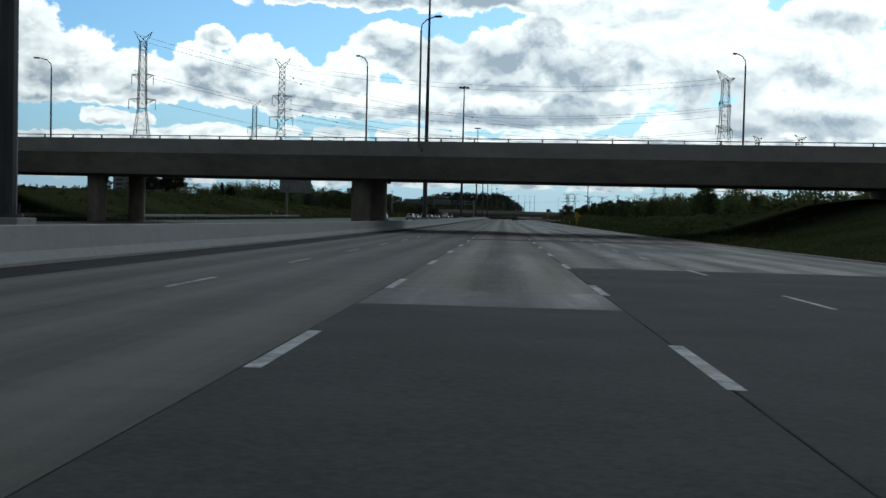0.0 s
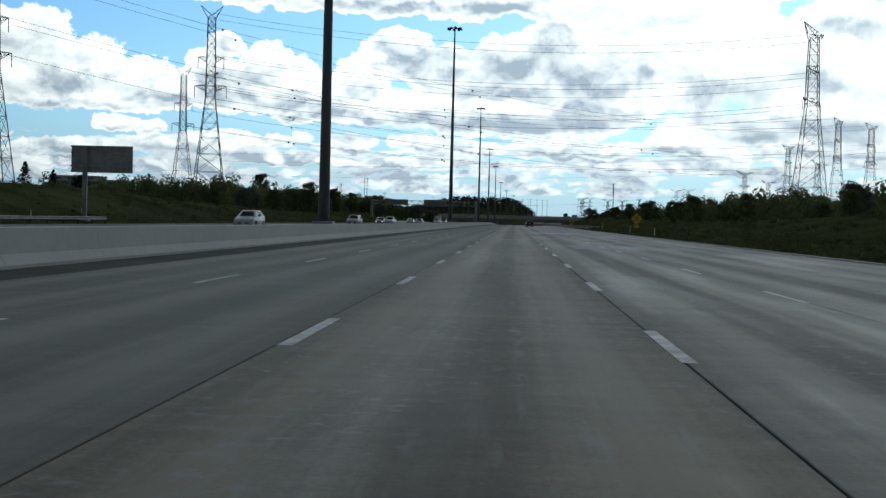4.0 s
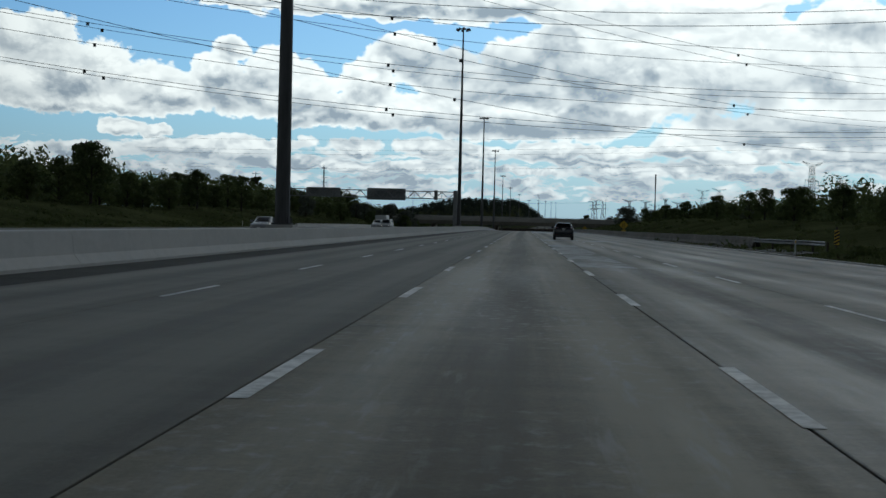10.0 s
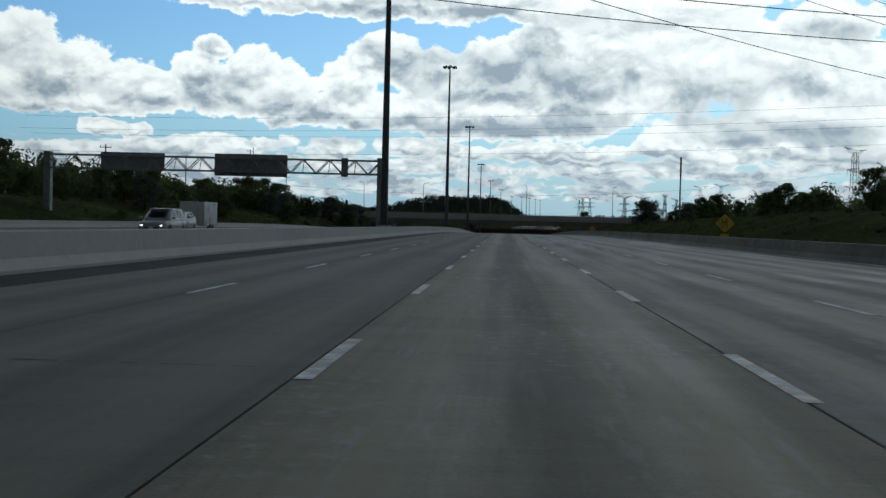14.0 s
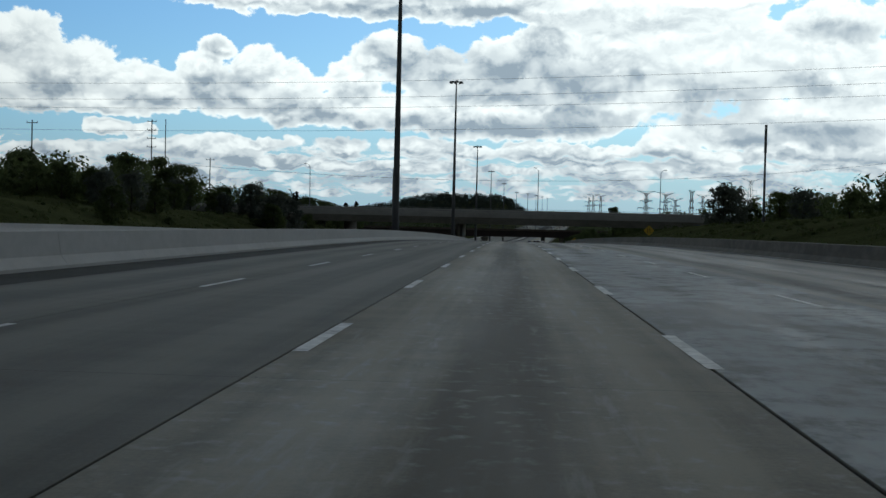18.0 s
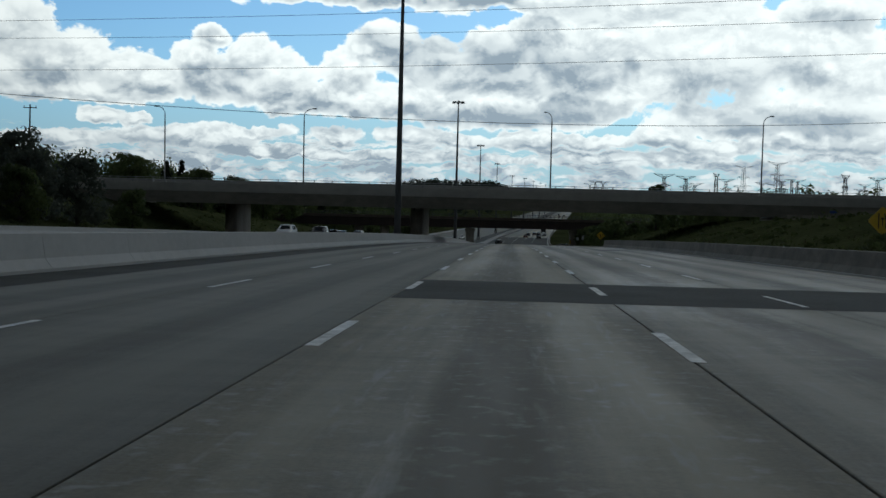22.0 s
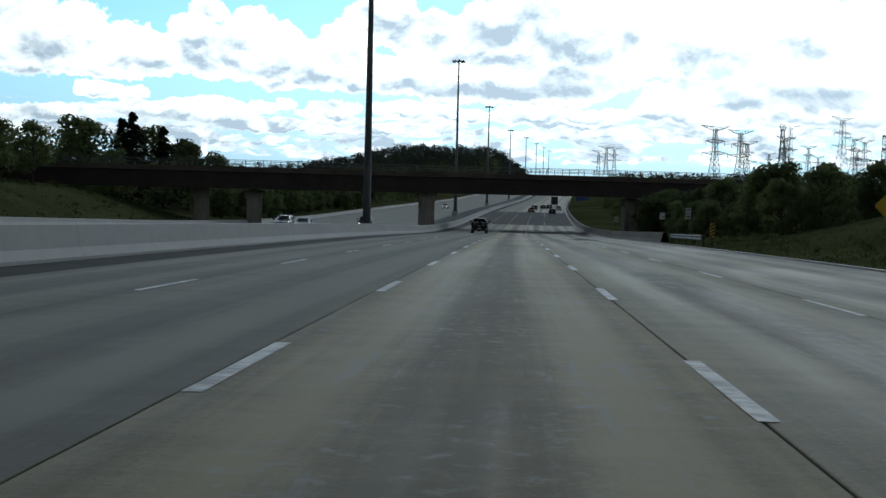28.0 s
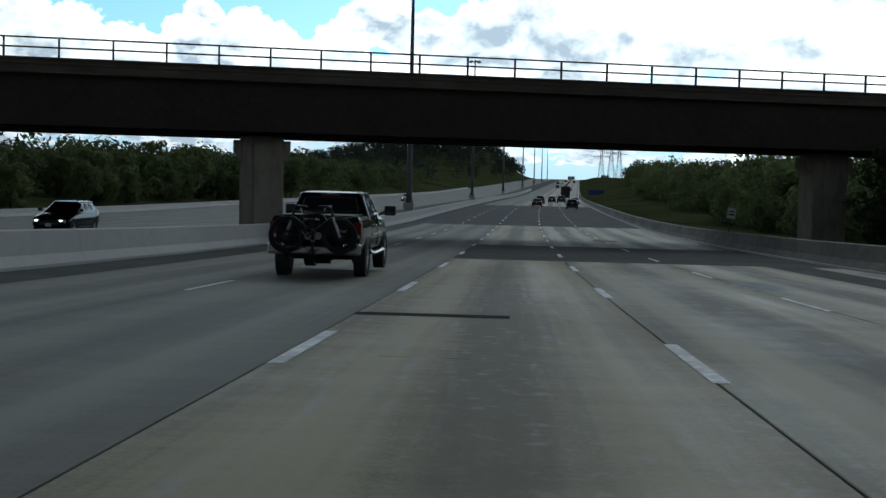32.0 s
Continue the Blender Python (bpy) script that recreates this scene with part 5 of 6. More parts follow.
def grass(label, count, place, seed, mat, h):
    rng = np.random.default_rng(seed)
    verts, faces = [], []
    for i in range(count):
        s, lat = place(rng)
        p = at(s, lat, land(s, lat) - 0.03)
        for k in range(3):
            a = rng.uniform(0, 6.28)
            w, hh = rng.uniform(0.05, 0.12), h * rng.uniform(0.5, 1.2)
            q = p + Vector((rng.normal() * 0.15, rng.normal() * 0.15, 0))
            j = len(verts)
            lean = Vector((rng.normal() * 0.3 * hh, rng.normal() * 0.3 * hh, hh))
            verts += [q + Vector((math.cos(a) * w, math.sin(a) * w, 0)), q - Vector((math.cos(a) * w, math.sin(a) * w, 0)), q + lean]
            faces.append((j, j + 1, j + 2))
    return tagged(part("grass", mesh("grass", verts, faces, mat), None), label, "grass", kind="stuff")


def verge(a, b):
    def place(r):
        s = r.uniform(a, b)
        return s, edge(s) + 0.5 + abs(r.normal()) * 5
    return place


grass("green roadside grass on the right bank", 6000, verge(20, 480), 1, M_grass, 0.2)
grass("green roadside grass on the right bank", 7000, verge(480, 1080), 2, M_grass, 0.2)
grass("dry pale grass stalks on the right bank", 600, verge(150, 1000), 3, M_dry, 0.3)
grass("grass on the bank beyond the opposite carriageway", 6000, lambda r: (r.uniform(100, 1050), -40.5 - abs(r.normal()) * 8), 4, M_grass, 0.3)

# ---- road signs ----
def post_sign(s, lat, z, shape, w, h, face, label, drawing, two=False):
    g = thing("road_sign", stand(s, lat, land(s, lat)), label, "road sign", "road signs")
    up = z - land(s, lat)
    for x in ((-w * 0.3, w * 0.3) if two else (0,)):
        part("post", boxed(x - 0.05, x + 0.05, -0.0, 0.1, -0.4, up + h * 0.3, 0.01), M_wood, g)
    bm = bmesh.new()
    if shape == "diamond":
        box(bm, -w / 2, w / 2, -0.03, 0.0, -w / 2, w / 2)
        bmesh.ops.bevel(bm, geom=[e for e in bm.edges if abs(e.verts[0].co.y - e.verts[1].co.y) > 0.01], offset=0.06, segments=3, affect="EDGES")
        bmesh.ops.transform(bm, matrix=pose(0, 0, up, 0, 45, 0), verts=bm.verts)
    else:
        box(bm, -w / 2, w / 2, -0.03, 0.0, up - h / 2, up + h / 2)
    plate = part("plate", bm, face, g)
    for x0, x1, z0, z1, lean in drawing:
        b = boxed(x0, x1, -0.037, -0.033, z0, z1)
        bmesh.ops.transform(b, matrix=pose(0, 0, up, 0, 0, 0) @ pose(0, 0, 0, 0, lean, 0), verts=b.verts)
        part("symbol", b, M_black, plate)
    return g


MERGE = [(-0.26, -0.19, -0.45, 0.45, 0), (0.17, 0.24, -0.1, 0.42, -14), (0.17, 0.24, -0.45, -0.1, 0), (-0.03, 0.03, -0.3, 0.1, 0), (-0.10, 0.10, 0.08, 0.2, 0)]
for s, lat, z in ((314, 21.0, 2.2), (554, 21.7, 1.9), (767, 24.0, 2.4)):
    g = post_sign(s, lat, z, "diamond", 1.25, 1.25, M_yellow, "yellow diamond lane-ends sign with a small tab on a post", MERGE)
    part("tab", boxed(-0.38, 0.38, -0.03, 0.0, z - land(s, lat) - 1.42, z - land(s, lat) - 0.95, 0.004), M_yellow, g)
post_sign(941, 19.9, 2.4, "diamond", 1.25, 1.25, M_yellow, "yellow diamond curve sign on a wooden post", [(-0.05, 0.05, -0.45, 0.05, 0), (-0.05, 0.05, 0.0, 0.42, -35), (0.1, 0.4, 0.28, 0.38, 30)])
exit_sign = post_sign(1026.7, 19.5, 2.7, "plate", 0.62, 0.76, M_white, "white speed limit sign reading MAXIMUM 100", [])
post_sign(1008.7, 20.0, 2.8, "plate", 0.52, 1.1, M_white, "white regulatory sign with unreadable lines of text on a post", [(-0.2, 0.2, 0.32, 0.44, 0), (-0.2, 0.2, 0.05, 0.11, 0), (-0.2, 0.14, -0.13, -0.07, 0), (-0.2, 0.2, -0.4, -0.28, 0)])
lean_sign = post_sign(1118, 20.5, 1.6, "plate", 0.75, 0.95, M_white, "white regulatory sign leaning on its post", [(-0.25, 0.25, 0.1, 0.2, 0), (-0.25, 0.25, -0.2, -0.05, 0)])
lean_sign.matrix_basis = lean_sign.matrix_basis @ pose(0, 0, 0, 0, 8, 0)
for word, size, z in (("MAXIMUM", 0.108, 0.17), ("100", 0.35, -0.21)):
    c = bpy.data.curves.new("lettering", "FONT")
    c.body, c.size, c.align_x, c.extrude = word, size, "CENTER", 0.002
    c.materials.append(M_black)
    o = new("lettering", c)
    o.parent = next(k for k in exit_sign.children if k.name.startswith("plate"))
    o.matrix_basis = pose(0, -0.036, 2.7 - land(1026.7, 19.5) + z, 90, 0, 0)


def hazard_board(s, lat):
    g = thing("hazard_marker", stand(s, lat, land(s, lat)), "black and yellow striped hazard marker at the rail's end", "hazard marker")
    part("post", boxed(-0.05, 0.05, 0, 0.1, -0.3, 1.7), M_wood, g)
    p = part("board", boxed(-0.15, 0.15, -0.03, 0, 0.6, 1.5, 0.01), M_yellow, g)
    for i in range(4):
        b = boxed(-0.165, 0.165, -0.036, -0.032, -0.05, 0.05)
        bmesh.ops.transform(b, matrix=pose(0, 0, 0.74 + 0.21 * i, 0, -32, 0), verts=b.verts)
        part("stripe", b, M_black, p)


hazard_board(959.5, 14.6)
hazard_board(390.5, 21.3)
for s, lat in ((260, 17.6), (290, 17.8), (345, 18.0), (385, 17.6), (500, -41), (240, -44), (262, -47)):
    g = thing("marker_post", stand(s, lat, land(s, lat)), "small white marker post in the grass", "marker post", "marker posts")
    part("post", boxed(-0.04, 0.04, -0.02, 0.02, -0.2, 0.95, 0.01), M_white, g)
    part("reflector", boxed(-0.035, 0.035, -0.026, -0.021, 0.75, 0.9), M_yellow, g)

g0 = land(252, -41.4)
side_sign = thing("direction_sign", stand(252, -41.4, g0), "large direction sign seen from its bare metal back", "road sign", "road signs")
part("post", boxed(-1.95, -1.45, -0.12, 0.14, -0.4, 8.0 - g0, 0.04), M_signback, side_sign, "broad grey steel post")
part("base", boxed(-2.2, -1.2, -0.4, 0.4, -0.3, 0.5, 0.04), M_concrete, side_sign)
panel = part("panel", boxed(-3.3, 3.3, 0.30, 0.36, 5.35 - g0, 8.2 - g0), M_signback, side_sign)
for z in (5.45, 6.05, 7.45, 8.1):
    part("stringer", boxed(-3.35, 3.35, 0.14, 0.24, z - 0.07 - g0, z + 0.07 - g0), M_steel, panel)
for i in range(7):
    part("rib", boxed(-3.05 + i * 1.02 - 0.05, -3.05 + i * 1.02 + 0.05, 0.24, 0.30, 5.4 - g0, 8.15 - g0), M_steel, panel)


g0 = land(1486, 19.8)
blue_sign = thing("direction_sign", stand(1486, 19.8, g0), "large blue direction sign on two posts far ahead", "road sign", "road signs")
for x in (-2.0, 2.0):
    part("post", boxed(x - 0.1, x + 0.1, 0.06, 0.26, -0.4, 2.0 - g0, 0.02), M_signback, blue_sign)
part("panel", boxed(-3.0, 3.0, 0.0, 0.06, -0.7 - g0, 2.1 - g0), M_blue, blue_sign)


# ---- far buildings ----
def far_building(s, lat, w, d, h, label, floors, wall=None, yaw=0):
    b = thing("building", stand(s, lat, land(s, lat) - 0.5, yaw), label, "building", "far buildings")
    part("block", boxed(-w / 2, w / 2, 0, d, 0, h), wall or M_wall, b)
    part("roof", boxed(-w / 2 - 0.3, w / 2 + 0.3, -0.3, d + 0.3, h, h + 0.6), M_roof, b)
    n = max(2, int(w / 7))
    for f in range(floors):
        for i in range(n):
            x = -w / 2 + w * (i + 0.5) / n
            z = h * (f + 0.35) / floors
            part("window", boxed(x - w / n * 0.3, x + w / n * 0.3, -0.06, -0.01, z, z + h / floors * 0.45), M_window, b)


# distance haze painted into the walls: paler and bluer than M_wall
M_haze = material("hazy_wall", (0.42, 0.47, 0.50), (0.55, 0.60, 0.63), 0.8, 0.4, 0.05)
random.seed(8)
far_building(2500, 160, 150, 40, 5, "long low pale warehouse in the distance", 1)
far_building(2300, 190, 90, 40, 5, "low pale industrial building in the distance", 1)
far_building(700, -205, 34, 16, 13, "grey apartment block beyond the trees", 5)
far_building(760, -235, 26, 16, 17, "grey apartment block beyond the trees", 6)
for i in range(16):
    s, lat = random.uniform(3650, 3950), random.uniform(-60, 420)
    far_building(s, lat, random.uniform(12, 26), 20, random.uniform(6, 14), "pale tower block on the hazy skyline", 5, M_haze)


# ---- vehicles ----
def paint(name, colour, rough=0.28, gloss=0.18):
    d = tuple(c * 0.85 for c in colour)
    return material(name, d, colour, rough, 3.0, 0.8, metal=0.0, coat=0.0, gloss=gloss, rough_vary=0.08)


M_blackcar = paint("black_car_paint", (0.007, 0.008, 0.010), rough=0.13, gloss=0.25)
M_darkcar = paint("charcoal_car_paint", (0.014, 0.017, 0.027), rough=0.16, gloss=0.6)
M_silver = paint("silver_car_paint", (0.34, 0.35, 0.36))
M_whitecar = paint("white_car_paint", (0.62, 0.63, 0.63))
M_redcar = paint("dark_red_car_paint", (0.12, 0.012, 0.012))
M_bluecar = paint("dark_blue_car_paint", (0.015, 0.025, 0.07))
M_glass = material("car_glass", (0.004, 0.005, 0.006), (0.008, 0.009, 0.011), 0.06, 1.0, 0.5, gloss=0.6, rough_vary=0.02)
M_tyre = material("tyre_rubber", (0.006, 0.006, 0.006), (0.014, 0.014, 0.014), 0.85, 12.0, 2.0)
M_chrome = material("chrome", (0.50, 0.51, 0.52), (0.70, 0.71, 0.72), 0.16, 3.0, 0.8, metal=1.0)
M_alloy = material("alloy_wheel", (0.28, 0.29, 0.30), (0.45, 0.46, 0.47), 0.3, 3.0, 0.8, metal=0.9)
M_plastic = material("black_plastic", (0.010, 0.010, 0.011), (0.020, 0.020, 0.021), 0.6, 6.0, 1.0)
M_red = material("red_lamp_glass", (0.16, 0.008, 0.006), (0.30, 0.014, 0.010), 0.15, 4.0, 1.0, rough_vary=0.03)
M_clear = material("clear_lamp_glass", (0.42, 0.43, 0.44), (0.60, 0.61, 0.62), 0.12, 4.0, 1.0, rough_vary=0.03)
M_plate = material("number_plate", (0.55, 0.57, 0.58), (0.68, 0.70, 0.71), 0.45, 5.0, 1.0)
M_head = lamp_material("headlight_glow", (1.0, 0.97, 0.90), 6.0)


def loft(stations, cap=True):
    """A closed shell through cross sections; each is (y, [(x, z), ...]) of the right half from the bottom middle to the top middle."""
    bm = bmesh.new()
    rings = []
    for y, half in stations:
        ring = [bm.verts.new((x, y, z)) for x, z in half] + [bm.verts.new((-x, y, z)) for x, z in half[::-1] if x > 1e-6]
        rings.append(ring)
    n = len(rings[0])
    for a, b in zip(rings, rings[1:]):
        for i in range(n):
            bm.faces.new((a[i], a[(i + 1) % n], b[(i + 1) % n], b[i]))
    if cap:
        bm.faces.new(rings[0][::-1])
        bm.faces.new(rings[-1])
    bmesh.ops.recalc_face_normals(bm, faces=bm.faces)
    return bm


def body_section(y, w, zb, zt, crown=0.03, tuck=0.9):
    return (y, [(0, zb), (w * 0.82, zb), (w * 0.955, zb + 0.10), (w * 0.995, zb + 0.30 * (zt - zb)), (w, zb + 0.55 * (zt - zb)), (w * 0.985, zb + 0.80 * (zt - zb)), (w * tuck, zt - 0.01), (w * tuck * 0.7, zt + crown * 0.7), (0, zt + crown)])


def wheel_set(car, axles, half, r, width, rim):
    for y in axles:
        for sx in (-1, 1):
            x = sx * (half - width / 2)
            part("wheel_arch", rod(bmesh.new(), (x - sx * width * 0.4, y, r), (sx * (half + 0.006), y, r), r * 1.17, n=28), M_plastic, car)
            prof = [(-0.5, 0.78), (-0.5, 0.93), (-0.42, 0.985), (-0.3, 1.0), (0.3, 1.0), (0.42, 0.985), (0.5, 0.93), (0.5, 0.78), (0.42, 0.72), (-0.42, 0.72)]
            bm = bmesh.new()
            N = 28
            rings = [[bm.verts.new((x + a * width + sx * 0.02, y + b * r * math.cos(k * 2 * math.pi / N), r + b * r * math.sin(k * 2 * math.pi / N))) for a, b in prof] for k in range(N)]
            for k in range(N):
                u, v = rings[k], rings[(k + 1) % N]
                for i in range(len(prof)):
                    bm.faces.new((u[i], u[(i + 1) % len(prof)], v[(i + 1) % len(prof)], v[i]))
            bmesh.ops.recalc_face_normals(bm, faces=bm.faces)
            w = part("wheel", bm, M_tyre, car, "black tyre", smooth=True)
            bm = rod(bmesh.new(), (x + sx * width * 0.30, y, r), (x + sx * width * 0.34, y, r), r * 0.74, n=24)
            part("rim_disc", bm, M_plastic, w)
            bm = bmesh.new()
            xo = x + sx * width * 0.44
            for k in range(rim):
                a = k * 2 * math.pi / rim
                rod(bm, (xo, y, r), (xo, y + r * 0.72 * math.cos(a), r + r * 0.72 * math.sin(a)), r * 0.10, r * 0.065, 5)
            rod(bm, (xo - sx * 0.03, y, r), (xo + sx * 0.02, y, r), r * 0.17, n=10)
            part("rim", bm, M_alloy, w, "bright alloy spokes")
            part("rim_lip", tube([(xo, y + r * 0.73 * math.cos(k * math.pi / 12), r + r * 0.73 * math.sin(k * math.pi / 12)) for k in range(24)], r * 0.035, 5, True), M_alloy, w)


def pane(name, car, quad, out, lower, upper, v0, v1, mat=None):
    """A slightly bulged window on the face of a cabin; lower and upper: its span across the face at foot and head."""
    a, b, d, e = (Vector(p) for p in quad)                              # foot left, foot right, head left, head right
    n = (b - a).cross(d - a).normalized()
    if n.dot(Vector(out)) < 0:
        n = -n
    bm = bmesh.new()
    nu, nv = 8, 5
    grid = []
    for j in range(nv + 1):
        v = v0 + (v1 - v0) * j / nv
        row = []
        for i in range(nu + 1):
            q = j / nv
            u = (lower[0] + (upper[0] - lower[0]) * q) * (1 - i / nu) + (lower[1] + (upper[1] - lower[1]) * q) * i / nu
            p = a.lerp(b, u).lerp(d.lerp(e, u), v)
            row.append(bm.verts.new(p + n * (0.007 + 0.02 * math.sin(math.pi * i / nu) * math.sin(math.pi * j / nv))))
        grid.append(row)
    for j in range(nv):
        for i in range(nu):
            bm.faces.new((grid[j][i], grid[j][i + 1], grid[j + 1][i + 1], grid[j + 1][i]))
    bmesh.ops.solidify(bm, geom=bm.faces[:], thickness=0.004)
    return part(name, bm, mat or M_glass, car, "dark tinted glass", smooth=True)


def cabin(car, lo, hi, mat, rear_sill):
    """The upper body in paint, with its rear, front and side windows let on."""
    bm = bmesh.new()
    a, b = [bm.verts.new(p) for p in lo], [bm.verts.new(p) for p in hi]
    for i in range(8):
        bm.faces.new((a[i], a[(i + 1) % 8], b[(i + 1) % 8], b[i]))
    bm.faces.new(b)
    bmesh.ops.recalc_face_normals(bm, faces=bm.faces)
    bmesh.ops.bevel(bm, geom=bm.edges[:], offset=0.055, segments=3, affect="EDGES", profile=0.5)
    part("cabin", bm, mat, car, smooth=True)
    pane("rear_window", car, (lo[1], lo[2], hi[1], hi[2]), (0, -1, 0), (-0.01, 1.01), (0.0, 1.0), rear_sill, 0.96)
    pane("windscreen", car, (lo[6], lo[5], hi[6], hi[5]), (0, 1, 0), (0.03, 0.97), (0.03, 0.97), 0.12, 0.93)
    for sx, quad in ((-1, (lo[0], lo[7], hi[0], hi[7])), (1, (lo[3], lo[4], hi[3], hi[4]))):
        for u0, u1, w0, w1 in ((0.10, 0.30, 0.16, 0.36), (0.33, 0.62, 0.39, 0.66), (0.65, 0.97, 0.69, 0.96)):
            pane("side_window", car, quad, (sx, 0, 0), (u0, u1), (w0, w1), 0.20, 0.88)


M_smoke = material("smoky_lamp_glass", (0.16, 0.105, 0.105), (0.32, 0.26, 0.26), 0.12, 4.0, 1.0, rough_vary=0.03)


def passenger_car(m, kind, mat, label, oncoming=False, lamps=True, detail=True):
    """A car with its nose along +y. kind: suv, sedan, van."""
    L, Wd, H, zb, belt, r = {"suv": (4.78, 1.93, 1.67, 0.26, 1.12, 0.37), "sedan": (4.75, 1.83, 1.45, 0.20, 0.95, 0.32), "van": (5.05, 1.98, 1.77, 0.22, 1.05, 0.34)}[kind]
    c = thing("car", m, label, "car", "cars on the motorway")
    w = Wd / 2
    hood = belt - (0.10 if kind != "sedan" else 0.08)
    rear_top = belt + {"suv": 0.13, "sedan": -0.02, "van": 0.04}[kind]
    st = [body_section(0.0, w * 0.84, zb + 0.20, rear_top - 0.22, 0.01, 0.88), body_section(0.05, w * 0.92, zb + 0.10, rear_top - 0.07, 0.02), body_section(0.20, w * 0.97, zb + 0.04, rear_top, 0.01), body_section(0.45, w * 0.99, zb + 0.02, rear_top - 0.05, 0.01),
          body_section(0.9, w, zb, belt + 0.0, 0.03), body_section(L * 0.5, w, zb - 0.03, belt, 0.03), body_section(L * 0.70, w * 0.99, zb, belt - 0.02, 0.04), body_section(L * 0.80, w * 0.975, zb, hood, 0.05),
          body_section(L * 0.94, w * 0.93, zb + 0.02, hood - 0.13, 0.04), body_section(L * 0.99, w * 0.84, zb + 0.08, hood - 0.28, 0.02), body_section(L, w * 0.76, zb + 0.16, hood - 0.36, 0.01)]
    body = part("body", loft(st), mat, c, smooth=True)
    y0, yt0, yt1, y1 = {"suv": (0.10, 0.50, L * 0.56, L * 0.74), "sedan": (0.75, 1.55, L * 0.54, L * 0.72), "van": (0.08, 0.42, L * 0.60, L * 0.80)}[kind]
    wb, wt = w * 0.94, w * (0.69 if kind == "suv" else 0.75)

    def ring(z, a, b, ww, k=0.12):
        return [(-ww, a + k, z), (-ww * 0.90, a, z), (ww * 0.90, a, z), (ww, a + k, z), (ww, b - k * 2, z), (ww * 0.80, b, z), (-ww * 0.80, b, z), (-ww, b - k * 2, z)]
    cabin(c, ring(belt - 0.05, y0, y1, wb), ring(H - 0.06, yt0, yt1, wt), mat, 0.27 if kind == "suv" else 0.12)
    bm = bmesh.new()
    a = [bm.verts.new(p) for p in ring(H - 0.085, yt0 - 0.10, yt1 + 0.06, wt * 1.03)]
    b = [bm.verts.new(p) for p in ring(H - 0.03, yt0 - 0.06, yt1 + 0.03, wt * 0.99)]
    d = [bm.verts.new(p) for p in ring(H, yt0 + 0.25, yt1 - 0.25, wt * 0.78)]
    for u, v in ((a, b), (b, d)):
        for i in range(8):
            bm.faces.new((u[i], u[(i + 1) % 8], v[(i + 1) % 8], v[i]))
    bm.faces.new(d)
    bm.faces.new(a[::-1])
    bmesh.ops.recalc_face_normals(bm, faces=bm.faces)
    part("roof", bm, mat, c, smooth=False)
    for sx in (-1, 1):
        part("mirror", boxed(sx * (w + 0.10) - 0.11, sx * (w + 0.10) + 0.11, y1 - 0.48, y1 - 0.30, belt + 0.02, belt + 0.18, 0.04), M_plastic if kind == "suv" else mat, c)
        part("side_sill", boxed(sx * w - 0.03, sx * w + 0.012, L * 0.28, L * 0.70, zb + 0.04, zb + 0.16, 0.01), M_plastic, c)
        if detail:
            for yd in (L * 0.30, L * 0.50):
                part("door_handle", boxed(sx * (w * 0.995) - 0.02, sx * (w * 0.995) + 0.02, yd, yd + 0.18, belt - 0.20, belt - 0.16, 0.008), mat, c)
    wheel_set(c, (L * 0.195, L * 0.80), w - 0.01, r, 0.23, 5)
    # tail
    part("rear_bumper", boxed(-w * 0.86, w * 0.86, -0.05, 0.12, zb + 0.12, zb + 0.34, 0.05), M_plastic if kind == "suv" else mat, c)
    part("number_plate", boxed(-0.155, 0.155, -0.035, 0.02, rear_top - 0.30, rear_top - 0.13, 0.005), M_plate, c)
    part("plate_bar", boxed(-0.12, 0.12, -0.039, -0.0355, rear_top - 0.245, rear_top - 0.185), M_signback, c)
    for sx in (-1, 1):
        if kind == "suv":
            tl = part("tail_light", boxed(min(sx * w * 0.58, sx * w * 0.885), max(sx * w * 0.58, sx * w * 0.885), 0.04, 0.42, rear_top - 0.15, rear_top - 0.02, 0.05), M_smoke, c, "narrow smoky wrap-around tail lamp")
            part("lamp_insert", boxed(min(sx * w * 0.62, sx * w * 0.80), max(sx * w * 0.62, sx * w * 0.80), 0.022, 0.05, rear_top - 0.085, rear_top - 0.055, 0.01), M_red, tl)
        else:
            part("tail_light", boxed(min(sx * w * 0.62, sx * w * 0.93), max(sx * w * 0.62, sx * w * 0.93), 0.0, 0.16, rear_top - 0.22, rear_top - 0.09, 0.03), M_red, c)
        part("reflector", boxed(min(sx * w * 0.60, sx * w * 0.80), max(sx * w * 0.60, sx * w * 0.80), -0.055, -0.03, zb + 0.26, zb + 0.29), M_red, c)
        part("exhaust", rod(bmesh.new(), (sx * w * 0.6, -0.04, zb + 0.05), (sx * w * 0.6, 0.3, zb + 0.05), 0.045, n=10), M_plastic, c)
        hl = part("headlight", boxed(min(sx * w * 0.45, sx * w * 0.86), max(sx * w * 0.45, sx * w * 0.86), L - 0.16, L - 0.03, hood - 0.40, hood - 0.27, 0.03), M_clear, c)
        if lamps and oncoming:
            part("bulb", rod(bmesh.new(), (sx * w * 0.64, L - 0.05, hood - 0.335), (sx * w * 0.64, L - 0.015, hood - 0.335), 0.075, n=10), M_head, hl)
    part("brake_light", boxed(-0.18, 0.18, yt0 - 0.125, yt0 - 0.04, H - 0.105, H - 0.085), M_red, c)
    part("grille", boxed(-w * 0.5, w * 0.5, L - 0.06, L + 0.012, zb + 0.22, hood - 0.42, 0.02), M_plastic, c)
    part("front_plate", boxed(-0.155, 0.155, L + 0.008, L + 0.03, zb + 0.16, zb + 0.32), M_plate, c)
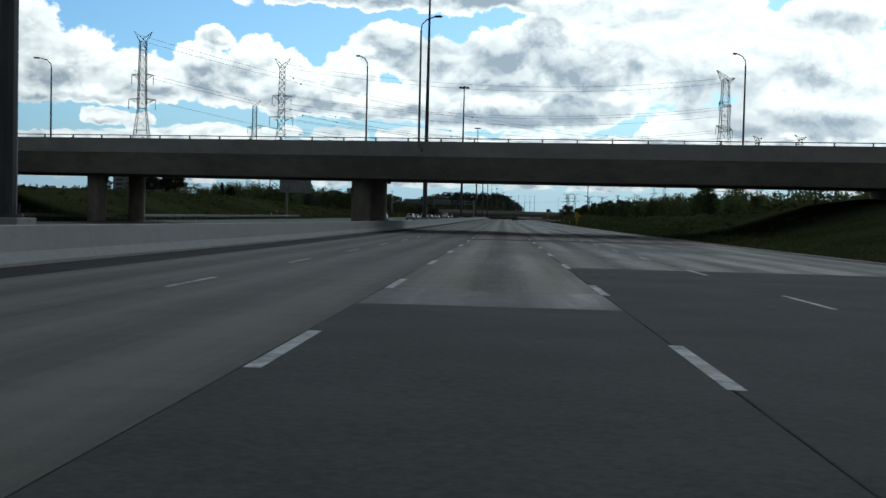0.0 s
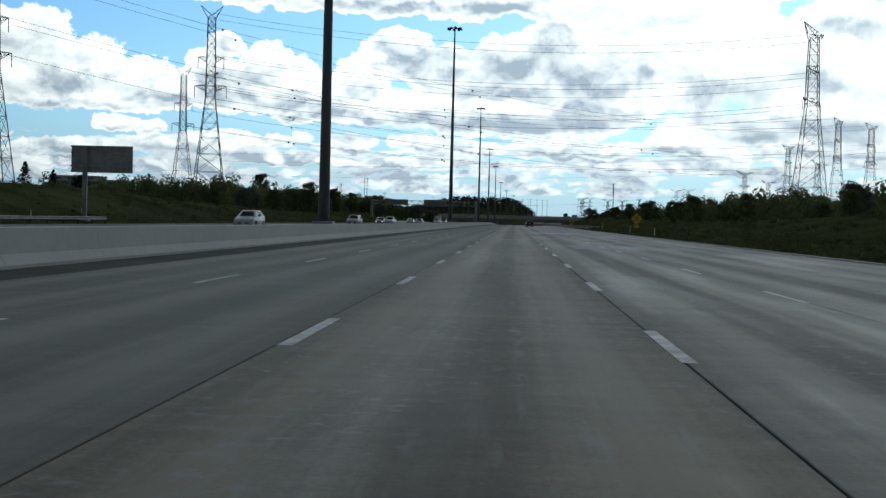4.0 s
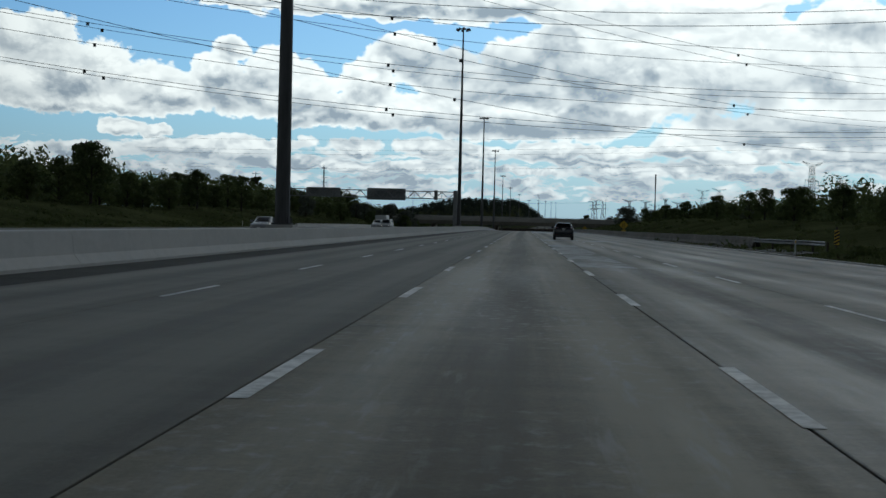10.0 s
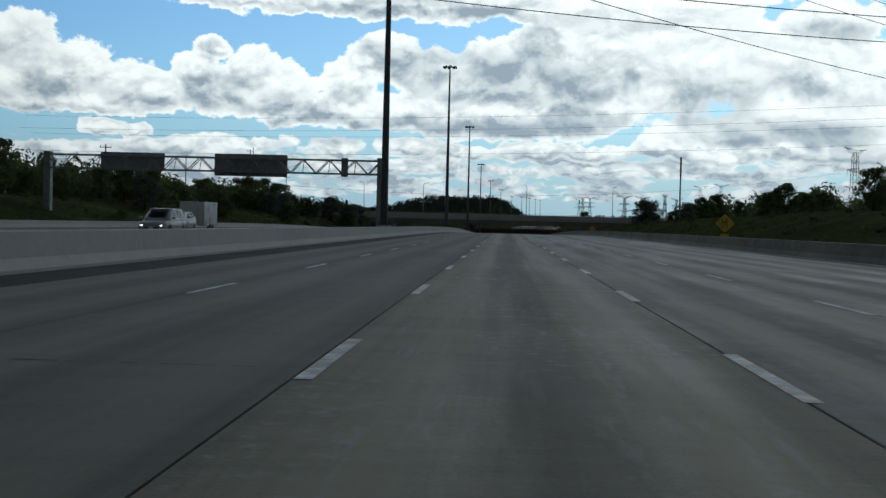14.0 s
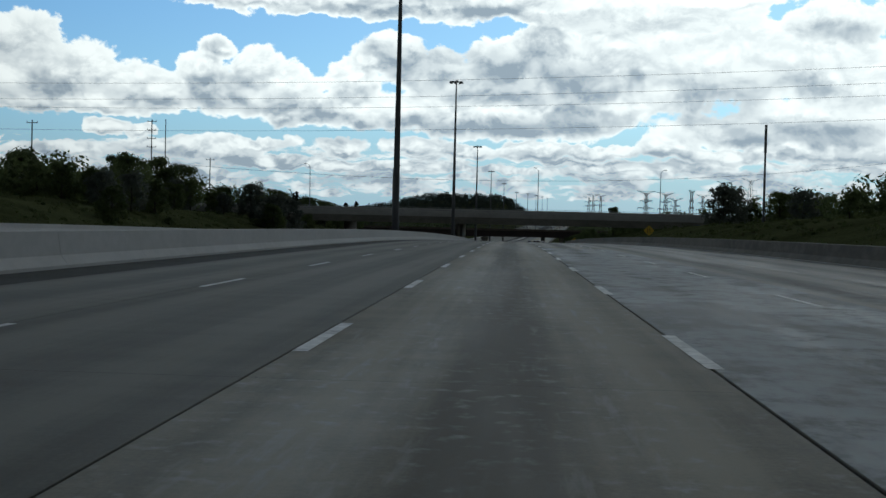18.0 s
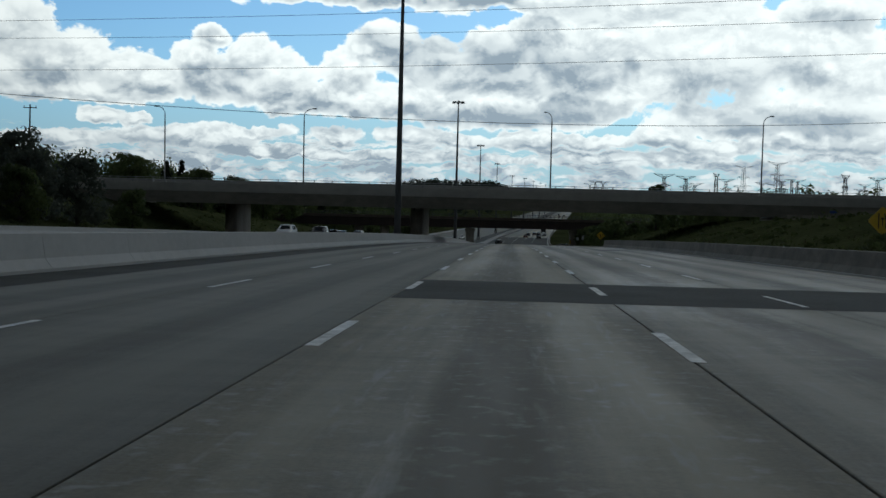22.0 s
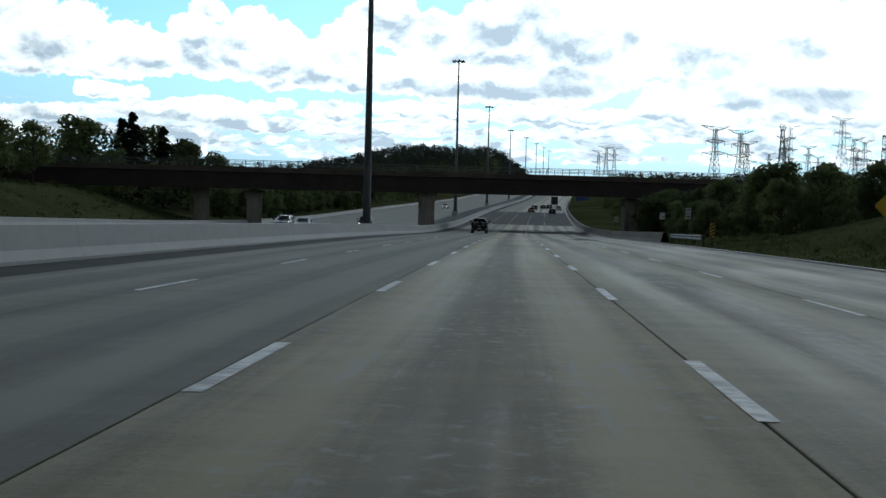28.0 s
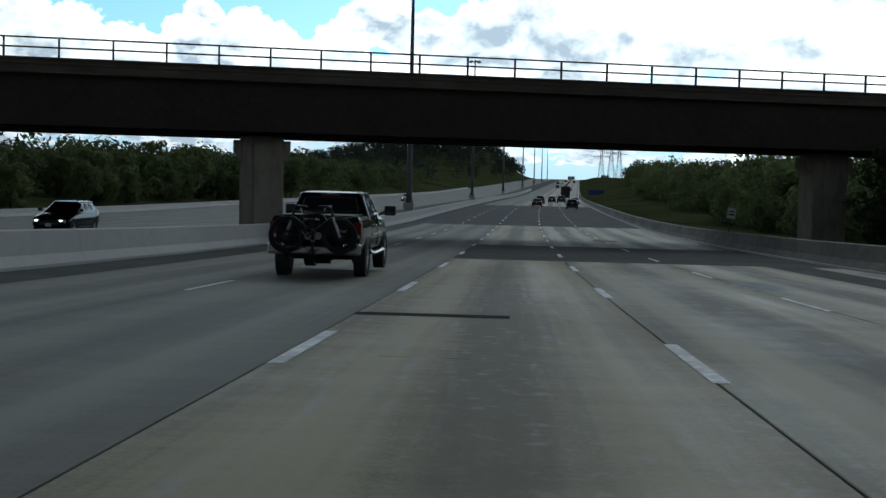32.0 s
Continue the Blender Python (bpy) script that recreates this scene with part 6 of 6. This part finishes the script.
    if kind == "suv":
        part("light_bar", boxed(-w * 0.55, w * 0.55, 0.035, 0.10, rear_top - 0.085, rear_top - 0.06, 0.008), M_smoke, c, "dark red strip between the tail lamps")
        for sx in (-1, 1):
            part("tailgate_gap", boxed(sx * w * 0.80 - 0.006, sx * w * 0.80 + 0.006, -0.006, 0.05, zb + 0.36, rear_top - 0.14), M_plastic, c)
        part("plate_recess", boxed(-0.30, 0.30, -0.012, 0.03, rear_top - 0.33, rear_top - 0.10, 0.02), M_plastic, c)
        part("bumper_skirt", boxed(-w * 0.78, w * 0.78, -0.02, 0.25, zb + 0.0, zb + 0.15, 0.04), M_plastic, c)
        part("roof_fin", boxed(-0.02, 0.02, yt0 + 0.15, yt0 + 0.33, H - 0.01, H + 0.07, 0.008), mat, c)
        part("spoiler", boxed(-wt * 0.95, wt * 0.95, yt0 - 0.20, yt0 + 0.02, H - 0.085, H - 0.05, 0.012), mat, c)
        part("rear_wiper", rod(bmesh.new(), (0, y0 + 0.01, belt + 0.02), (0.42, y0 + 0.04, belt + 0.07), 0.012), M_plastic, c)
        part("tail_badge", boxed(-0.10, 0.10, -0.005, 0.05, rear_top - 0.08, rear_top - 0.045, 0.01), M_signback, c)
        part("bumper_trim", boxed(-w * 0.75, w * 0.75, -0.062, -0.04, zb + 0.16, zb + 0.19), M_mast, c)
    return c


def pickup(m, mat, label):
    """A crew-cab pickup, its tail at y = 0, nose along +y."""
    c = thing("pickup_truck", m, label, "pickup truck")
    w, zb, belt, H, L, r = 1.0, 0.48, 1.30, 1.85, 5.8, 0.40
    side = lambda y, ww, zt, zl=zb: (y, [(0, zl), (ww * 0.85, zl), (ww * 0.97, zl + 0.08), (ww, zl + 0.30), (ww * 0.995, zt - 0.25), (ww * 0.97, zt - 0.07), (ww * 0.92, zt), (ww * 0.6, zt + 0.02), (0, zt + 0.02)])
    bed = part("bed", loft([side(0.10, w * 0.975, belt + 0.02, 0.62), side(0.35, w * 0.99, belt + 0.02, 0.55), side(1.0, w, belt + 0.02, 0.52), side(1.95, w, belt, 0.52)]), mat, c, smooth=False)
    part("bed_opening", boxed(-0.80, 0.80, 0.16, 1.88, belt + 0.032, belt + 0.045), M_plastic, c)
    part("cab_body", loft([side(1.98, w, belt - 0.02), side(3.4, w, belt - 0.02), side(4.25, w * 0.99, belt - 0.06), side(5.1, w * 0.97, belt - 0.12), side(5.6, w * 0.93, belt - 0.22), side(L, w * 0.82, belt - 0.36, zb + 0.12)]), mat, c, smooth=False)
    k = 0.10
    ring = lambda z, a, b, ww: [(-ww, a + k, z), (-ww * 0.93, a, z), (ww * 0.93, a, z), (ww, a + k, z), (ww, b - k * 2, z), (ww * 0.85, b, z), (-ww * 0.85, b, z), (-ww, b - k * 2, z)]
    cabin(c, ring(belt - 0.06, 2.0, 4.35, w * 0.94), ring(H - 0.06, 2.2, 3.62, w * 0.73), mat, 0.14)
    bm = bmesh.new()
    rs = [[bm.verts.new(p) for p in ring(z, a, b, ww)] for z, a, b, ww in ((H - 0.075, 2.16, 3.66, w * 0.75), (H - 0.03, 2.2, 3.62, w * 0.72), (H, 2.42, 3.45, w * 0.56))]
    for u, v in zip(rs, rs[1:]):
        for i in range(8):
            bm.faces.new((u[i], u[(i + 1) % 8], v[(i + 1) % 8], v[i]))
    bm.faces.new(rs[-1])
    bm.faces.new(rs[0][::-1])
    bmesh.ops.recalc_face_normals(bm, faces=bm.faces)
    part("roof", bm, mat, c)
    for sx in (-1, 1):
        mir = part("mirror", boxed(sx * 1.22 - 0.14, sx * 1.22 + 0.14, 3.72, 3.88, belt - 0.02, belt + 0.22, 0.04), M_plastic, c, "large black towing mirror")
        part("mirror_arm", rod(bmesh.new(), (sx * 0.93, 3.82, belt + 0.0), (sx * 1.12, 3.80, belt + 0.08), 0.035), M_plastic, mir)
        part("mirror_glass", boxed(sx * 1.22 - 0.11, sx * 1.22 + 0.11, 3.712, 3.719, belt + 0.01, belt + 0.19), M_glass, mir)
        tl = part("tail_light", boxed(min(sx * 0.83, sx * 0.995), max(sx * 0.83, sx * 0.995), 0.06, 0.24, belt - 0.46, belt - 0.09, 0.02), M_red, c, "tall red tail lamp")
        part("reverse_lamp", boxed(min(sx * 0.85, sx * 0.975), max(sx * 0.85, sx * 0.975), 0.052, 0.075, belt - 0.45, belt - 0.37), M_clear, tl)
        part("side_step", tube([(sx * 0.97, 1.98, 0.47), (sx * 1.03, 2.1, 0.45), (sx * 1.03, 4.0, 0.45), (sx * 0.97, 4.12, 0.47)], 0.045), M_chrome, c, "chrome side step bar")
        part("side_moulding", boxed(sx * w - 0.02, sx * w + 0.016, 2.05, 4.0, 0.86, 0.90), M_chrome, c, "bright door moulding")
        for yd in (2.45, 3.35):
            part("door_handle", boxed(sx * w - 0.02, sx * w + 0.03, yd, yd + 0.22, belt - 0.24, belt - 0.20, 0.01), M_chrome, c)
        part("door_gap", boxed(sx * w * 0.985 - 0.015, sx * w * 0.985 + 0.018, 3.08, 3.095, 0.62, belt - 0.06), M_plastic, c)
        part("bumper_corner", boxed(min(sx * 0.62, sx * 1.0), max(sx * 0.62, sx * 1.0), -0.17, 0.12, 0.50, 0.76, 0.06), M_chrome, c, "chrome bumper corner")
        part("mud_flap", boxed(sx * 0.84 - 0.12, sx * 0.84 + 0.12, 0.66, 0.68, 0.30, 0.60), M_plastic, c)
        part("headlight", boxed(min(sx * 0.55, sx * 0.88), max(sx * 0.55, sx * 0.88), L - 0.2, L - 0.05, 0.86, 1.02, 0.03), M_clear, c)
    part("bumper_step", boxed(-0.62, 0.62, -0.15, 0.06, 0.52, 0.68, 0.03), M_chrome, c, "chrome step bumper")
    part("tailgate", boxed(-0.80, 0.80, 0.045, 0.11, 0.74, belt + 0.01, 0.02), mat, c)
    part("tailgate_handle", boxed(-0.16, 0.16, 0.025, 0.06, belt - 0.20, belt - 0.12, 0.015), M_plastic, c)
    part("tailgate_badge", boxed(0.42, 0.68, 0.03, 0.05, 0.98, 1.04), M_chrome, c)
    part("number_plate", boxed(-0.155, 0.155, -0.165, -0.14, 0.53, 0.67), M_plate, c)
    part("plate_bar", boxed(-0.11, 0.11, -0.170, -0.166, 0.57, 0.62), M_signback, c)
    part("brake_light", boxed(-0.22, 0.22, 2.10, 2.2, H - 0.10, H - 0.05, 0.01), M_red, c, "high red brake lamp")
    part("axle", rod(bmesh.new(), (-0.7, 1.18, r), (0.7, 1.18, r), 0.07, n=8), M_plastic, c)
    part("differential", rod(bmesh.new(), (-0.17, 1.18, r), (0.17, 1.18, r), 0.17, n=12), M_plastic, c)
    part("exhaust", rod(bmesh.new(), (-0.72, 0.0, 0.5), (-0.72, 1.4, 0.48), 0.05, n=8), M_plastic, c)
    part("chassis", boxed(-0.5, 0.5, 0.2, 5.2, 0.46, 0.56), M_plastic, c)
    part("spare_wheel", rod(bmesh.new(), (0, 0.75, 0.36), (0, 0.75, 0.56), 0.36, n=20), M_tyre, c)
    part("hitch", boxed(-0.05, 0.05, -0.42, 0.2, 0.50, 0.60), M_plastic, c)
    wheel_set(c, (1.18, 4.75), w - 0.005, r, 0.28, 8)
    return c


def bike_rack(m):
    g = thing("bike_rack", m, "black steel hitch bike rack behind the tailgate", "bike rack")
    part("mast", tube([(0, 0.0, 0.55), (0, -0.10, 0.62), (0, -0.12, 1.25)], 0.035), M_plastic, g)
    for x in (-0.12, 0.12):
        part("arm", tube([(x, -0.1, 1.25), (x, -0.6, 1.28)], 0.022), M_plastic, g)
    part("crossbar", tube([(-0.14, -0.11, 1.25), (0.14, -0.11, 1.25)], 0.03), M_plastic, g)
    part("tray", tube([(0, 0.0, 0.56), (0, -0.62, 0.56)], 0.03), M_plastic, g)
    return g


def bicycle(m, frame_mat, label):
    """A mountain bike, its wheels along x, standing on z = 0."""
    b = thing("bicycle", m, label, "bicycle", "bicycles on the rack")
    R, wb = 0.34, 1.12
    hub_r, hub_f = Vector((-wb / 2, 0, R)), Vector((wb / 2, 0, R))
    for h in (hub_r, hub_f):
        w = part("wheel", tube([(h.x + R * math.cos(k * math.pi / 16), 0, R + R * math.sin(k * math.pi / 16)) for k in range(32)], 0.034, 8, True), M_tyre, b, "knobbly black tyre")
        part("rim", tube([(h.x + (R - 0.04) * math.cos(k * math.pi / 16), 0, R + (R - 0.04) * math.sin(k * math.pi / 16)) for k in range(32)], 0.012, 6, True), M_black, w)
        bm = bmesh.new()
        for k in range(24):
            a = k * math.pi / 12
            rod(bm, (h.x, 0.02 * (-1) ** k, R), (h.x + (R - 0.045) * math.cos(a), 0, R + (R - 0.045) * math.sin(a)), 0.0025, n=3)
        part("spoke_web", bm, M_black, w)
        part("hub", rod(bmesh.new(), (h.x, -0.06, R), (h.x, 0.06, R), 0.025, n=8), M_alloy, w)
        part("disc", rod(bmesh.new(), (h.x, 0.035, R), (h.x, 0.039, R), 0.085, n=16), M_plastic, w)
    bb, seat, head_t, head_b = Vector((-0.14, 0, 0.31)), Vector((-0.26, 0, 0.74)), Vector((0.36, 0, 0.86)), Vector((0.39, 0, 0.74))
    for name, p, q, r in (("down_tube", bb, head_b, 0.028), ("top_tube", seat, head_t, 0.022), ("seat_tube", bb, seat, 0.02), ("head_tube", head_b, head_t, 0.027)):
        part(name, rod(bmesh.new(), p, q, r, n=8), frame_mat, b)
    for sy in (-1, 1):
        o = Vector((0, sy * 0.06, 0))
        part("chain_stay", rod(bmesh.new(), bb, hub_r + o, 0.012), frame_mat, b)
        part("seat_stay", rod(bmesh.new(), seat, hub_r + o, 0.010), frame_mat, b)
        part("fork_leg", rod(bmesh.new(), head_b + o, hub_f + o, 0.024, 0.020, 8), M_whitecar, b, "white suspension fork leg")
        part("crank", rod(bmesh.new(), bb + o * 1.2, bb + o * 1.4 + Vector((0.12 * sy, 0, -0.12 * sy)), 0.012), M_alloy, b)
        part("pedal", boxed(bb.x + 0.12 * sy - 0.05, bb.x + 0.12 * sy + 0.05, min(sy * 0.09, sy * 0.18), max(sy * 0.09, sy * 0.18), bb.z - 0.12 * sy - 0.01, bb.z - 0.12 * sy + 0.01), M_plastic, b)
        part("grip", rod(bmesh.new(), (0.32, sy * 0.22, 0.97), (0.30, sy * 0.34, 0.97), 0.017), M_plastic, b)
    part("handlebar", tube([(0.30, -0.33, 0.97), (0.33, -0.08, 0.94), (0.33, 0.08, 0.94), (0.30, 0.33, 0.97)], 0.014), M_plastic, b)
    part("stem", rod(bmesh.new(), head_t, (0.33, 0, 0.94), 0.018), M_plastic, b)
    part("seat_post", rod(bmesh.new(), seat, (-0.30, 0, 0.90), 0.014), M_alloy, b)
    part("saddle", boxed(-0.43, -0.17, -0.06, 0.06, 0.90, 0.95, 0.025), M_plastic, b)
    part("chainring", rod(bmesh.new(), bb + Vector((0, 0.06, 0)), bb + Vector((0, 0.065, 0)), 0.08, n=16), M_steel, b)
    return b


truck_at = stand(1034.3, -2.14, 0.0)
pickup(truck_at, M_blackcar, "black crew-cab pickup truck with chrome bumper carrying bicycles")
bike_rack(truck_at @ pose(0, -0.20, 0))
bicycle(truck_at @ pose(0.02, -0.40, 0.60, 0, 3, 180), M_darkcar, "dark mountain bike with white fork hung behind the pickup")
bicycle(truck_at @ pose(0.06, -0.60, 0.60, 0, 2, 0), M_plastic, "black mountain bike with white fork hung behind the pickup")

passenger_car(stand(428.7, 5.97, 0, -1.3) @ Matrix.Scale(0.965, 4), "suv", M_darkcar, "dark charcoal crossover car driving in the slow lane")

# traffic far ahead in the same direction
for s, lat, kind, mat, label in ((1283, 7.8, "suv", M_darkcar, "dark crossover far ahead in the slow lane"), (1700, 5.5, "suv", M_silver, "silver crossover on the far rise"), (1820, 1.8, "sedan", M_whitecar, "white sedan on the far rise"), (1930, 5.5, "sedan", M_redcar, "dark red sedan on the far rise"), (1985, 9.0, "van", M_darkcar, "dark van on the far rise"), (2050, 1.8, "suv", M_blackcar, "black crossover on the far rise"), (1230, 3.1, "sedan", M_redcar, "dark red sedan far ahead in the middle lane"), (1210, 9.1, "suv", M_blackcar, "black crossover far ahead in the outer lane"),
                                 (1264, 3.3, "suv", M_darkcar, "dark crossover far ahead in the middle lane"), (1287, 5.7, "sedan", M_blackcar, "black sedan far ahead in the slow lane"),
                                 (1270, 10.8, "sedan", M_silver, "silver sedan far ahead in the outer lane"), (1577, 9.0, "suv", M_whitecar, "white crossover far ahead in the outer lane"),
                                 (1655, 1.8, "van", M_bluecar, "dark blue van far ahead in the middle lane"), (1772, 5.5, "sedan", M_silver, "silver sedan far ahead in the slow lane"), (1870, -1.8, "suv", M_blackcar, "black crossover far ahead in the fast lane")):
    passenger_car(stand(s, lat), kind, mat, label, detail=False)
# oncoming traffic
for s, lat, kind, mat, label, lit in ((234, -21, "suv", M_whitecar, "white crossover coming the other way", False), (304.6, -21, "suv", M_silver, "silver crossover coming the other way", False), (355.6, -21, "suv", M_whitecar, "white crossover coming the other way", False),
                                 (371, -24.5, "sedan", M_blackcar, "dark sedan with headlights coming the other way", True), (425, -21, "sedan", M_silver, "silver sedan coming the other way", False), (441, -24.5, "sedan", M_darkcar, "dark sedan coming the other way", False),
                                 (523, -21, "van", M_silver, "silver minivan coming the other way", True), (838.6, -24.5, "suv", M_whitecar, "white crossover coming the other way", True), (861, -24.1, "van", M_darkcar, "dark minivan coming the other way", False),
                                 (875, -24.5, "sedan", M_darkcar, "dark sedan with headlights coming the other way", True), (884.6, -24.5, "sedan", M_blackcar, "black sedan with headlights coming the other way", True), (905, -24.5, "suv", M_silver, "silver crossover coming the other way", True),
                                 (1019, -21, "sedan", M_silver, "silver sedan coming the other way", False), (1026, -24.5, "suv", M_darkcar, "dark crossover coming the other way", False), (1072, -21, "suv", M_blackcar, "black crossover with headlights coming the other way", True),
                                 (1180, -21, "sedan", M_whitecar, "white sedan coming the other way", True), (1260, -24, "sedan", M_silver, "silver sedan coming the other way", True)):
    passenger_car(stand(s, lat, 0.02, 180), kind, mat, label, oncoming=True, lamps=lit, detail=False)


def box_trailer(m):
    g = thing("trailer", m, "white box trailer coming the other way", "trailer")
    part("box", boxed(-1.05, 1.05, 0, 4.6, 0.55, 2.55, 0.06), M_whitecar, g)
    part("drawbar", rod(bmesh.new(), (0, 4.6, 0.6), (0, 5.6, 0.5), 0.05), M_plastic, g)
    part("lettering_bar", boxed(1.052, 1.06, 0.6, 3.2, 1.7, 2.1), M_plastic, g)
    wheel_set(g, (1.6, 2.5), 1.05, 0.33, 0.2, 5)


def lorry(m):
    """A box lorry seen from behind, nose along +y."""
    g = thing("lorry", m, "dark brown box lorry far ahead in the slow lane", "truck")
    part("cargo_box", boxed(-1.25, 1.25, 0, 7.2, 1.1, 3.75, 0.04), M_brown, g)
    for sx in (-1, 1):
        part("rear_door", boxed(min(sx * 0.02, sx * 1.2), max(sx * 0.02, sx * 1.2), -0.03, -0.002, 1.15, 3.65), M_plastic, g)
        part("tail_light", boxed(sx * 1.05 - 0.1, sx * 1.05 + 0.1, -0.03, 0.05, 0.85, 1.0), M_red, g)
    part("chassis", boxed(-0.45, 0.45, 0.2, 9.2, 0.75, 1.1), M_plastic, g)
    part("cab", boxed(-1.2, 1.2, 7.5, 9.4, 0.7, 2.9, 0.15), M_darkcar, g)
    part("rear_bumper", boxed(-1.2, 1.2, 0.0, 0.12, 0.5, 0.65), M_steel, g)
    wheel_set(g, (1.6, 8.3), 1.2, 0.5, 0.28, 5)


lorry(stand(1342, 8.9))
box_trailer(stand(546, -24.5, 0.02, 180))
passenger_car(stand(539.5, -24.5, 0.02, 180), "suv", M_whitecar, "white crossover towing a box trailer the other way", oncoming=True, lamps=False, detail=False)
